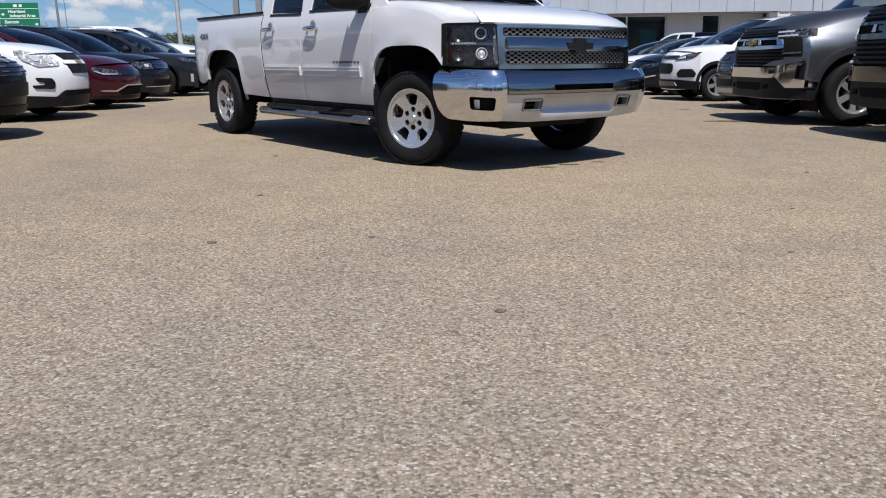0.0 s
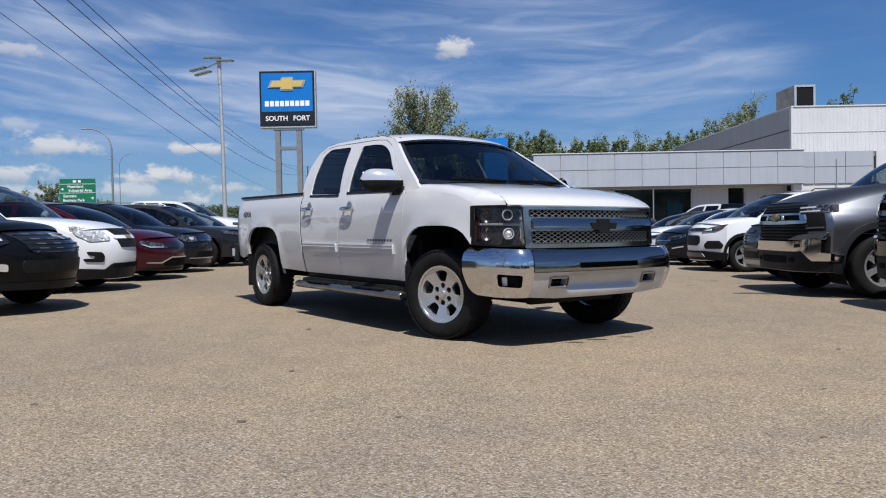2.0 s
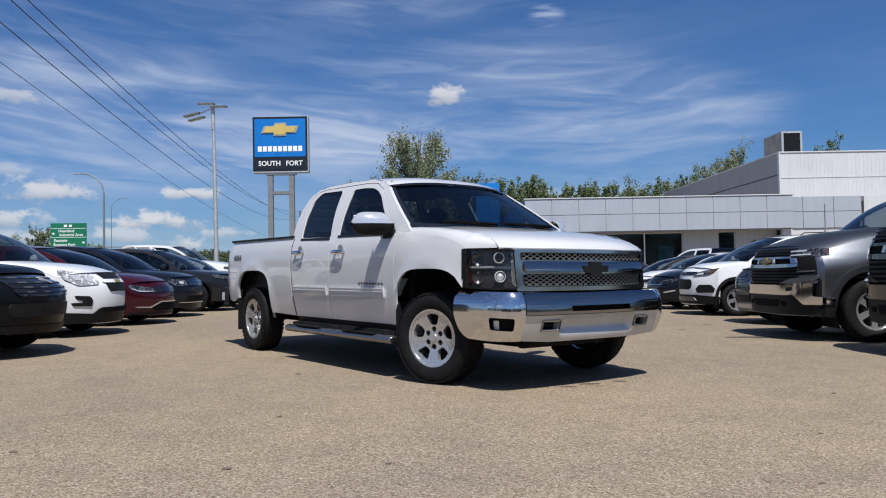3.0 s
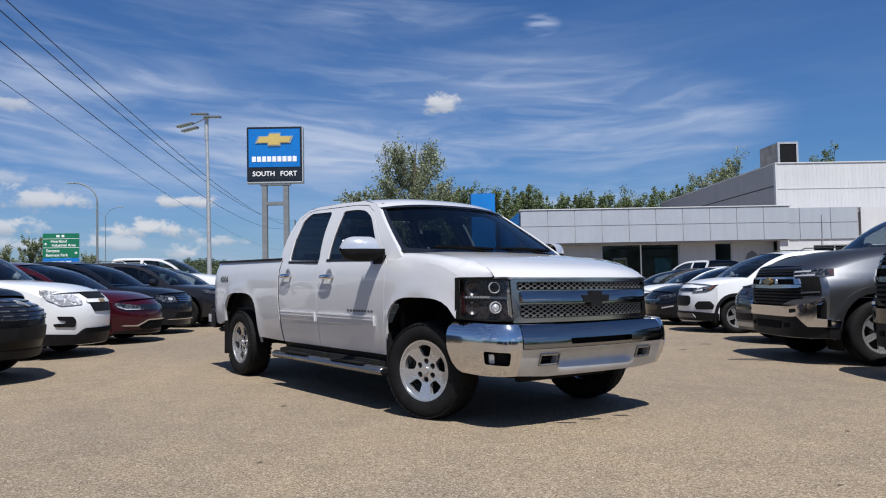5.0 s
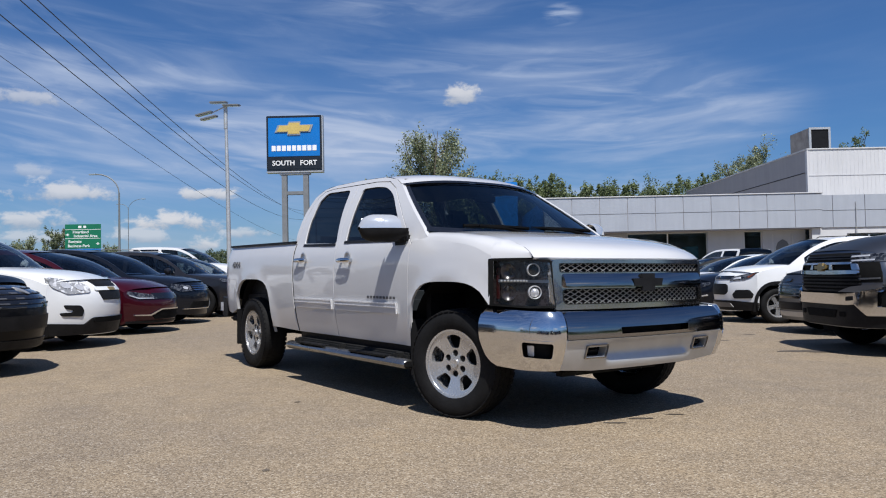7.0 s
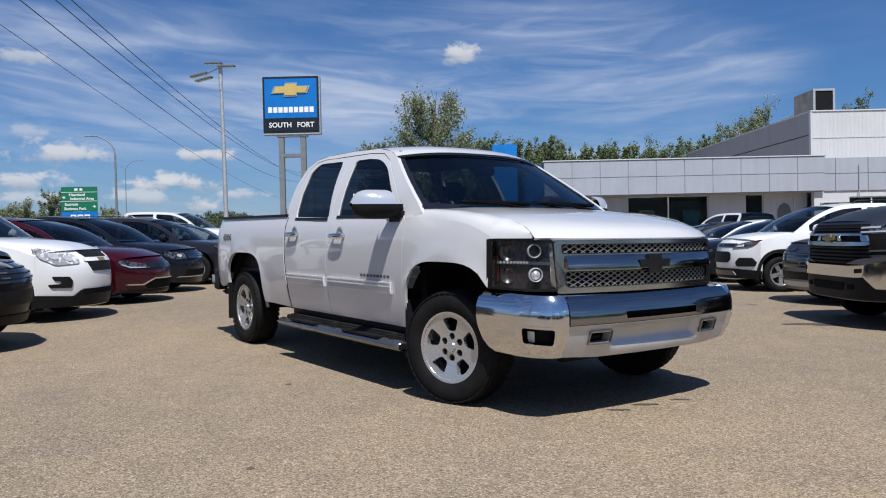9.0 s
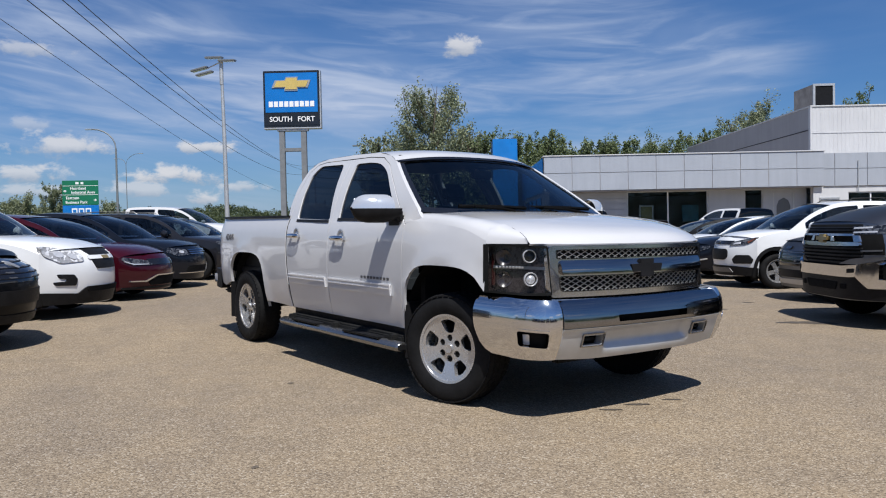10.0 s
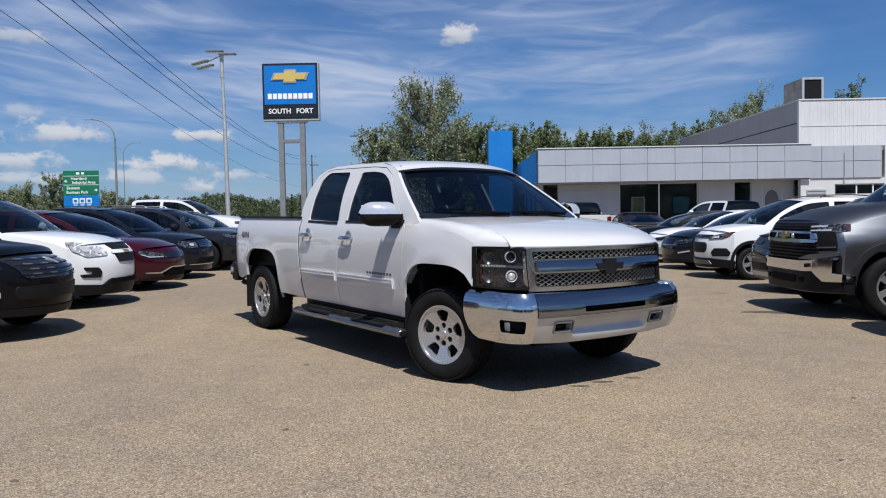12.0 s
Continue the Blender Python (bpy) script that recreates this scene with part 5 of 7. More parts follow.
    # underside, wheel wells and seats
    part("underbody", joined(block(-W * 0.80, W * 0.80, yc + 0.22, L - 0.2, clr - 0.02, clr + 0.10, 0.03), block(-W * 0.55, W * 0.55, 0.45, L - 0.3, clr + 0.1, clr + 0.5)), DARK, car)
    for s in (-1, 1):
        for cy in (fo, fo + wb):
            rows = [[(s * x, cy + r * 1.22 * math.cos(q), r + r * 1.25 * math.sin(q)) for q in [math.pi * (-0.15 + 1.3 * i / 14) for i in range(15)]] for x in (W * 0.97, W * 0.55)]
            part("arch_liner", grid(rows), LINER, car)
            wheel(car, (s * (W - 0.125 - S.get("tuck", 0.0)), cy, r), r, S.get("tyre_w", 0.225), S.get("rim", r * 0.64), s, S.get("steer", 0) if cy == fo else 0, S.get("spokes", 5), 0, 5, S.get("rim_mat"), S.get("rim_style", "thin"), 0.012)
    part("cabin_floor", block(-W * 0.84, W * 0.84, cowl + 0.1, S.get("cab_end", L - 0.5), clr + 0.2, belt - 0.35), LINER, car)
    part("dashboard", block(-W * 0.82, W * 0.82, cowl + 0.12, cowl + 0.42, belt - 0.35, belt - 0.02, 0.05), TRIM, car)
    for x in (-0.36, 0.36):
        y = cowl + 1.05
        part("front_seat", joined(moved(block(-0.24, 0.24, -0.07, 0.07, 0.0, 0.62, 0.06), pose(x, y + 0.35, belt - 0.45, -14, 0, 0)), moved(block(-0.12, 0.12, -0.05, 0.05, 0.0, 0.17, 0.04), pose(x, y + 0.51, belt + 0.18, -8, 0, 0))), CLOTH, car)
    if S.get("bed"):
        b0, b1, bz = S["bed"]
        part("bed_floor", block(-W * 0.9, W * 0.9, b0, b1, bz - 0.45, bz - 0.40), TRIM, car)
        part("cab_back", block(-W * 0.88, W * 0.88, b0 - 0.06, b0, clr + 0.2, bz), paint, car)
        part("rear_window", block(-W * 0.70, W * 0.70, b0 - 0.075, b0 - 0.055, bz + 0.06, H - 0.12, 0.01), PRIVACY, car)
        for s in (-1, 1):
            part("bed_rail_cap", block(s * W * 0.93 - 0.05, s * W * 0.93 + 0.05, b0 + 0.03, b1, bz - 0.005, bz + 0.02, 0.008), TRIM, car)
        part("tailgate", block(-W * 0.84, W * 0.84, b1 - 0.06, b1, bz - 0.55, bz, 0.02), paint, car)
    return car


def suv_top(L, H, cowl, belt, zh, ws=0.80, tail=0.35, roof_end=None):
    e = roof_end or L - 0.55
    return [(cowl * 0.55, zh + (belt - zh) * 0.62, cowl * 0.42, zh + (belt - zh) * 0.75), (cowl, belt, cowl - 0.24, belt + 0.02),
            (cowl + ws * 0.5, belt + (H - belt) * 0.52, cowl - 0.24 + ws * 0.56, belt + (H - belt) * 0.58), (cowl + ws, H - 0.09, cowl + ws - 0.12, H - 0.055),
            (cowl + ws + 0.35, H - 0.035, cowl + ws + 0.30, H - 0.008), (cowl + ws + 0.9, H - 0.02, cowl + ws + 0.9, H), (e - 0.2, H - 0.06, e - 0.15, H - 0.035), (e, H - 0.10, e + 0.06, H - 0.07),
            (e + tail * 0.6, belt + 0.20, e + tail * 0.75, belt + 0.25), (L - 0.10, belt - 0.08, L - 0.04, belt - 0.05), (L - 0.06, belt - 0.25, L - 0.02, belt - 0.25)], (1, 3, 7)


def sedan_top(L, H, cowl, belt, zh, ws=0.95, roof_end=None):
    e = roof_end or L - 1.75
    return [(cowl * 0.55, zh + (belt - zh) * 0.66, cowl * 0.42, zh + (belt - zh) * 0.78), (cowl, belt, cowl - 0.26, belt + 0.02),
            (cowl + ws * 0.5, belt + (H - belt) * 0.55, cowl - 0.26 + ws * 0.56, belt + (H - belt) * 0.62), (cowl + ws, H - 0.075, cowl + ws - 0.12, H - 0.045),
            (cowl + ws + 0.35, H - 0.03, cowl + ws + 0.3, H - 0.005), (cowl + ws + 0.8, H - 0.03, cowl + ws + 0.8, H), (e, H - 0.11, e + 0.05, H - 0.07),
            (e + 0.55, belt + 0.20, e + 0.62, belt + 0.27), (e + 1.05, belt + 0.05, e + 1.12, belt + 0.07), (L - 0.10, belt - 0.02, L - 0.05, belt), (L - 0.06, belt - 0.2, L - 0.02, belt - 0.2)], (1, 3, 6)


def pickup_top(L, H, cowl, belt, zh, ws=0.80, cab_end=3.9):
    e = cab_end
    return [(cowl * 0.55, zh + (belt - zh) * 0.55, cowl * 0.42, zh + (belt - zh) * 0.8), (cowl, belt, cowl - 0.24, belt + 0.03),
            (cowl + ws * 0.5, belt + (H - belt) * 0.52, cowl - 0.24 + ws * 0.56, belt + (H - belt) * 0.58), (cowl + ws, H - 0.09, cowl + ws - 0.12, H - 0.05),
            (cowl + ws + 0.35, H - 0.035, cowl + ws + 0.30, H - 0.006), (cowl + ws + 1.0, H - 0.02, cowl + ws + 1.0, H), (e - 0.18, H - 0.04, e - 0.12, H - 0.02),
            (e - 0.04, H - 0.12, e, H - 0.09), (e, belt + 0.10, e + 0.03, belt + 0.10)], (1, 3, 6)


LEFT = lambda x, y, yaw=0: SLOPE @ pose(x, y, 0, 0, 0, 90 + yaw)   # facing east, across the lane
RIGHT = lambda x, y, yaw=0: SLOPE @ pose(x, y, 0, 0, 0, -90 + yaw)  # facing west


def disc(t, z, rt, rz):
    """A round outline on a car's face."""
    return [(t + rt * math.cos(a), z + rz * math.sin(a)) for a in [2 * math.pi * i / 12 for i in range(12)]]


def left_row():
    # black SUV
    L, H, cowl, belt, zh = 4.95, 1.74, 1.25, 1.045, 0.92
    top, cuts = suv_top(L, H, cowl, belt, zh)
    build_car("black_suv", LEFT(-5.02, 1.9), "black SUV with dark slatted grille, parked nose out", "car", dict(
        paint=BLACK, L=L, W=1.99, H=H, fo=0.98, wb=2.86, r=0.38, clr=0.27, zh=zh, belt=belt, cowl=cowl, top=top, cuts=cuts, power=2.1, lean=0.20, corner=0.66, shoulder=0.13, nose=0.26,
        windows=[(1.55, 2.75), (2.85, 3.75), (3.85, 4.4)], doors=(1.6, 2.8, 3.8), handles=(2.55, 3.5), clad=0.10, face_paint=BLACK,
        face=[("grille", [(-0.52, 0.68), (-0.60, 0.93), (0.60, 0.93), (0.52, 0.68)], GLOSS, 0.012, 0.05, False),
              *[("grille_slat", [(-0.54, 0.715 + 0.052 * i), (-0.54, 0.722 + 0.052 * i), (0.54, 0.722 + 0.052 * i), (0.54, 0.715 + 0.052 * i)], TRIM, 0.016, 0.003, False) for i in range(4)],
              *[("slat_tip", [(u, 0.722 + 0.052 * i), (u, 0.734 + 0.052 * i), (u + 0.09, 0.734 + 0.052 * i), (u + 0.09, 0.722 + 0.052 * i)], POSTGREY, 0.018, 0.004, True) for i in range(4) for u in (0.14, 0.34)],
              ("emblem", [(-0.04, 0.82), (-0.04, 0.89), (0.04, 0.89), (0.04, 0.82)], SATIN, 0.03, 0.03, False),
              ("headlight", [(0.66, 0.79), (0.66, 0.89), (0.98, 0.92), (0.99, 0.72), (0.93, 0.70)], GLOSS, 0.014, 0.02, True),
              ("amber_lamp", [(0.80, 0.75), (0.80, 0.87), (0.86, 0.88), (0.90, 0.75)], AMBER, 0.022, 0.02, True),
              ("lamp_bowl", [(0.70, 0.81), (0.70, 0.87), (0.78, 0.88), (0.78, 0.81)], CLEAR, 0.022, 0.02, True),
              ("air_intake", [(-0.60, 0.46), (-0.60, 0.60), (0.60, 0.60), (0.60, 0.46)], TRIM, 0.012, 0.04, False),
              ("fog_lamp", [(0.72, 0.48), (0.72, 0.56), (0.86, 0.58), (0.86, 0.50)], CLEAR, 0.018, 0.02, True),
              ("lip", [(-0.98, 0.28), (-0.98, 0.36), (0.98, 0.36), (0.98, 0.28)], TRIM, 0.014, 0.02, False)]), "cars in the west row")
    # white SUV
    L, H, cowl, belt, zh = 4.77, 1.68, 1.45, 1.105, 0.935
    top, cuts = suv_top(L, H, cowl, belt, zh)
    build_car("white_suv", LEFT(-5.60, 5.02), "white SUV with black lower trim and split grille", "car", dict(
        paint=PEARL, L=L, W=1.84, H=H, fo=0.98, wb=2.86, r=0.355, clr=0.19, zh=zh, belt=belt, cowl=cowl, top=top, cuts=cuts, lean=0.20, corner=0.5, power=2.3, clad=0.14, rails=TRIM,
        windows=[(1.70, 2.75), (2.85, 3.65), (3.75, 4.25)], doors=(1.75, 2.8, 3.7), handles=(2.55, 3.45),
        face=[("upper_grille", [(-0.34, 0.855), (-0.38, 0.945), (0.38, 0.945), (0.34, 0.855)], TRIM, 0.010, 0.02, False),
              ("grille_bar", [(-0.40, 0.80), (-0.40, 0.85), (0.40, 0.85), (0.40, 0.80)], PEARL, 0.018, 0.01, False),
              ("lower_grille", [(-0.30, 0.665), (-0.36, 0.795), (0.36, 0.795), (0.30, 0.665)], TRIM, 0.012, 0.03, False),
              ("emblem", [(-0.09, 0.80), (-0.10, 0.845), (0.10, 0.845), (0.09, 0.80)], DULLGOLD, 0.028, 0.01, False),
              ("headlight", [(0.50, 0.775), (0.47, 0.86), (0.60, 0.945), (0.99, 0.985), (0.96, 0.86), (0.80, 0.755)], BOWLS, 0.012, 0.03, True, "clear wrap-round headlight"),
              ("lamp_bowl", disc(0.62, 0.845, 0.055, 0.040), CLEAR, 0.018, 0.004, True),
              ("lamp_bowl", disc(0.78, 0.872, 0.060, 0.042), CLEAR, 0.018, 0.004, True),
              ("fog_pocket", [(0.64, 0.45), (0.62, 0.535), (0.66, 0.60), (0.84, 0.61), (0.82, 0.555), (0.74, 0.54), (0.75, 0.51), (0.88, 0.505), (0.86, 0.46)], TRIM, 0.012, 0.02, True),
              ("air_intake", [(-0.48, 0.36), (-0.48, 0.43), (0.48, 0.43), (0.48, 0.36)], LINER, 0.026, 0.03, False),
              ("lower_trim", [(-0.995, 0.20), (-0.995, 0.37), (-0.6, 0.34), (-0.5, 0.42), (0.5, 0.42), (0.6, 0.34), (0.995, 0.37), (0.995, 0.20)], TRIM, 0.016, 0.02, False)]), "cars in the west row")
    # dark red sedan
    L, H, cowl, belt, zh = 4.88, 1.47, 1.30, 0.95, 0.78
    top, cuts = sedan_top(L, H, cowl, belt, zh)
    build_car("red_sedan", LEFT(-5.73, 7.70), "dark red sedan with slim headlights and chrome-edged intake", "car", dict(
        paint=RED, L=L, W=1.87, H=H, fo=0.96, wb=2.74, r=0.335, clr=0.17, zh=zh, belt=belt, cowl=cowl, top=top, cuts=cuts, lean=0.16, corner=0.5, power=2.2, chrome_belt=True,
        windows=[(1.60, 2.70), (2.80, 3.75)], doors=(1.6, 2.75, 3.7), handles=(2.5, 3.45), gh_tail=3,
        face=[("grille", [(-0.50, 0.60), (-0.56, 0.70), (0.56, 0.70), (0.50, 0.60)], GLOSS, 0.010, 0.03, False),
              ("headlight", [(0.48, 0.60), (0.56, 0.675), (0.93, 0.735), (0.95, 0.68), (0.80, 0.60)], SMOKE, 0.012, 0.03, True, "slim clear headlight"),
              ("lamp_line", [(0.56, 0.607), (0.57, 0.618), (0.80, 0.624), (0.92, 0.672), (0.92, 0.658), (0.81, 0.608)], CLEAR, 0.018, 0.002, True),
              ("intake_trim", [(-0.86, 0.34), (-0.86, 0.32), (-0.62, 0.31), (-0.50, 0.37), (-0.40, 0.41), (0.40, 0.41), (0.50, 0.37), (0.62, 0.31), (0.86, 0.32), (0.86, 0.34), (0.64, 0.335), (0.52, 0.392), (0.42, 0.432), (-0.42, 0.432), (-0.52, 0.392), (-0.64, 0.335)], CHROME, 0.022, 0.01, False),
              ("air_intake", [(-0.58, 0.31), (-0.40, 0.41), (0.40, 0.41), (0.58, 0.31), (0.52, 0.25), (-0.52, 0.25)], LINER, 0.014, 0.02, False),
              ("lip", [(-0.98, 0.19), (-0.98, 0.23), (0.98, 0.23), (0.98, 0.19)], TRIM, 0.012, 0.01, False)]), "cars in the west row")
    # blue-black saloon-like crossover
    L, H, cowl, belt, zh = 4.75, 1.55, 1.28, 1.00, 0.86
    top, cuts = sedan_top(L, H, cowl, belt, zh, roof_end=3.3)
    build_car("black_sedan", LEFT(-5.95, 10.2), "blue-black sedan with chrome grille bars", "car", dict(
        paint=NAVY, L=L, W=1.84, H=H, fo=0.92, wb=2.75, r=0.34, clr=0.19, zh=zh, belt=belt, cowl=cowl, top=top, cuts=cuts, lean=0.14, corner=0.48, power=2.4, chrome_belt=True,
        windows=[(1.60, 2.65), (2.75, 3.65)], doors=(1.6, 2.7, 3.6), handles=(2.45, 3.4), gh_tail=3,
        face=[("grille", [(-0.48, 0.68), (-0.52, 0.80), (0.52, 0.80), (0.48, 0.68)], GLOSS, 0.010, 0.02, False),
              *[("grille_bar", [(-0.50, 0.70 + 0.04 * i), (-0.50, 0.713 + 0.04 * i), (0.50, 0.713 + 0.04 * i), (0.50, 0.70 + 0.04 * i)], CHROME, 0.022, 0.002, False) for i in range(3)],
              ("headlight", [(0.55, 0.68), (0.55, 0.79), (0.93, 0.83), (0.95, 0.74), (0.80, 0.67)], SMOKE, 0.012, 0.02, True, "clear headlight"),
              ("lamp_bowl", disc(0.68, 0.745, 0.05, 0.030), CLEAR, 0.018, 0.004, True),
              ("air_intake", [(-0.62, 0.34), (-0.56, 0.46), (0.56, 0.46), (0.62, 0.34)], LINER, 0.010, 0.03, False),
              ("chrome_line", [(-0.75, 0.31), (-0.75, 0.325), (0.75, 0.325), (0.75, 0.31)], CHROME, 0.018, 0.002, False)]), "cars in the west row")
    # charcoal crossovers
    for k, (x, y, paint, H, lab, rail) in enumerate(((-5.75, 13.0, GREY, 1.58, "charcoal SUV with silver roof rails", POSTGREY), (-6.1, 15.6, GREY, 1.53, "dark grey SUV with black roof rails", TRIM))):
        L, cowl, belt, zh = 4.9, 1.28, 1.02, 0.92
        top, cuts = suv_top(L, H, cowl, belt, zh)
        build_car("grey_suv", LEFT(x, y), lab, "car", dict(
            paint=paint, L=L, W=1.93, H=H, fo=0.95, wb=2.85, r=0.365, clr=0.23, zh=zh, belt=belt, cowl=cowl, top=top, cuts=cuts, lean=0.14, corner=0.48, rails=rail, chrome_belt=True,
            windows=[(1.55, 2.70), (2.80, 3.70), (3.80, 4.35)], doors=(1.6, 2.75, 3.75), handles=(2.5, 3.5),
            face=[("grille", [(-0.40, 0.66), (-0.50, 0.88), (0.50, 0.88), (0.40, 0.66)], GLOSS, 0.010, 0.04, False),
                  ("grille_trim", [(-0.30, 0.64), (-0.30, 0.665), (0.30, 0.665), (0.30, 0.64)], CHROME, 0.02, 0.006, False),
                  ("headlight", [(0.58, 0.78), (0.56, 0.86), (0.95, 0.92), (0.97, 0.84)], SMOKE, 0.012, 0.02, True, "slim clear headlight"),
                  ("fog_lamp", [(0.66, 0.44), (0.66, 0.52), (0.84, 0.53), (0.84, 0.45)], TRIM, 0.012, 0.02, True),
                  ("air_intake", [(-0.55, 0.34), (-0.50, 0.46), (0.50, 0.46), (0.55, 0.34)], LINER, 0.010, 0.03, False)]), "cars in the west row")
    # white crew cab beyond
    pickup_car("white_pickup", LEFT(-7.5, 20.0), "white crew-cab pickup with black grille", WHITE, "cars in the west row", H=1.95)


def pickup_car(name, m, label, paint, group="", H=1.92, chrome=True, rim_mat=None, black=False, tall=0.0, drop=0.0):
    H += tall
    L, cowl, belt, zh = 5.85, 1.42, 1.38 + tall - 0.5 * drop, 1.22 + tall - drop
    top, cuts = pickup_top(L, H, cowl, belt, zh, cab_end=3.95)
    bright = CHROME if chrome else GLOSS
    up = lambda poly: [(t, z + (tall - drop) * min(1.0, max(0.0, (z - 0.60) / 0.62))) for t, z in poly]
    face = [
        ("grille", [(-0.74, 0.72), (-0.74, 1.20), (0.74, 1.20), (0.74, 0.72)], LINER, 0.006, 0.02, False),
        *[("grille_slat", [(-0.74, 0.745 + 0.042 * i), (-0.74, 0.765 + 0.042 * i), (0.74, 0.765 + 0.042 * i), (0.74, 0.745 + 0.042 * i)], TRIM, 0.024, 0.004, False) for i in range(5)],
        *[("upper_slat", [(-0.74, 1.125 + 0.03 * i), (-0.74, 1.14 + 0.03 * i), (0.74, 1.14 + 0.03 * i), (0.74, 1.125 + 0.03 * i)], TRIM, 0.012, 0.004, False) for i in range(2)],
        ("upper_bar", [(-0.64, 1.066), (-0.64, 1.092), (0.64, 1.092), (0.64, 1.066)], DARKCHROME if chrome else GLOSS, 0.030, 0.008, False),
        ("main_bar", [(-0.72, 0.955), (-0.72, 0.995), (0.72, 0.995), (0.72, 0.955), (0.30, 0.945), (-0.30, 0.945)], DARKCHROME if chrome else GLOSS, 0.034, 0.008, False),
        ("bar_link", [(0.22, 1.005), (0.22, 1.068), (0.27, 1.068), (0.30, 1.005)], DARKCHROME, 0.040, 0.004, True),
        ("bar_link", [(0.65, 1.000), (0.64, 1.072), (0.72, 1.072), (0.73, 1.000)], DARKCHROME, 0.028, 0.004, True),
        ("emblem", [(-0.135, 1.012), (-0.15, 1.055), (-0.06, 1.055), (-0.06, 1.085), (0.06, 1.085), (0.06, 1.055), (0.15, 1.055), (0.135, 1.012), (0.06, 1.012), (0.06, 0.985), (-0.06, 0.985), (-0.06, 1.012)], DULLGOLD if not black else GLOSS, 0.056, 0.004, False),
        ("headlight", [(0.62, 1.085), (0.60, 1.180), (0.995, 1.190), (0.995, 1.095)], SMOKE, 0.008, 0.01, True, "slim smoked headlight"),
        ("lamp_line", [(0.63, 1.146), (0.63, 1.165), (0.86, 1.174), (0.86, 1.155)], CLEAR, 0.013, 0.003, True),
        ("lamp_line", [(0.64, 1.098), (0.64, 1.115), (0.90, 1.124), (0.90, 1.107)], CLEAR, 0.013, 0.003, True),
        ("face_corner", [(0.70, 0.850), (0.70, 1.082), (0.935, 1.088), (0.935, 0.856)], LINER, 0.006, 0.01, True),
        ("vent_trim", [(0.72, 0.885), (0.72, 0.905), (0.92, 0.914), (0.92, 0.896)], POSTGREY, 0.012, 0.003, True),
        ("bumper_shelf", [(0.40, 0.742), (0.62, 0.805), (0.945, 0.842), (0.945, 0.800), (0.70, 0.742)], paint, 0.026, 0.006, True),
        ("bumper_bar", [(-0.70, 0.600), (-0.72, 0.738), (-0.5, 0.722), (0.5, 0.722), (0.72, 0.738), (0.70, 0.600), (0.60, 0.592), (-0.60, 0.592)], bright, 0.062, 0.012, False),
        ("bumper_corner", [(0.70, 0.605), (0.705, 0.740), (0.87, 0.774), (0.950, 0.808), (0.950, 0.792), (0.918, 0.748), (0.918, 0.582), (0.998, 0.576), (0.998, 0.478), (0.835, 0.474)], bright, 0.060, 0.006, True),
        ("corner_step", [(0.905, 0.570), (0.905, 0.760), (0.945, 0.790), (0.968, 0.790), (0.968, 0.570)], LINER, 0.016, 0.010, True),
        ("fog_slot", [(0.60, 0.640), (0.60, 0.690), (0.69, 0.698), (0.69, 0.650)], TRIM, 0.070, 0.010, True),
        ("bumper_lower", [(-0.99, 0.335), (-0.99, 0.468), (-0.830, 0.470), (-0.69, 0.602), (0.69, 0.602), (0.830, 0.470), (0.99, 0.468), (0.99, 0.335)], TRIM, 0.040, 0.015, False),
        ("air_slot", [(-0.36, 0.43), (-0.40, 0.53), (0.40, 0.53), (0.36, 0.43)], LINER, 0.048, 0.02, False),
        ("tow_hook", [(0.46, 0.45), (0.46, 0.51), (0.56, 0.51), (0.56, 0.45)], LINER, 0.050, 0.015, True),
    ]
    build_car(name, m, label, "pickup truck", dict(
        paint=paint, L=L, W=2.06, H=H, fo=0.92, wb=3.75, tail_paint=PRIVACY, shoulder=0.06, r=0.41, flare=0.08, clr=0.32, zh=zh, belt=belt, belt_r=belt - 0.02, cowl=cowl, top=top, cuts=cuts, lean=0.05, corner=0.30, power=4.2, nose=0.06, flank=([0, 0.2, 0.45, 0.66, 0.74, 0.78, 1.0], [0.935, 0.962, 0.985, 1.0, 0.996, 0.984, 0.898]),
        tyre_w=0.275, rim=0.25, trunk=0.55, zr=1.3 + tall, low_f=0.33, mirror_y=1.95, mirror_mat=paint if not black else TRIM, gh_tail=2, cab_end=3.85, spokes=6, rim_mat=rim_mat, bed=(3.98, 5.80, 1.35 + tall),
        sides=[("headlight_wrap", up([(0.295, 1.097), (0.295, 1.188), (0.40, 1.194), (0.385, 1.106)]), SMOKE, 0.008), ("side_marker", up([(0.33, 1.112), (0.33, 1.182), (0.392, 1.185), (0.38, 1.116)]), DARKRED, 0.013),
               ("bumper_side", [(0.295, 0.475), (0.295, 0.558), (0.42, 0.556), (0.41, 0.475)], bright, 0.040), ("valance_side", [(0.295, 0.340), (0.295, 0.466), (0.42, 0.466), (0.42, 0.340)], TRIM, 0.030)],
        windows=[(1.78, 2.85), (2.95, 3.78)], doors=(1.72, 2.9, 3.97), handles=(2.65, 3.6), handle_mat=CHROME if chrome else TRIM,
        face=[(f[0], up(f[1]), *f[2:]) for f in face]), group)


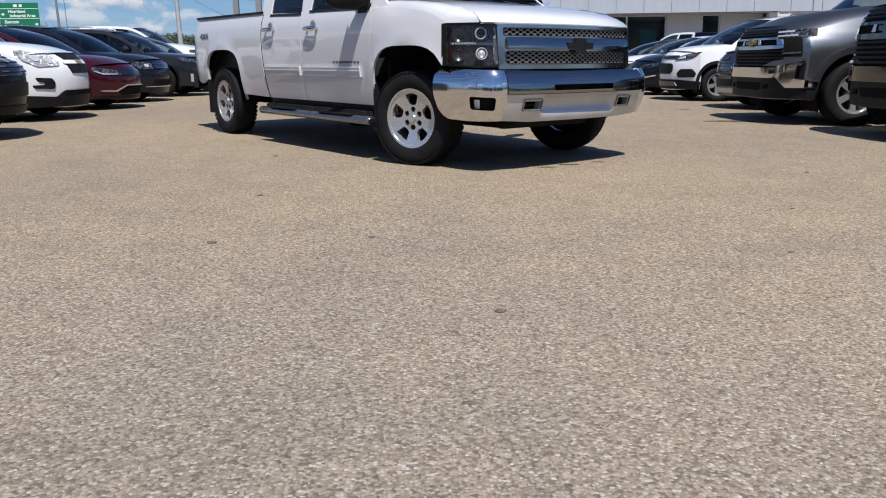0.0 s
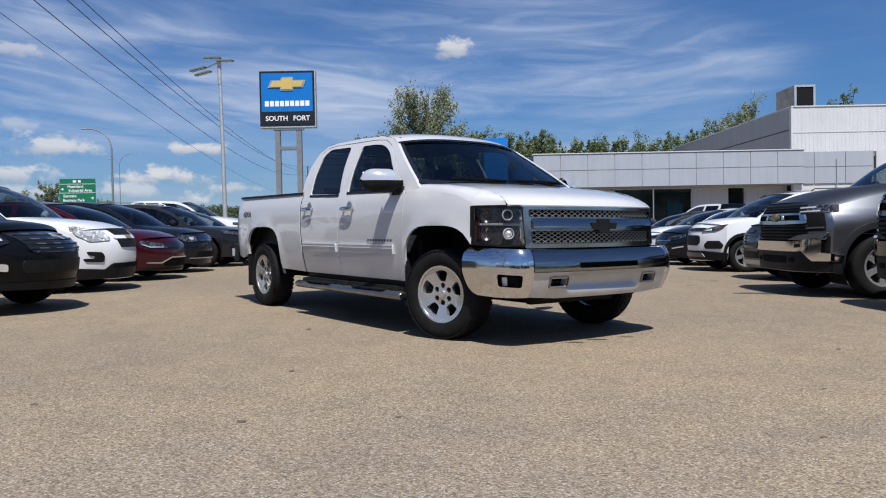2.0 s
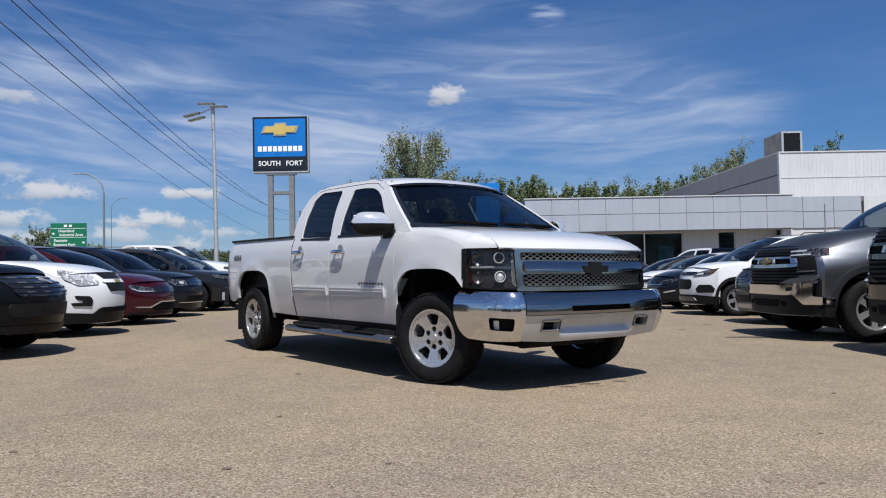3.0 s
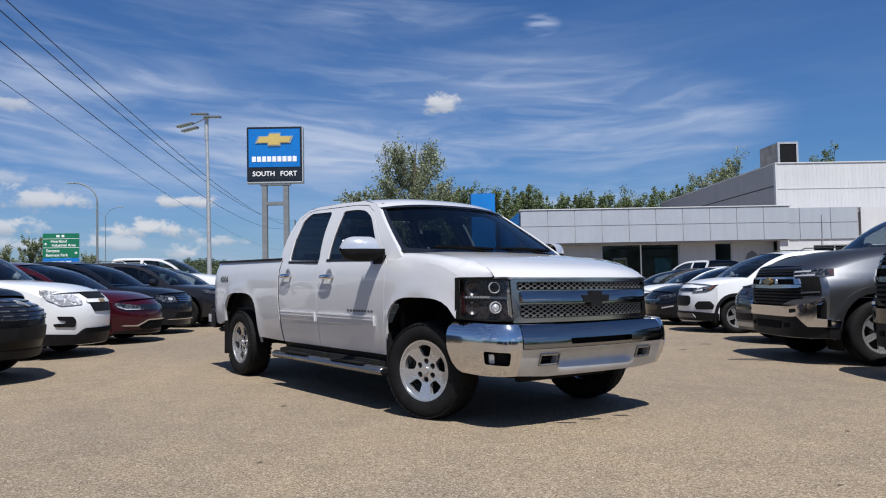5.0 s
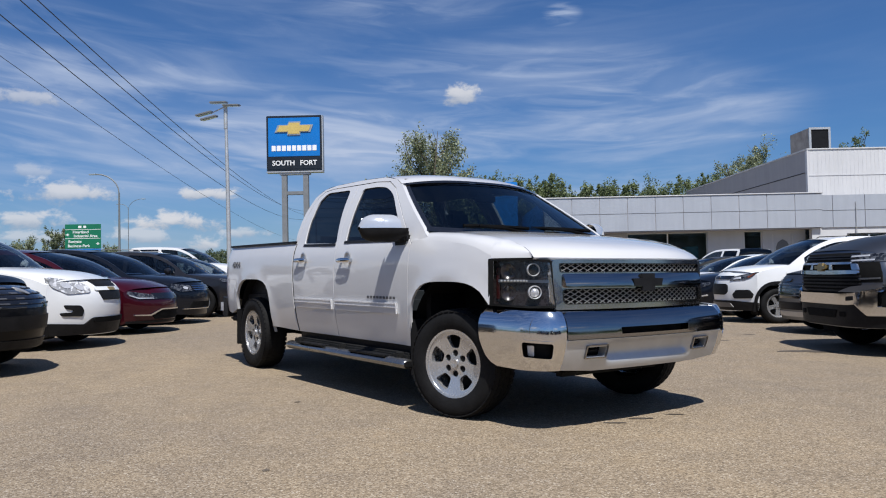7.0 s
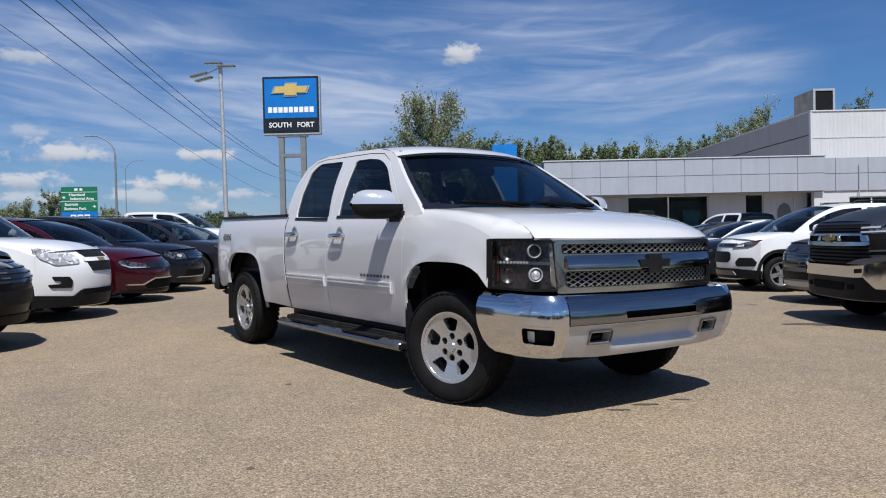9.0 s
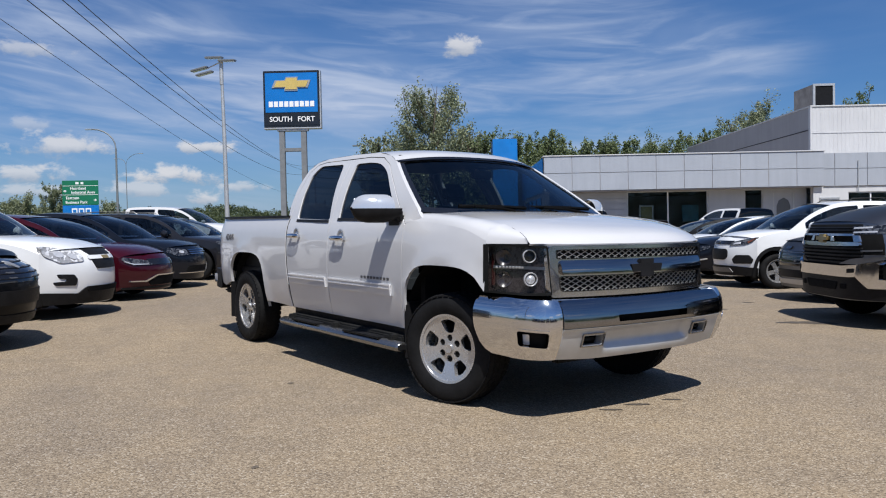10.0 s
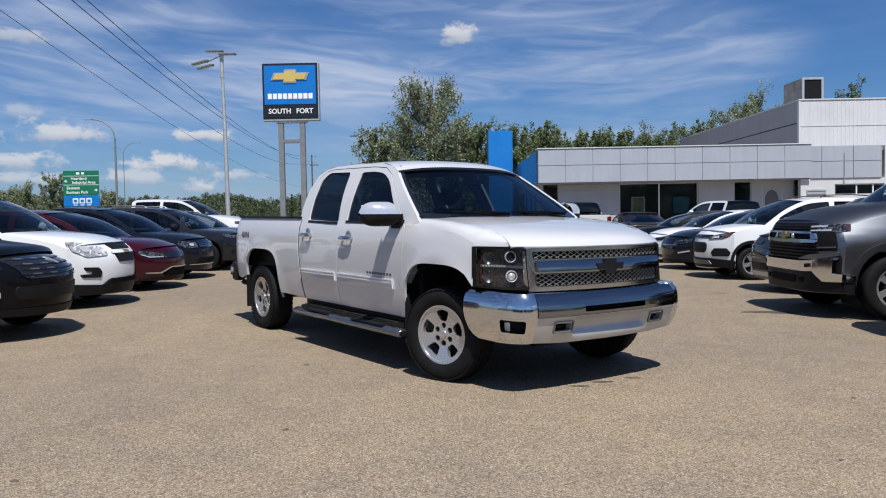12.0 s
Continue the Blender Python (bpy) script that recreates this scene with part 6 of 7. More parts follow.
def right_row():
    g = "cars in the east row"
    pickup_car("black_pickup", RIGHT(4.15, 1.15), "black pickup with dark grille and bumper", BLACK, g, chrome=False, black=True, tall=0.15)
    pickup_car("silver_pickup", RIGHT(3.90, 3.80, 0), "steel grey pickup with black grille and chrome bumper bar", STEEL, g, tall=0.15, drop=0.14)
    # grey SUV nose
    L, H, cowl, belt, zh = 4.65, 1.66, 1.2, 1.06, 0.94
    top, cuts = suv_top(L, H, cowl, belt, zh)
    build_car("grey_suv", RIGHT(4.66, 6.65), "grey SUV with wide black slatted grille", "car", dict(
        paint=STEEL, L=L, W=1.84, H=H, fo=0.90, wb=2.72, r=0.355, clr=0.22, zh=zh, belt=belt, cowl=cowl, top=top, cuts=cuts, lean=0.12, corner=0.45, clad=0.12, rails=SATIN,
        windows=[(1.45, 2.55), (2.65, 3.5), (3.6, 4.1)], doors=(1.5, 2.6, 3.55), handles=(2.35, 3.3),
        face=[("grille", [(-0.50, 0.56), (-0.60, 0.80), (0.60, 0.80), (0.50, 0.56)], GLOSS, 0.010, 0.04, False),
              *[("grille_slat", [(-0.54, 0.60 + 0.055 * i), (-0.54, 0.615 + 0.055 * i), (0.54, 0.615 + 0.055 * i), (0.54, 0.60 + 0.055 * i)], STEEL, 0.022, 0.003, False) for i in range(4)],
              ("emblem", [(-0.10, 0.83), (-0.11, 0.875), (0.11, 0.875), (0.10, 0.83)], GLOSS, 0.02, 0.01, False),
              ("headlight", [(0.56, 0.82), (0.56, 0.88), (0.95, 0.91), (0.95, 0.85)], CLEAR, 0.012, 0.02, True),
              ("lower_grille", [(-0.62, 0.38), (-0.62, 0.50), (0.62, 0.50), (0.62, 0.38)], TRIM, 0.012, 0.03, False),
              ("skid_plate", [(-0.55, 0.27), (-0.60, 0.35), (0.60, 0.35), (0.55, 0.27)], SATIN, 0.014, 0.02, False)]), g)
    # small white SUV
    L, H, cowl, belt, zh = 4.25, 1.68, 1.10, 1.11, 0.99
    top, cuts = suv_top(L, H, cowl, belt, zh, ws=0.85)
    build_car("white_suv", RIGHT(4.56, 9.65), "small white SUV with black intakes and grey lower trim", "car", dict(
        paint=PEARL, L=L, W=1.78, H=H, fo=0.88, wb=2.555, r=0.34, clr=0.22, zh=zh, belt=belt, cowl=cowl, top=top, cuts=cuts, lean=0.16, corner=0.48, power=2.3, clad=0.13, rails=TRIM, rim_mat=ALLOY,
        windows=[(1.40, 2.45), (2.55, 3.35), (3.45, 3.85)], doors=(1.4, 2.5, 3.4), handles=(2.25, 3.2),
        face=[("upper_grille", [(-0.52, 0.845), (-0.56, 0.915), (0.56, 0.915), (0.52, 0.845)], GLOSS, 0.010, 0.02, False),
              ("emblem", [(-0.10, 0.85), (-0.11, 0.90), (0.11, 0.90), (0.10, 0.85)], STEEL, 0.03, 0.01, False),
              ("headlight", [(0.50, 0.815), (0.52, 0.885), (0.72, 0.935), (1.0, 0.985), (0.93, 0.90), (0.80, 0.835)], SMOKE, 0.012, 0.02, True, "swept clear headlight"),
              ("lamp_bowl", [(0.58, 0.84), (0.60, 0.875), (0.70, 0.895), (0.72, 0.855)], CLEAR, 0.020, 0.01, True),
              ("amber_lamp", [(0.84, 0.90), (0.98, 0.975), (0.92, 0.91), (0.86, 0.87)], AMBER, 0.020, 0.006, True),
              ("lower_grille", [(-0.38, 0.54), (-0.46, 0.60), (-0.46, 0.72), (-0.40, 0.755), (0.40, 0.755), (0.46, 0.72), (0.46, 0.60), (0.38, 0.54)], TRIM, 0.012, 0.03, False),
              ("fog_pocket", [(0.62, 0.47), (0.58, 0.55), (0.66, 0.64), (0.88, 0.645), (0.94, 0.56), (0.92, 0.48)], TRIM, 0.012, 0.02, True),
              ("lower_trim", [(-0.995, 0.24), (-0.995, 0.40), (-0.55, 0.43), (0.55, 0.43), (0.995, 0.40), (0.995, 0.24)], TRIM, 0.014, 0.02, False),
              ("skid_plate", [(-0.60, 0.30), (-0.52, 0.39), (0.52, 0.39), (0.60, 0.30)], POSTGREY, 0.024, 0.02, False)]), g)
    # dark sedan, white sedan behind
    for nm, x, y, paint, lab in (("dark_sedan", 4.62, 12.4, NAVY, "dark blue-grey sedan with chrome-edged grille"), ("white_sedan", 4.9, 15.2, PEARL, "white sedan parked nose out")):
        L, H, cowl, belt, zh = 4.9, 1.47, 1.32, 0.97, 0.80
        top, cuts = sedan_top(L, H, cowl, belt, zh)
        build_car(nm, RIGHT(x, y), lab, "car", dict(
            paint=paint, L=L, W=1.86, H=H, fo=0.98, wb=2.83, r=0.335, clr=0.17, zh=zh, belt=belt, cowl=cowl, top=top, cuts=cuts, lean=0.16, corner=0.5, power=2.2, chrome_belt=True,
            windows=[(1.62, 2.72), (2.82, 3.8)], doors=(1.65, 2.77, 3.75), handles=(2.5, 3.5), gh_tail=3,
            face=[("grille", [(-0.42, 0.62), (-0.46, 0.70), (0.46, 0.70), (0.42, 0.62)], GLOSS, 0.010, 0.02, False),
                  ("lower_grille", [(-0.50, 0.36), (-0.56, 0.58), (0.56, 0.58), (0.50, 0.36)], GLOSS, 0.010, 0.05, False),
                  ("grille_trim", [(-0.60, 0.595), (-0.60, 0.612), (0.60, 0.612), (0.60, 0.595)], CHROME, 0.020, 0.004, False),
                  ("headlight", [(0.48, 0.62), (0.52, 0.70), (0.92, 0.765), (0.94, 0.70), (0.75, 0.63)], SMOKE, 0.012, 0.02, True, "slim clear headlight"),
                  ("lamp_dark", [(0.60, 0.64), (0.60, 0.69), (0.82, 0.715), (0.82, 0.665)], GLOSS, 0.020, 0.01, True),
                  ("fog_lamp", [(0.66, 0.40), (0.66, 0.43), (0.90, 0.48), (0.90, 0.45)], CLEAR, 0.016, 0.008, True),
                  ("lip", [(-0.98, 0.19), (-0.98, 0.24), (0.98, 0.24), (0.98, 0.19)], TRIM, 0.012, 0.01, False)]), g)
    # by the showroom
    g = "vehicles before the showroom"
    at = lambda x, y, yaw: SLOPE @ pose(x, y, 0, 0, 0, yaw)
    pickup_car("white_pickup", at(5.0, 30.4, 180), "white pickup parked before the showroom", WHITE, g)
    pickup_car("silver_pickup", at(10.0, 28.2, -162), "pale silver pickup parked before the showroom", PEARL, g)
    L, H, cowl, belt, zh = 4.8, 1.46, 1.3, 0.97, 0.80
    top, cuts = sedan_top(L, H, cowl, belt, zh)
    build_car("dark_brown_sedan", at(7.25, 28.3, 180), "near-black sedan parked tail out before the showroom", "car", dict(
        paint=MAROON, L=L, W=1.84, H=1.50, fo=0.95, wb=2.78, r=0.33, clr=0.17, zh=zh, belt=belt, cowl=cowl, top=top, cuts=cuts, lean=0.15, corner=0.5,
        windows=[(1.62, 2.70), (2.80, 3.75)], doors=(1.65, 2.75, 3.7), handles=(2.5, 3.4), gh_tail=3, chrome_belt=True, tail_bar=True,
        face=[("headlight", [(0.52, 0.62), (0.54, 0.70), (0.92, 0.75), (0.93, 0.68)], CLEAR, 0.012, 0.02, True)]), g)
    build_car("black_sedan", RIGHT(5.0, 18.2), "black sedan parked last in its row", "car", dict(
        paint=BLACK, L=L, W=1.84, H=H, fo=0.95, wb=2.78, r=0.33, clr=0.17, zh=zh, belt=belt, cowl=cowl, top=top, cuts=cuts, lean=0.15, corner=0.5,
        windows=[(1.62, 2.70), (2.80, 3.75)], doors=(1.65, 2.75, 3.7), handles=(2.5, 3.4), gh_tail=3,
        face=[("grille", [(-0.46, 0.50), (-0.50, 0.70), (0.50, 0.70), (0.46, 0.50)], GLOSS, 0.010, 0.03, False), ("headlight", [(0.52, 0.62), (0.54, 0.70), (0.92, 0.75), (0.93, 0.68)], CLEAR, 0.012, 0.02, True)]), g)


def behind_row():
    """Dark cars parked behind the walk, which the chrome mirrors."""
    kinds = [o for o in scene.collection.objects if o.parent is None and o.name in ("black_suv", "black_sedan", "dark_sedan")]
    for i in range(7):
        x = -8.2 + 2.95 * i
        copy_thing(kinds[i % len(kinds)], SLOPE @ pose(x, -10.9 - 0.3 * (i % 2), 0, 0, 0, 180))


# ---- ground ----
FALL = math.tan(radians(0.8))


def gz(x, y):
    """The ground's height: the lot falls to the east, and levels out far away."""
    r = math.hypot(x, y)
    return -FALL * x * min(1.0, 40.0 / max(r, 1e-6))


def panel_material(name, colour, rough=0.45, metal=0.0, ribs=0.0, axis=0, depth=0.01):
    """Factory-painted sheet, with rain streaks; ribs: the pitch of an upright corrugation."""
    m, nt, b, N, L = nodes_of(name)
    streak = tex_noise(nt, 1.0, 5, 0.6, "Object", (2.5, 2.5, 0.25))
    blot = tex_noise(nt, 0.7, 5, 0.6)
    mix = N("ShaderNodeMixRGB")
    mix.blend_type = "MULTIPLY"
    mix.inputs[0].default_value = 1.0
    L(ramp(nt, streak, [(0.3, scaled(colour, 0.90)), (0.65, colour)]), mix.inputs[1])
    L(ramp(nt, blot, [(0.3, (0.93, 0.93, 0.94)), (0.7, (1.0, 1.0, 1.0))]), mix.inputs[2])
    L(mix.outputs[0], b.inputs["Base Color"])
    b.inputs["Roughness"].default_value, b.inputs["Metallic"].default_value = rough, metal
    return m


GRASS = plain("grass_ground", (0.075, 0.10, 0.030), 0.95, 0, 0.45, 0.35, 0.6, 8.0)
KERB = plain("concrete", (0.36, 0.34, 0.31), 0.85, 0, 0.15, 3.0, 0.2, 60)
CLADDING = panel_material("pale_metal_panel", (0.45, 0.475, 0.52), 0.42, 0.25)
WALLWHITE = panel_material("white_siding", (0.60, 0.60, 0.605), 0.5)
WALLGREY = panel_material("grey_siding", (0.33, 0.31, 0.305), 0.55)
WALLWARM = panel_material("warm_grey_siding", (0.37, 0.35, 0.345), 0.55)
WALLPALE = panel_material("pale_wall", (0.45, 0.47, 0.505), 0.7)
BLUE = plain("blue_panel", (0.006, 0.165, 0.50), 0.35, 0, 0.10, 0.8, coat=0.3)
SIGNBLUE = plain("sign_blue", (0.004, 0.155, 0.50), 0.3, 0, 0.06, 1.2, coat=0.4)
SIGNWHITE = plain("sign_white", (0.80, 0.80, 0.80), 0.4, 0, 0.04, 4.0)
SIGNBLACK = plain("sign_black", (0.012, 0.013, 0.016), 0.3, 0, 0.2, 3.0, coat=0.3)
SIGNGREEN = plain("road_sign_green", (0.006, 0.145, 0.075), 0.45, 0, 0.08, 1.5)
GALV = plain("galvanised_steel", (0.50, 0.51, 0.52), 0.5, 0.6, 0.12, 4.0)
POST = plain("grey_post_paint", (0.20, 0.21, 0.22), 0.5, 0.2, 0.12, 3.0)
POSTER = plain("poster_yellow", (0.42, 0.36, 0.16), 0.5, 0, 0.35, 3.0)
TEAL = plain("display_teal", (0.06, 0.20, 0.26), 0.5, 0, 0.3, 3.0)
RUST = plain("unit_brown_grey", (0.34, 0.30, 0.265), 0.7, 0, 0.25, 2.0)
WOODPOLE = plain("pole_wood", (0.10, 0.075, 0.055), 0.9, 0, 0.3, 4.0, 0.4, 30)
WIRE = plain("cable_black", (0.02, 0.02, 0.022), 0.6, 0, 0.2, 1.0)
BARK = plain("bark", (0.11, 0.09, 0.07), 0.95, 0, 0.35, 5.0, 0.6, 25)
LEAF = leaf_material("leaves", (0.046, 0.070, 0.030), (0.145, 0.178, 0.078))
LEAF_PALE = leaf_material("pale_leaves", (0.070, 0.090, 0.050), (0.225, 0.245, 0.145))
NEEDLE = leaf_material("far_leaves", (0.040, 0.055, 0.025), (0.080, 0.100, 0.042))


def build_ground():
    rings = [0, 4, 10, 20, 32, 40, 48, 60, 90, 150, 300, 700, 1600, 3500]
    n = 48
    verts, faces = [(0, 0, -0.06)], []
    for r in rings[1:]:
        for i in range(n):
            a = 2 * math.pi * i / n
            x, y = r * math.cos(a), r * math.sin(a)
            verts.append((x, y, gz(x, y) - 0.06))
    faces += [(0, 1 + i, 1 + (i + 1) % n) for i in range(n)]
    for j in range(len(rings) - 2):
        for i in range(n):
            a, b = 1 + j * n + i, 1 + j * n + (i + 1) % n
            faces.append((a, a + n, b + n, b))
    tagged(part("ground", (verts, faces), GRASS), "grassy ground reaching the horizon", "ground", kind="structure")
    # the paved lot, one sheet
    xs = [-26, -20, -12, -6, 0, 6, 12, 20, 30, 42]
    ys = [-36, -24, -12, -6, 0, 6, 12, 20, 28, 34, 46]
    rows = [[(x, y, -FALL * x * min(1, 40 / max(1, math.hypot(x, y)))) for x in xs] for y in ys]
    sheet = grid(rows)
    k = len(sheet[0])
    tagged(part("pavement", sheet, ASPHALT), "worn tan chip-seal paving of the car lot", "pavement", kind="structure")
    # kerb round the lot's west and north edges
    for i, ((x0, y0), (x1, y1)) in enumerate((((-26.15, -36), (-26.15, 46)), ((-26, 46.15), (2.0, 46.15)))):
        rows = []
        dx, dy = (0.15, 0) if x0 == x1 else (0, 0.15)
        m = 20
        for j in range(m + 1):
            x, y = x0 + (x1 - x0) * j / m, y0 + (y1 - y0) * j / m
            z = gz(x, y)
            rows.append([(x - dx, y - dy, z - 0.05), (x - dx, y - dy, z + 0.14), (x + dx, y + dy, z + 0.14), (x + dx, y + dy, z - 0.05)])
        tagged(part("kerb", grid(rows), KERB), "pale concrete kerb along the lot's edge", "kerb", kind="structure")


# ---- showroom building ----
def build_showroom():
    b = thing("showroom_building", pose(0, 0, 0), "pale panelled showroom with grey workshop hall behind", "building")
    P = lambda name, shape, mat, label="", under=None, smooth=0: part(name, shape, mat, under or b, label, smooth)
    Y, z0, z1 = 32.8, 2.93, 4.66
    zs = 3.82
    # overhanging band of metal panels; joints are gaps over a dark backing
    P("fascia_backing", block(3.98, 17.88, Y + 0.03, Y + 0.6, z0 + 0.01, z1 - 0.01), WALLGREY)
    cols = [3.95 + 1.40 * i for i in range(10)] + [17.92]
    for a, c in zip(cols, cols[1:]):
        for lo, hi in ((z0, zs), (zs, z1)):
            P("panel", block(a + 0.012, c - 0.012, Y, Y + 0.06, lo + 0.012, hi - 0.012, 0.008), CLADDING)
    P("parapet_cap", block(3.90, 17.97, Y - 0.04, Y + 0.7, z1, z1 + 0.06, 0.015), WALLWHITE)
    P("fascia_backing", block(17.92, 21.6, Y + 0.18, Y + 0.6, z0 - 0.02, z1 - 0.09), WALLGREY)
    cols2 = [17.95, 18.50, 20.12, 21.55]
    for a, c in zip(cols2, cols2[1:]):
        for lo, hi in ((z0 - 0.02, zs - 0.04), (zs - 0.04, z1 - 0.08)):
            P("panel", block(a + 0.012, c - 0.012, Y + 0.14, Y + 0.20, lo + 0.012, hi - 0.012, 0.008), CLADDING)
    P("downpipe", rod([(19.65, Y + 0.10, 2.6), (19.65, Y + 0.10, 4.2)], 0.025, 8), GALV)
    P("soffit", block(3.98, 17.4, Y + 0.05, Y + 1.2, z0 - 0.05, z0), WALLGREY)
    P("roof", block(3.98, 36, Y + 0.3, 57, z1 - 0.35, z1 - 0.25), WALLGREY)
    # walls under the band, with openings through them
    W0, W1, bot = Y + 0.95, Y + 1.20, -1.2

    def wall(x0, x1, a=bot, c=z0 - 0.05, y0=W0, y1=W1, mat=WALLPALE):
        P("wall", block(x0, x1, y0, y1, a, c), mat)

    wall(5.10, 8.30)
    wall(12.45, 14.30)
    wall(15.25, 15.75)
    wall(16.85, 17.45)
    wall(8.30, 12.45, bot, 0.15)
    wall(14.30, 15.25, bot, 0.25)
    # clapboard courses on the wall by the corner
    for i in range(9):
        P("siding_board", block(5.12, 8.28, W0 - 0.025, W0 + 0.01, 0.25 + 0.29 * i, 0.25 + 0.29 * i + 0.275, 0.008), WALLPALE)

    def glazing(name, x0, x1, a, c, mullions=(), y=W0 + 0.10, light=True):
        w = P(name, joined(block(x0, x1, y - 0.04, y + 0.04, c - 0.06, c), block(x0, x1, y - 0.04, y + 0.04, a, a + 0.06), block(x0, x0 + 0.06, y - 0.04, y + 0.04, a + 0.06, c - 0.06), block(x1 - 0.06, x1, y - 0.04, y + 0.04, a + 0.06, c - 0.06)), GALV, "metal-framed shop window")
        xs = [x0 + 0.06, *mullions, x1 - 0.06]
        for q, v in zip(xs, xs[1:]):
            part("pane", block(q + 0.02, v - 0.02, y - 0.006, y + 0.006, a + 0.06, c - 0.06), SHOPGLASS, w, "dark shop glass", 0)
        for q in mullions:
            part("mullion", block(q - 0.03, q + 0.03, y - 0.045, y + 0.045, a + 0.06, c - 0.06), SIGNWHITE, w, "", 0)
        return w

    glazing("window", 8.30, 12.45, 0.15, z0 - 0.05, (10.40,))
    glazing("window", 14.30, 15.25, 0.25, z0 - 0.05)
    # glazed entrance
    d = P("door", block(15.75, 16.85, W0 + 0.06, W0 + 0.12, -0.3, z0 - 0.25), WALLPALE, "pale entrance door with dark arched light")
    arch = [(15.95, 0.4), (15.95, 2.0), (16.06, 2.28), (16.30, 2.42), (16.54, 2.28), (16.65, 2.0), (16.65, 0.4)]
    part("door_light", shell(arch, lambda x, z: (x, W0 + 0.045, z), (0, 0.015, 0), (), 0.3), POSTGREY, d, "dark arched light", 0)
    part("door_frame", joined(block(15.75, 15.82, W0 + 0.02, W0 + 0.06, -0.3, z0 - 0.25), block(16.78, 16.85, W0 + 0.02, W0 + 0.06, -0.3, z0 - 0.25)), GALV, d, "", 0)
    P("door_header", block(15.75, 16.85, W0, W1, z0 - 0.25, z0 - 0.05), WALLPALE)
    # flush wall to the east with a high vent and a ribbon window
    wall(17.45, 19.20, bot, z0 - 0.02, Y + 0.2, Y + 0.5, WALLWHITE)
    wall(19.20, 21.75, bot, 2.05, Y + 0.2, Y + 0.5, WALLWHITE)
    wall(19.20, 21.75, 2.62, z0 - 0.02, Y + 0.2, Y + 0.5, WALLWHITE)
    wall(21.75, 36.0, bot, 4.56, Y + 0.2, Y + 0.5, WALLWHITE)
    P("vent", joined(block(17.75, 18.75, Y + 0.15, Y + 0.21, 2.10, 2.36, 0.01), block(17.80, 18.70, Y + 0.12, Y + 0.16, 2.28, 2.34)), GALV)
    glazing("window", 19.20, 21.75, 2.05, 2.62, (20.35, 21.2), Y + 0.32)
    # inner side of the room, so that the glass shows a dim shop
    P("shop_floor", block(4.1, 36, W1, 45, -0.4, -0.25), WALLPALE)
    P("shop_back", block(4.1, 21.6, 41, 41.2, -0.4, z0), WALLPALE)
    P("shop_ceiling", block(4.1, 21.6, W1, 41, z0 - 0.04, z0 + 0.04), WALLPALE)
    P("counter", block(10.6, 12.0, 36, 36.7, -0.25, 0.95, 0.03), WALLPALE)
    board = P("display_board", block(8.98, 9.72, 34.02, 34.08, 0.9, 2.18, 0.02), SIGNWHITE, "framed yellow poster")
    part("poster", block(9.06, 9.64, 34.005, 34.02, 0.98, 2.10), POSTER, board, "", 0)
    P("display_board", block(11.2, 12.05, 34.06, 34.14, 1.3, 2.15, 0.02), TEAL, "teal display board")
    # blue west side and entrance tower
    for i in range(7):
        a = Y + 0.62 + 1.64 * i
        P("blue_panel", block(3.95, 4.02, a + 0.01, a + 1.63, z0, z1 - 0.01, 0.008), BLUE)
    P("west_wall", block(4.10, 4.35, Y + 1.2, 45, bot, z0), WALLPALE)
    for i in range(4):
        P("west_window", joined(block(4.04, 4.10, 35.2 + 2.3 * i, 36.9 + 2.3 * i, 0.4, 2.7, 0.02)), GLOSS)
    P("entrance_tower", block(2.05, 3.62, 44.6, 46.6, -1.0, 6.95, 0.03), BLUE, "bright blue entrance tower")
    P("tower_edge", block(3.62, 3.66, 44.62, 46.6, -1.0, 6.95, 0.01), BLUE)
    P("north_wall", block(3.95, 36, 56.8, 57, bot, z1 - 0.3), WALLGREY)
    # workshop hall
    HY, HX, HT = 35.6, 18.55, 7.28
    P("hall_front", block(HX, 42, HY, HY + 0.25, z1 - 0.4, HT), WALLWHITE, "white ribbed hall front")
    P("hall_side", block(HX, HX + 0.25, HY + 0.25, 57, z1 - 0.4, HT), WALLWARM, "grey hall side wall")
    P("hall_side_seam", block(HX - 0.02, HX, HY + 0.3, 57, 6.05, 6.09), TRIM)
    P("hall_cap", joined(block(HX - 0.05, 42, HY - 0.05, HY + 0.3, HT, HT + 0.07, 0.01), block(HX - 0.05, HX + 0.3, HY + 0.3, 57, HT, HT + 0.07, 0.01)), WALLWHITE)
    P("hall_seam", block(HX, 42, HY - 0.025, HY, 5.86, 5.93, 0.008), WALLWHITE)
    P("corner_trim", block(HX - 0.03, HX + 0.06, HY - 0.03, HY + 0.05, z1 - 0.3, HT), WALLWHITE)
    P("hall_roof", block(HX + 0.25, 42, HY + 0.25, 57, HT - 0.2, HT - 0.1), WALLGREY)
    ribs = [block(HX + 0.1 + 0.22 * i, HX + 0.19 + 0.22 * i, HY - 0.007, HY, z1 - 0.3, HT) for i in range(88)]
    tagged(P("rib", joined(*ribs), WALLWHITE), kind="stuff")
    # roof unit
    u = P("roof_unit", block(19.75, 20.95, 37.9, 40.3, HT - 0.1, 8.88, 0.02), RUST, "brown-grey roof air unit with dark louvre")
    part("unit_frame", joined(block(19.74, 20.96, 37.82, 37.90, 8.78, 8.90), block(19.74, 19.86, 37.82, 37.90, HT, 8.78), block(20.84, 20.96, 37.82, 37.90, HT, 8.78), block(19.74, 20.96, 37.82, 37.9, HT, HT + 0.08)), GALV, u, "", 0)
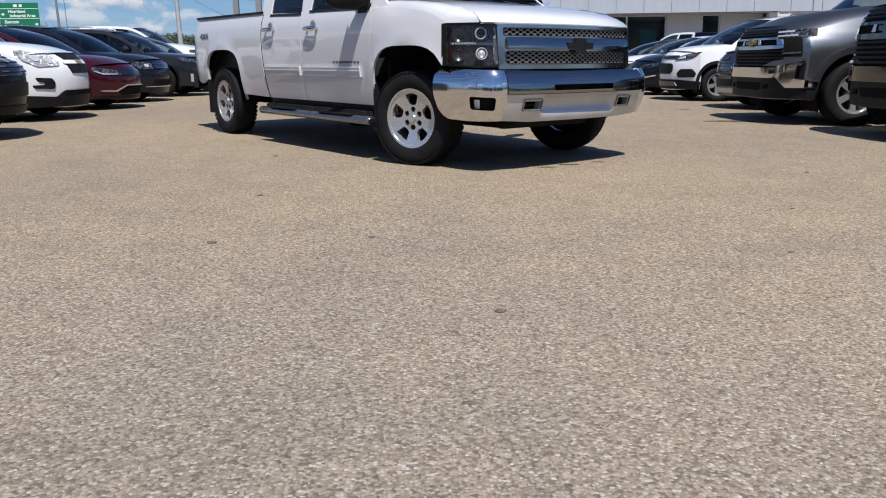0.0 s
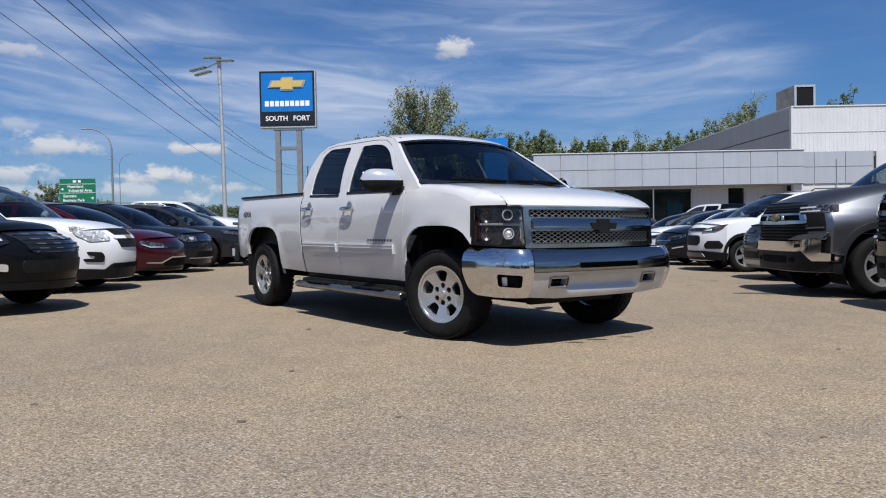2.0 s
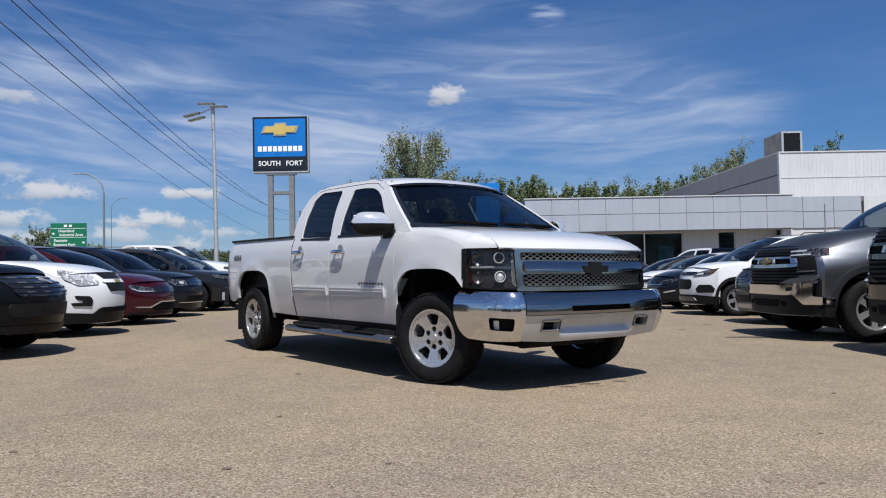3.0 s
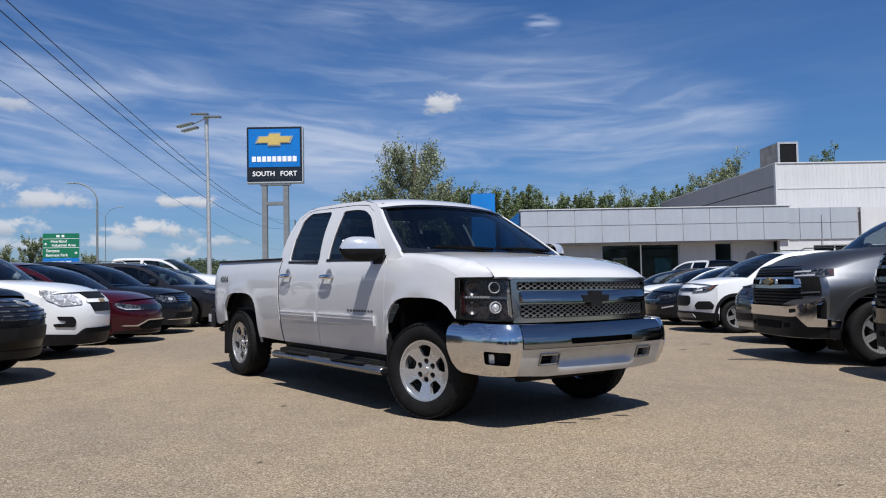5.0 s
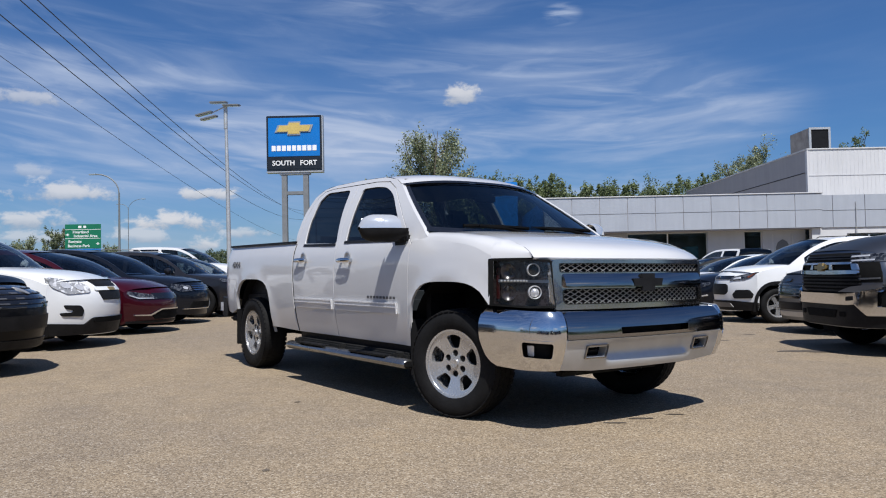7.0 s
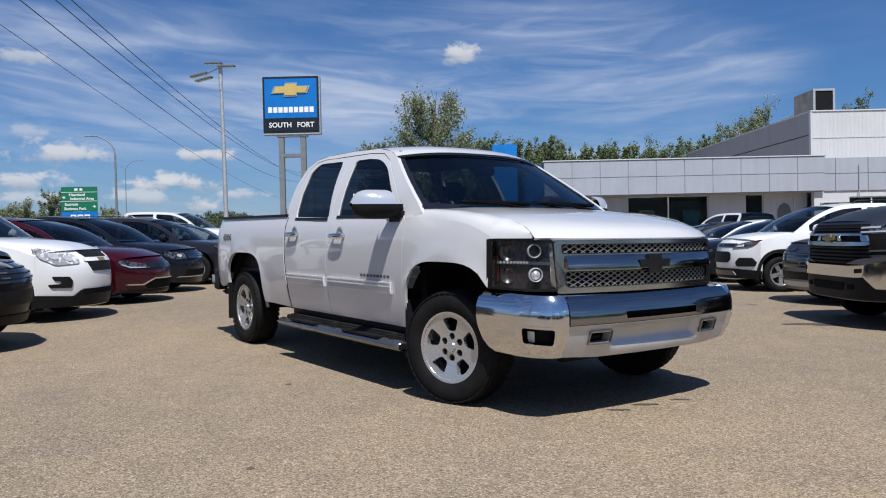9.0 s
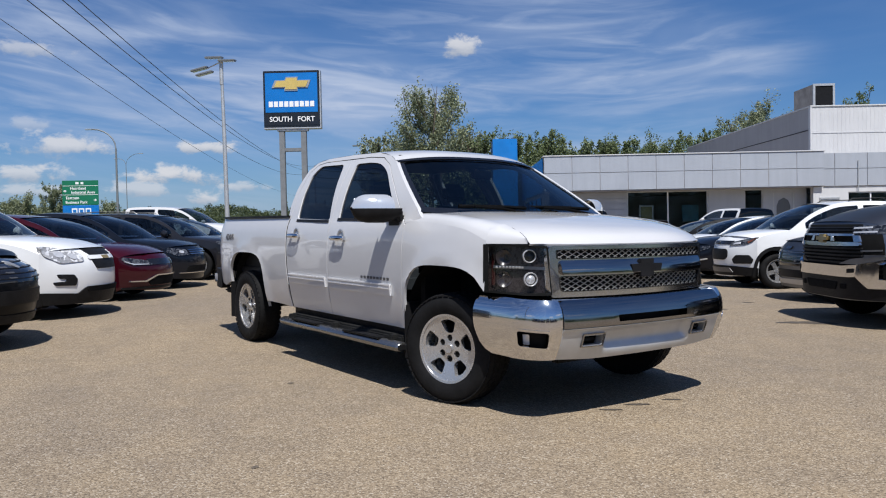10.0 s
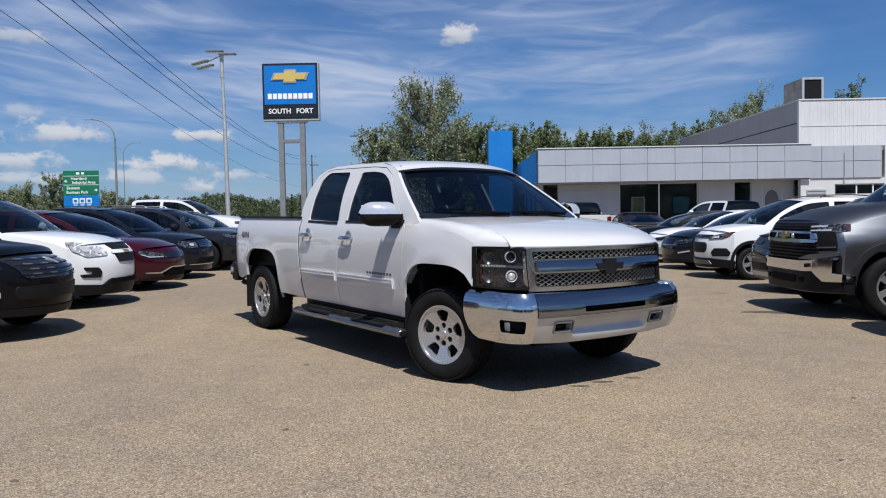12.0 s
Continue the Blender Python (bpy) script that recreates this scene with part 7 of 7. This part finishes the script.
    part("unit_louvre", block(19.86, 20.84, 37.86, 37.89, HT + 0.08, 8.78), TRIM, u, "", 0)


# ---- signs, poles and wires ----
def build_signs():
    s = thing("pylon_sign", pose(-10.32, 41, gz(-10.3, 41)), "tall blue and black dealer pylon sign on two grey posts", "sign")
    g = gz(-10.3, 41)
    x0, x1, z0, z1 = -1.71, 1.71, 7.52 - g, 10.95 - g
    part("cabinet", block(x0, x1, 0, 0.5, z0, z1, 0.03), SIGNBLACK, s)
    part("cabinet_side", joined(block(x1, x1 + 0.06, 0.02, 0.5, z0, z1, 0.01), block(x0 - 0.02, x1 + 0.06, 0.0, 0.5, z0 - 0.10, z0, 0.02)), GALV, s)
    part("blue_face", block(x0 + 0.12, x1 - 0.12, -0.02, 0.02, z0 + 0.90, z1 - 0.14, 0.01), SIGNBLUE, s, "blue face")
    part("black_face", block(x0 + 0.10, x1 - 0.10, -0.018, 0.02, z0 + 0.12, z0 + 0.86, 0.01), SIGNBLACK, s, "black face")
    c = z0 + 2.62
    bow = [(-1.18, -0.24), (-0.98, 0.22), (-0.40, 0.22), (-0.30, 0.42), (0.42, 0.42), (0.40, 0.22), (1.20, 0.22), (1.02, -0.24), (0.40, -0.24), (0.40, -0.42), (-0.40, -0.42), (-0.40, -0.24)]
    inner = [(x * 0.88, z * 0.80) for x, z in bow]
    part("emblem_edge", shell([(x, c + z) for x, z in bow], lambda x, z: (x, -0.06, z), (0, 0.05, 0), (), 0.4), SATIN, s, "", 0)
    part("emblem", shell([(x, c + z) for x, z in inner], lambda x, z: (x, -0.085, z), (0, 0.03, 0), (), 0.4), GOLD, s, "gold emblem", 0)
    # the maker's word as nine plain bars
    zc = z0 + 1.40
    for i in range(9):
        x = -1.26 + 0.315 * i
        part("word_bar", block(x - 0.125, x + 0.125, -0.035, -0.015, zc - 0.17, zc + 0.17, 0.01), SIGNWHITE, s, "", 0)
    for words, u in (("SOUTH", -0.66), ("FORT", 0.88)):
        badge(words, pose(u, -0.030, z0 + 0.35, 90, 0, 0), 0.42, SIGNWHITE, s, 0.008, "dealer_word")
    for a in (-0.83, 0.50):
        part("post", block(a, a + 0.32, 0.10, 0.42, -0.6, z0 - 0.05, 0.02), POST, s)
    part("crossbar", block(-0.55, 0.55, 0.16, 0.36, 6.06 - g, 6.28 - g, 0.02), POST, s)
    part("head_frame", block(-0.95, 0.95, 0.06, 0.46, z0 - 0.22, z0 - 0.08, 0.02), GALV, s)
    part("footing", block(-1.1, 1.1, -0.1, 0.6, -0.3, 0.12, 0.03), KERB, s)

    # lot floodlight
    x, y = -12.18, 33.0
    p = thing("floodlight_pole", pose(x, y, gz(x, y)), "tall galvanised pole with four flat floodlights", "street lamp")
    g = gz(x, y)
    h = 9.85 - g
    part("pole", rod([(0.12, 0, -0.3), (0.06, 0, h * 0.6), (0, 0, h)], [0.13, 0.10, 0.07], 12), GALV, p)
    part("base", block(-0.3, 0.42, -0.35, 0.35, -0.3, 0.55, 0.04), KERB, p)
    part("arm", rod([(0, 0, h - 0.05), (-0.6, 0, h - 0.32), (-0.75, 0, h - 0.40)], 0.03, 8), GALV, p)
    part("sleeve", rod([(0, 0, h - 1.2), (0, 0, h)], 0.10, 12), GALV, p)
    for cx, dz, tilt in ((-0.35, 0.16, 0), (0.30, 0.0, 0), (-1.10, -0.40, 14), (-0.85, -0.62, 14)):
        q = part("lamp_head", moved(block(-0.42, 0.42, -0.28, 0.28, -0.05, 0.05, 0.03), pose(cx, 0, h + dz, 8, -tilt, 0)), POST, p)
        part("lamp_lens", moved(block(-0.38, 0.38, -0.24, 0.24, -0.062, -0.05), pose(cx, 0, h + dz, 8, -tilt, 0)), CLEAR, q, "", 0)

    # road guide sign; the street's name stays plain bars
    x, y = -28.75, 52.0
    r = thing("road_sign", pose(x, y, gz(x, y), 0, 0, 6), "green road guide sign with white lettering and blue strip", "sign")
    g = gz(x, y)
    a, c = 2.62 - g, 5.34 - g
    m = a + 0.86
    part("green_board", block(-1.32, 1.32, 0, 0.05, m, c, 0.02), SIGNGREEN, r, "green board")
    part("blue_board", block(-1.32, 1.32, 0, 0.05, a - 0.02, m - 0.02, 0.02), SIGNBLUE, r, "blue service strip")
    for q in (c - 0.42, c - 1.10):
        part("divider", block(-1.30, 1.30, -0.008, 0.0, q, q + 0.03), SIGNWHITE, r, "", 0)
    for i, (u, w) in enumerate(((-0.22, 0.24), (0.14, 0.2))):
        part("name_bar", block(u - w / 2, u + w / 2, -0.010, 0.0, c - 0.29, c - 0.12), SIGNWHITE, r, "", 0)
    for words, u, q in (("Heartland", -0.16, c - 0.69), ("Industrial Area", 0.20, c - 0.99), ("Eastgate", -0.58, c - 1.41), ("Business Park", -0.30, c - 1.74)):
        badge(words, pose(u, -0.010, q, 90, 0, 0), 0.29, SIGNWHITE, r, 0.004)
    for u, q in ((-1.12, c - 0.80), (1.08, c - 1.50)):
        part("arrow", joined(block(u - 0.12, u + 0.12, -0.012, 0.0, q - 0.02, q + 0.03), block(u - 0.03, u + 0.06, -0.012, 0.0, q - 0.08, q + 0.09)), SIGNWHITE, r, "", 0)
    for u in (-0.45, 0.05, 0.55):
        part("service_tile", block(u - 0.2, u + 0.2, -0.012, 0.0, a + 0.22, a + 0.62, 0.0), SIGNWHITE, r, "white pictogram tile", 0)
        part("service_mark", block(u - 0.12, u + 0.12, -0.018, -0.012, a + 0.30, a + 0.52, 0.0), SIGNBLUE, r, "", 0)
        part("word_bar", block(u - 0.15, u + 0.15, -0.012, 0.0, a + 0.07, a + 0.13), SIGNWHITE, r, "", 0)
    for u in (-0.8, 0.8):
        part("post", block(u - 0.06, u + 0.06, 0.05, 0.17, -0.4, c, 0.01), GALV, r)

    # street lamps
    def street_lamp(x, y, h, arms, label, rad=0.11):
        l = thing("street_lamp", pose(x, y, gz(x, y)), label, "street lamp")
        part("pole", rod([(0, 0, -0.3), (0, 0, h * 0.5), (0, 0, h)], [rad * 1.3, rad, rad * 0.75], 10), POST, l)
        for dx in arms:
            pts = [(0, 0, h)] + [(dx * (1 - math.cos(t)), 0, h + abs(dx) * 0.85 * math.sin(t)) for t in [math.pi / 2 * k / 6 for k in range(1, 7)]]
            part("arm", rod(pts, rad * 0.6, 8), POST, l)
            part("lamp_head", block(pts[-1][0] + (-0.7 if dx < 0 else 0), pts[-1][0] + (0 if dx < 0 else 0.7), -0.14, 0.14, pts[-1][2] - 0.07, pts[-1][2] + 0.05, 0.03), GALV, l)

    street_lamp(-33.8, 70.0, 9.45, (-2.3,), "curved grey roadside lamp")
    street_lamp(-58.3, 130.0, 13.2, (-1.4, 2.4), "far double-armed roadside lamp", 0.07)
    l = thing("street_lamp", pose(-10.4, 78, gz(-10.4, 78)), "grey pole with two flat lamp heads", "street lamp")
    part("pole", rod([(0, 0, -0.3), (0, 0, 10.3)], [0.12, 0.07], 10), GALV, l)
    for dx in (-0.55, 0.55):
        part("lamp_head", block(dx - 0.42, dx + 0.42, -0.25, 0.25, 10.22, 10.34, 0.02), POST, l)

    # power line: one long sagging span, then on to a far pole
    lines = ((-11.3, 10.365, -0.0663, 0.00059, 0.017), (-11.6, 10.25, -0.0730, 0.00072, 0.017), (-12.3, 10.137, -0.0866, 0.00075, 0.017), (-13.2, 9.556, -0.0812, 0.00049, 0.011))

    def cable_z(z0, fall, sag, y):
        q = min(y, 104)
        return z0 + fall * q + sag * q * q + (fall + 2 * sag * q) * (y - q)

    for x0, z0, fall, sag, rad in lines:
        pts = [(x0 - 0.1 * y, y, cable_z(z0, fall, sag, y)) for y in range(-8, 139, 5)]
        tagged(part("power_cable", rod(pts, rad, 5), WIRE), "black overhead cable strung between wooden poles", "cable", "overhead cables")
    for y in (-8, 137):
        x = -12.3 - 0.1 * y
        u = thing("utility_pole", pose(x, y, gz(x, y)), "weathered wooden utility pole with crossarm", "utility pole", "utility poles")
        tops = [(x0 - 0.1 * y - x, cable_z(z0, fall, sag, y) - gz(x, y)) for x0, z0, fall, sag, rad in lines]
        top = max(z for _, z in tops)
        part("pole", rod([(0, 0, -0.5), (0, 0, top + 0.3)], [0.17, 0.11], 10), WOODPOLE, u)
        part("crossarm", block(-0.4, 1.2, 0.10, 0.22, min(z for _, z in tops[:3]) - 0.24, min(z for _, z in tops[:3]) - 0.08, 0.015), WOODPOLE, u)
        for a, z in tops[:3]:
            part("insulator", moved(lathe([(-0.14, 0.03), (-0.06, 0.05), (0.0, 0.06), (0.02, 0.0)], 10, "z"), Matrix.Translation((a, 0.0, z))), KERB, u)


# ---- trees ----
def leaf_cloud(rng, centres, count, size, tall=0.8):
    """Many small leaves scattered round clump centres (x, y, z, radius)."""
    n = len(centres) * count
    c = np.repeat(np.array([q[:3] for q in centres]), count, 0)
    r = np.repeat(np.array([q[3] for q in centres]), count)
    d = rng.normal(size=(n, 3))
    d /= np.linalg.norm(d, axis=1)[:, None]
    p = c + d * (r * rng.random(n) ** 0.6)[:, None] * np.array([1, 1, tall])
    u = rng.normal(size=(n, 3))
    u /= np.linalg.norm(u, axis=1)[:, None]
    w = np.cross(u, rng.normal(size=(n, 3)))
    w /= np.linalg.norm(w, axis=1)[:, None]
    s = size * (0.6 + 0.8 * rng.random(n))[:, None]
    a, b2, c2, d2 = p - u * s, p - w * s * 0.55, p + u * s, p + w * s * 0.55
    verts = np.stack([a, b2, c2, d2], 1).reshape(-1, 3)
    faces = np.arange(4 * n).reshape(-1, 4)
    return verts.tolist(), [tuple(f) for f in faces.tolist()]


def build_tree(x, y, h, w, seed, label, leaf=None, bare=2, clumps=70, leaves=70, size=0.17, lean=0.0):
    rng = np.random.default_rng(seed)
    t = thing("tree", pose(x, y, gz(x, y) - 0.1), label, "tree", "trees behind the lot")
    fork = h * 0.30
    limbs, centres = [], []
    trunk = [(0, 0, 0), (0.1 * lean, 0, fork * 0.6), (0.25 * lean, 0.05, fork), (0.6 * lean, 0.1, h * 0.62), (0.8 * lean, 0.1, h * 0.90)]
    part("trunk", rod(trunk, [h * 0.022, h * 0.018, h * 0.015, h * 0.009, h * 0.003], 8), BARK, t)
    for i in range(22):
        k = 0.22 + 0.70 * (i + rng.random()) / 22
        base = Vector((0.8 * lean * k, 0.1 * k, h * k * 0.88))
        a = i * 2.4 + rng.random()
        reach = w / 2 * (1.10 - abs(k - 0.5) * 1.2) * (0.6 + 0.5 * rng.random())
        tip = base + Vector((math.cos(a) * reach, math.sin(a) * reach, h * (0.14 + 0.12 * rng.random())))
        tip.z = min(tip.z, h)
        midp = (base + tip) / 2 + Vector((math.cos(a) * reach * 0.12, math.sin(a) * reach * 0.12, -0.02 * h))
        limbs.append(rod([base, midp, tip], [h * 0.006, h * 0.004, h * 0.0015], 5))
        for j in range(max(4, clumps // 9)):
            q = 0.25 + 0.80 * rng.random()
            s = base.lerp(tip, q) + Vector(rng.normal(size=3) * w * 0.045)
            centres.append((s.x, s.y, s.z, w * (0.03 + 0.055 * rng.random())))
            if rng.random() < 0.35:
                limbs.append(rod([base.lerp(tip, min(1, q)), s], [h * 0.002, h * 0.0008], 4))
    # the leader, leafy to its tip
    for i in range(clumps // 6):
        k = 0.55 + 0.45 * rng.random()
        centres.append((0.8 * lean * k + rng.normal() * w * 0.05 * (1.4 - k), rng.normal() * w * 0.05, h * k, w * (0.05 - 0.025 * k)))
    # looser foliage low in the crown
    for i in range(clumps // 2):
        k = 0.18 + 0.45 * rng.random()
        a, rr = rng.random() * 6.28, w * 0.40 * math.sqrt(rng.random())
        centres.append((math.cos(a) * rr, math.sin(a) * rr, h * k, w * (0.06 + 0.08 * rng.random())))
    for i in range(bare):
        a = rng.random() * 6.28
        base = Vector((0.7 * lean + math.cos(a) * w * 0.2, math.sin(a) * w * 0.2, h * 0.70))
        tip = base + Vector((rng.normal() * 0.5, rng.normal() * 0.3, h * 0.30))
        limbs.append(rod([base, (base + tip) / 2, tip], [h * 0.006, h * 0.004, h * 0.0012], 5))
        for _ in range(3):
            q = base.lerp(tip, 0.3 + 0.5 * rng.random())
            limbs.append(rod([q, q + Vector((rng.normal() * 0.5, rng.normal() * 0.5, h * 0.08))], [h * 0.002, h * 0.001], 4))
    part("branchwork", joined(*limbs), BARK, t)
    crown = part("crown", leaf_cloud(rng, centres, leaves, size, 1.7), leaf or LEAF, t, "", 0)
    return t


def build_trees():
    rows = [(-2.6, 62, 13.4, 7.0, 0.6, LEAF_PALE, 3, 150), (-7.2, 63, 9.6, 3.6, 0, LEAF_PALE, 0, 60), (-5.2, 64, 9.2, 4.2, 0.2, LEAF_PALE, 1, 70), (0.6, 64, 9.8, 4.2, 0.3, LEAF_PALE, 2, 80), (2.3, 62, 9.6, 3.6, 0, LEAF, 5, 70), (5.2, 63, 9.2, 4.6, 0.2, LEAF, 1, 100), (7.6, 63, 9.3, 4.4, 0.2, LEAF, 1, 100), (9.6, 66, 8.8, 3.6, -0.3, LEAF, 0, 60), (11.4, 67, 8.6, 3.6, 0, LEAF, 0, 70), (14.8, 68, 9.1, 4.0, 0, LEAF, 1, 80), (18.6, 69, 8.9, 4.4, 0, LEAF, 0, 80),
            (13.2, 67, 9.4, 4.6, 0.3, LEAF, 1, 90), (16.3, 68, 9.3, 4.4, 0, LEAF, 0, 90), (21.0, 69, 9.7, 5.6, 0.4, LEAF, 0, 100), (24.5, 71, 10.9, 5.0, 0.4, LEAF, 0, 90), (28.5, 71, 12.2, 5.6, 0.6, LEAF_PALE, 1, 90), (32.5, 78, 14.4, 6.6, 0.2, LEAF_PALE, 1, 110), (41.5, 74, 14.8, 4.6, 0, LEAF, 0, 60),
            (-44.2, 70, 5.0, 3.6, 0.4, LEAF_PALE, 0, 60), (-40.3, 70, 5.9, 2.6, 0.3, LEAF_PALE, 0, 60), (-35.0, 70, 4.2, 2.6, 0, LEAF_PALE, 0, 50)]
    for i, (x, y, h, w, lean, leaf, bare, clumps) in enumerate(rows):
        w, clumps = w * 1.28, int(clumps * (1.5 if x > -30 else 2.2))
        build_tree(x, y, h, w, 10 + i, "leafy poplar with an open uneven crown" if leaf is LEAF_PALE else "dense green poplar behind the showroom", leaf, bare, clumps, 44 if x > -30 else 34, 0.10 if x > -30 else 0.075, lean)
    # far woods all round; the open stretch to the north-west is built finer
    rng = np.random.default_rng(5)
    near, far = [], []
    for i in range(3000):
        if i < 1700:
            a = math.pi / 2 - 0.15 + 0.85 * rng.random()
        else:
            a = math.pi / 2 + 0.7 + (2 * math.pi - 0.85) * rng.random()
        r = 230 + 110 * rng.random()
        if math.sin(a) < -0.2:
            r = 95 + 60 * rng.random()
        x, y = r * math.cos(a), r * math.sin(a)
        top = 7.5 + 2.6 * noise.noise(Vector((math.cos(a) * 7, math.sin(a) * 7, 0.3))) + 2.2 * noise.noise(Vector((math.cos(a) * 24, math.sin(a) * 24, 1.3))) + 1.4 * rng.random()
        for k in range(4):
            (near if i < 1700 else far).append((x + rng.normal() * 1.2, y, gz(x, y) + top * (0.10 + 0.28 * k), 2.2 - 0.45 * k))
    woods = joined(leaf_cloud(rng, near, 46, 0.26, 1.3), leaf_cloud(rng, far, 14, 0.6))
    tagged(part("woods", woods, NEEDLE, None, "", 0), "dark line of far woods on the horizon", "woods", kind="stuff")
    spires = []
    for i in range(26):
        a = math.pi / 2 + (rng.random() - 0.45) * 1.4
        r = 215 + 30 * rng.random()
        x, y = r * math.cos(a), r * math.sin(a)
        hh = 6.5 + 4.0 * rng.random()
        for k in range(12):
            spires.append((x, y, gz(x, y) + hh * (0.10 + 0.078 * k), 1.5 * (1 - k / 12.5)))
    tagged(part("spruces", leaf_cloud(rng, spires, 26, 0.34), NEEDLE, None, "", 0), "dark pointed spruces on the horizon", "woods", kind="stuff")


# ---- marks and litter on the paving ----
def stone_material():
    m, nt, b, N, L = nodes_of("loose_stone")
    g = N("ShaderNodeNewGeometry")
    L(ramp(nt, g.outputs["Random Per Island"], [(0.0, (0.10, 0.08, 0.06)), (0.35, (0.24, 0.19, 0.14)), (0.75, (0.46, 0.38, 0.29)), (1.0, (0.68, 0.63, 0.56))]), b.inputs["Base Color"])
    b.inputs["Roughness"].default_value = 0.85
    return m


def build_marks():
    rng = np.random.default_rng(3)
    wet = plain("damp_stain", (0.075, 0.062, 0.05), 0.7, 0, 0.3, 30.0, 0.4, 90)
    for x, y, a, b in ((3.62, 3.72, 0.34, 0.10), (3.80, 3.60, 0.20, 0.06), (3.16, 5.23, 0.07, 0.03), (3.9, 6.25, 0.10, 0.04), (0.52, -0.64, 0.09, 0.022), (0.30, -0.79, 0.08, 0.018), (0.78, -0.50, 0.07, 0.015)):
        ring = []
        for i in range(26):
            t = 2 * math.pi * i / 26
            k = 0.75 + 0.5 * rng.random()
            px, py = x + a * k * math.cos(t), y + b * k * math.sin(t)
            ring.append((px, py, -FALL * px + 0.004))
        tagged(part("stain", ([*ring, (x, y, -FALL * x + 0.004)], [(i, (i + 1) % 26, 26) for i in range(26)]), wet), "small dark damp stain on the paving", "stain", "stains on the paving")
    # loose stones on the near paving
    stone = stone_material()
    n = 7000
    p = np.stack([rng.uniform(-5.0, 4.2, n), rng.uniform(-5.9, 1.0, n)], 1)
    r = rng.uniform(0.0011, 0.0029, n)
    r[: n // 40] *= 1.9
    octa = np.array([(1, 0, 0), (0, 1, 0), (-1, 0, 0), (0, -1, 0), (0, 0, 0.75), (0, 0, -0.5)])
    sides = np.array([(0, 1, 4), (1, 2, 4), (2, 3, 4), (3, 0, 4), (1, 0, 5), (2, 1, 5), (3, 2, 5), (0, 3, 5)])
    turn = rng.uniform(0, 6.28, n)
    local = octa[None] * r[:, None, None] * rng.uniform(0.65, 1.35, (n, 6, 1))
    c, s = np.cos(turn)[:, None], np.sin(turn)[:, None]
    v = np.stack([local[..., 0] * c - local[..., 1] * s + p[:, :1], local[..., 0] * s + local[..., 1] * c + p[:, 1:], local[..., 2] + (r * 0.3 - FALL * p[:, 0])[:, None]], -1)
    f = (sides[None] + (np.arange(n) * 6)[:, None, None]).reshape(-1, 3)
    tagged(part("loose_grit", (v.reshape(-1, 3).tolist(), [tuple(q) for q in f.tolist()]), stone, None, "", 0), "loose stone grit on the paving", "grit", kind="stuff")
    grit = plain("dark_grit", (0.10, 0.08, 0.06), 0.9, 0, 0.4, 60.0)
    for x, y, r in ((-0.47, -4.35, 0.016), (-1.72, -1.98, 0.017), (-0.96, -3.20, 0.012), (-1.70, -3.28, 0.018), (-0.63, -5.06, 0.010), (-1.98, 0.10, 0.018), (-2.89, -2.90, 0.016), (1.4, -2.6, 0.012), (2.2, -1.2, 0.016), (0.9, -3.6, 0.010)):
        bm = bmesh.new()
        bmesh.ops.create_icosphere(bm, subdivisions=2, radius=r)
        for v in bm.verts:
            v.co *= 0.8 + 0.4 * rng.random()
            v.co.x *= 1.5
            v.co.z *= 0.30
        me = bpy.data.meshes.new("grit_clod")
        bm.to_mesh(me)
        bm.free()
        me.materials.append(grit)
        ob = new("grit_clod", me)
        ob.matrix_basis = SLOPE @ pose(x, y, r * 0.15, 0, 0, 360 * rng.random())
        tagged(ob, "small dark clod lying on the paving", "debris", "bits on the paving")


build_ground()
build_marks()
build_pickup()
left_row()
right_row()
behind_row()
build_showroom()
build_signs()
build_trees()
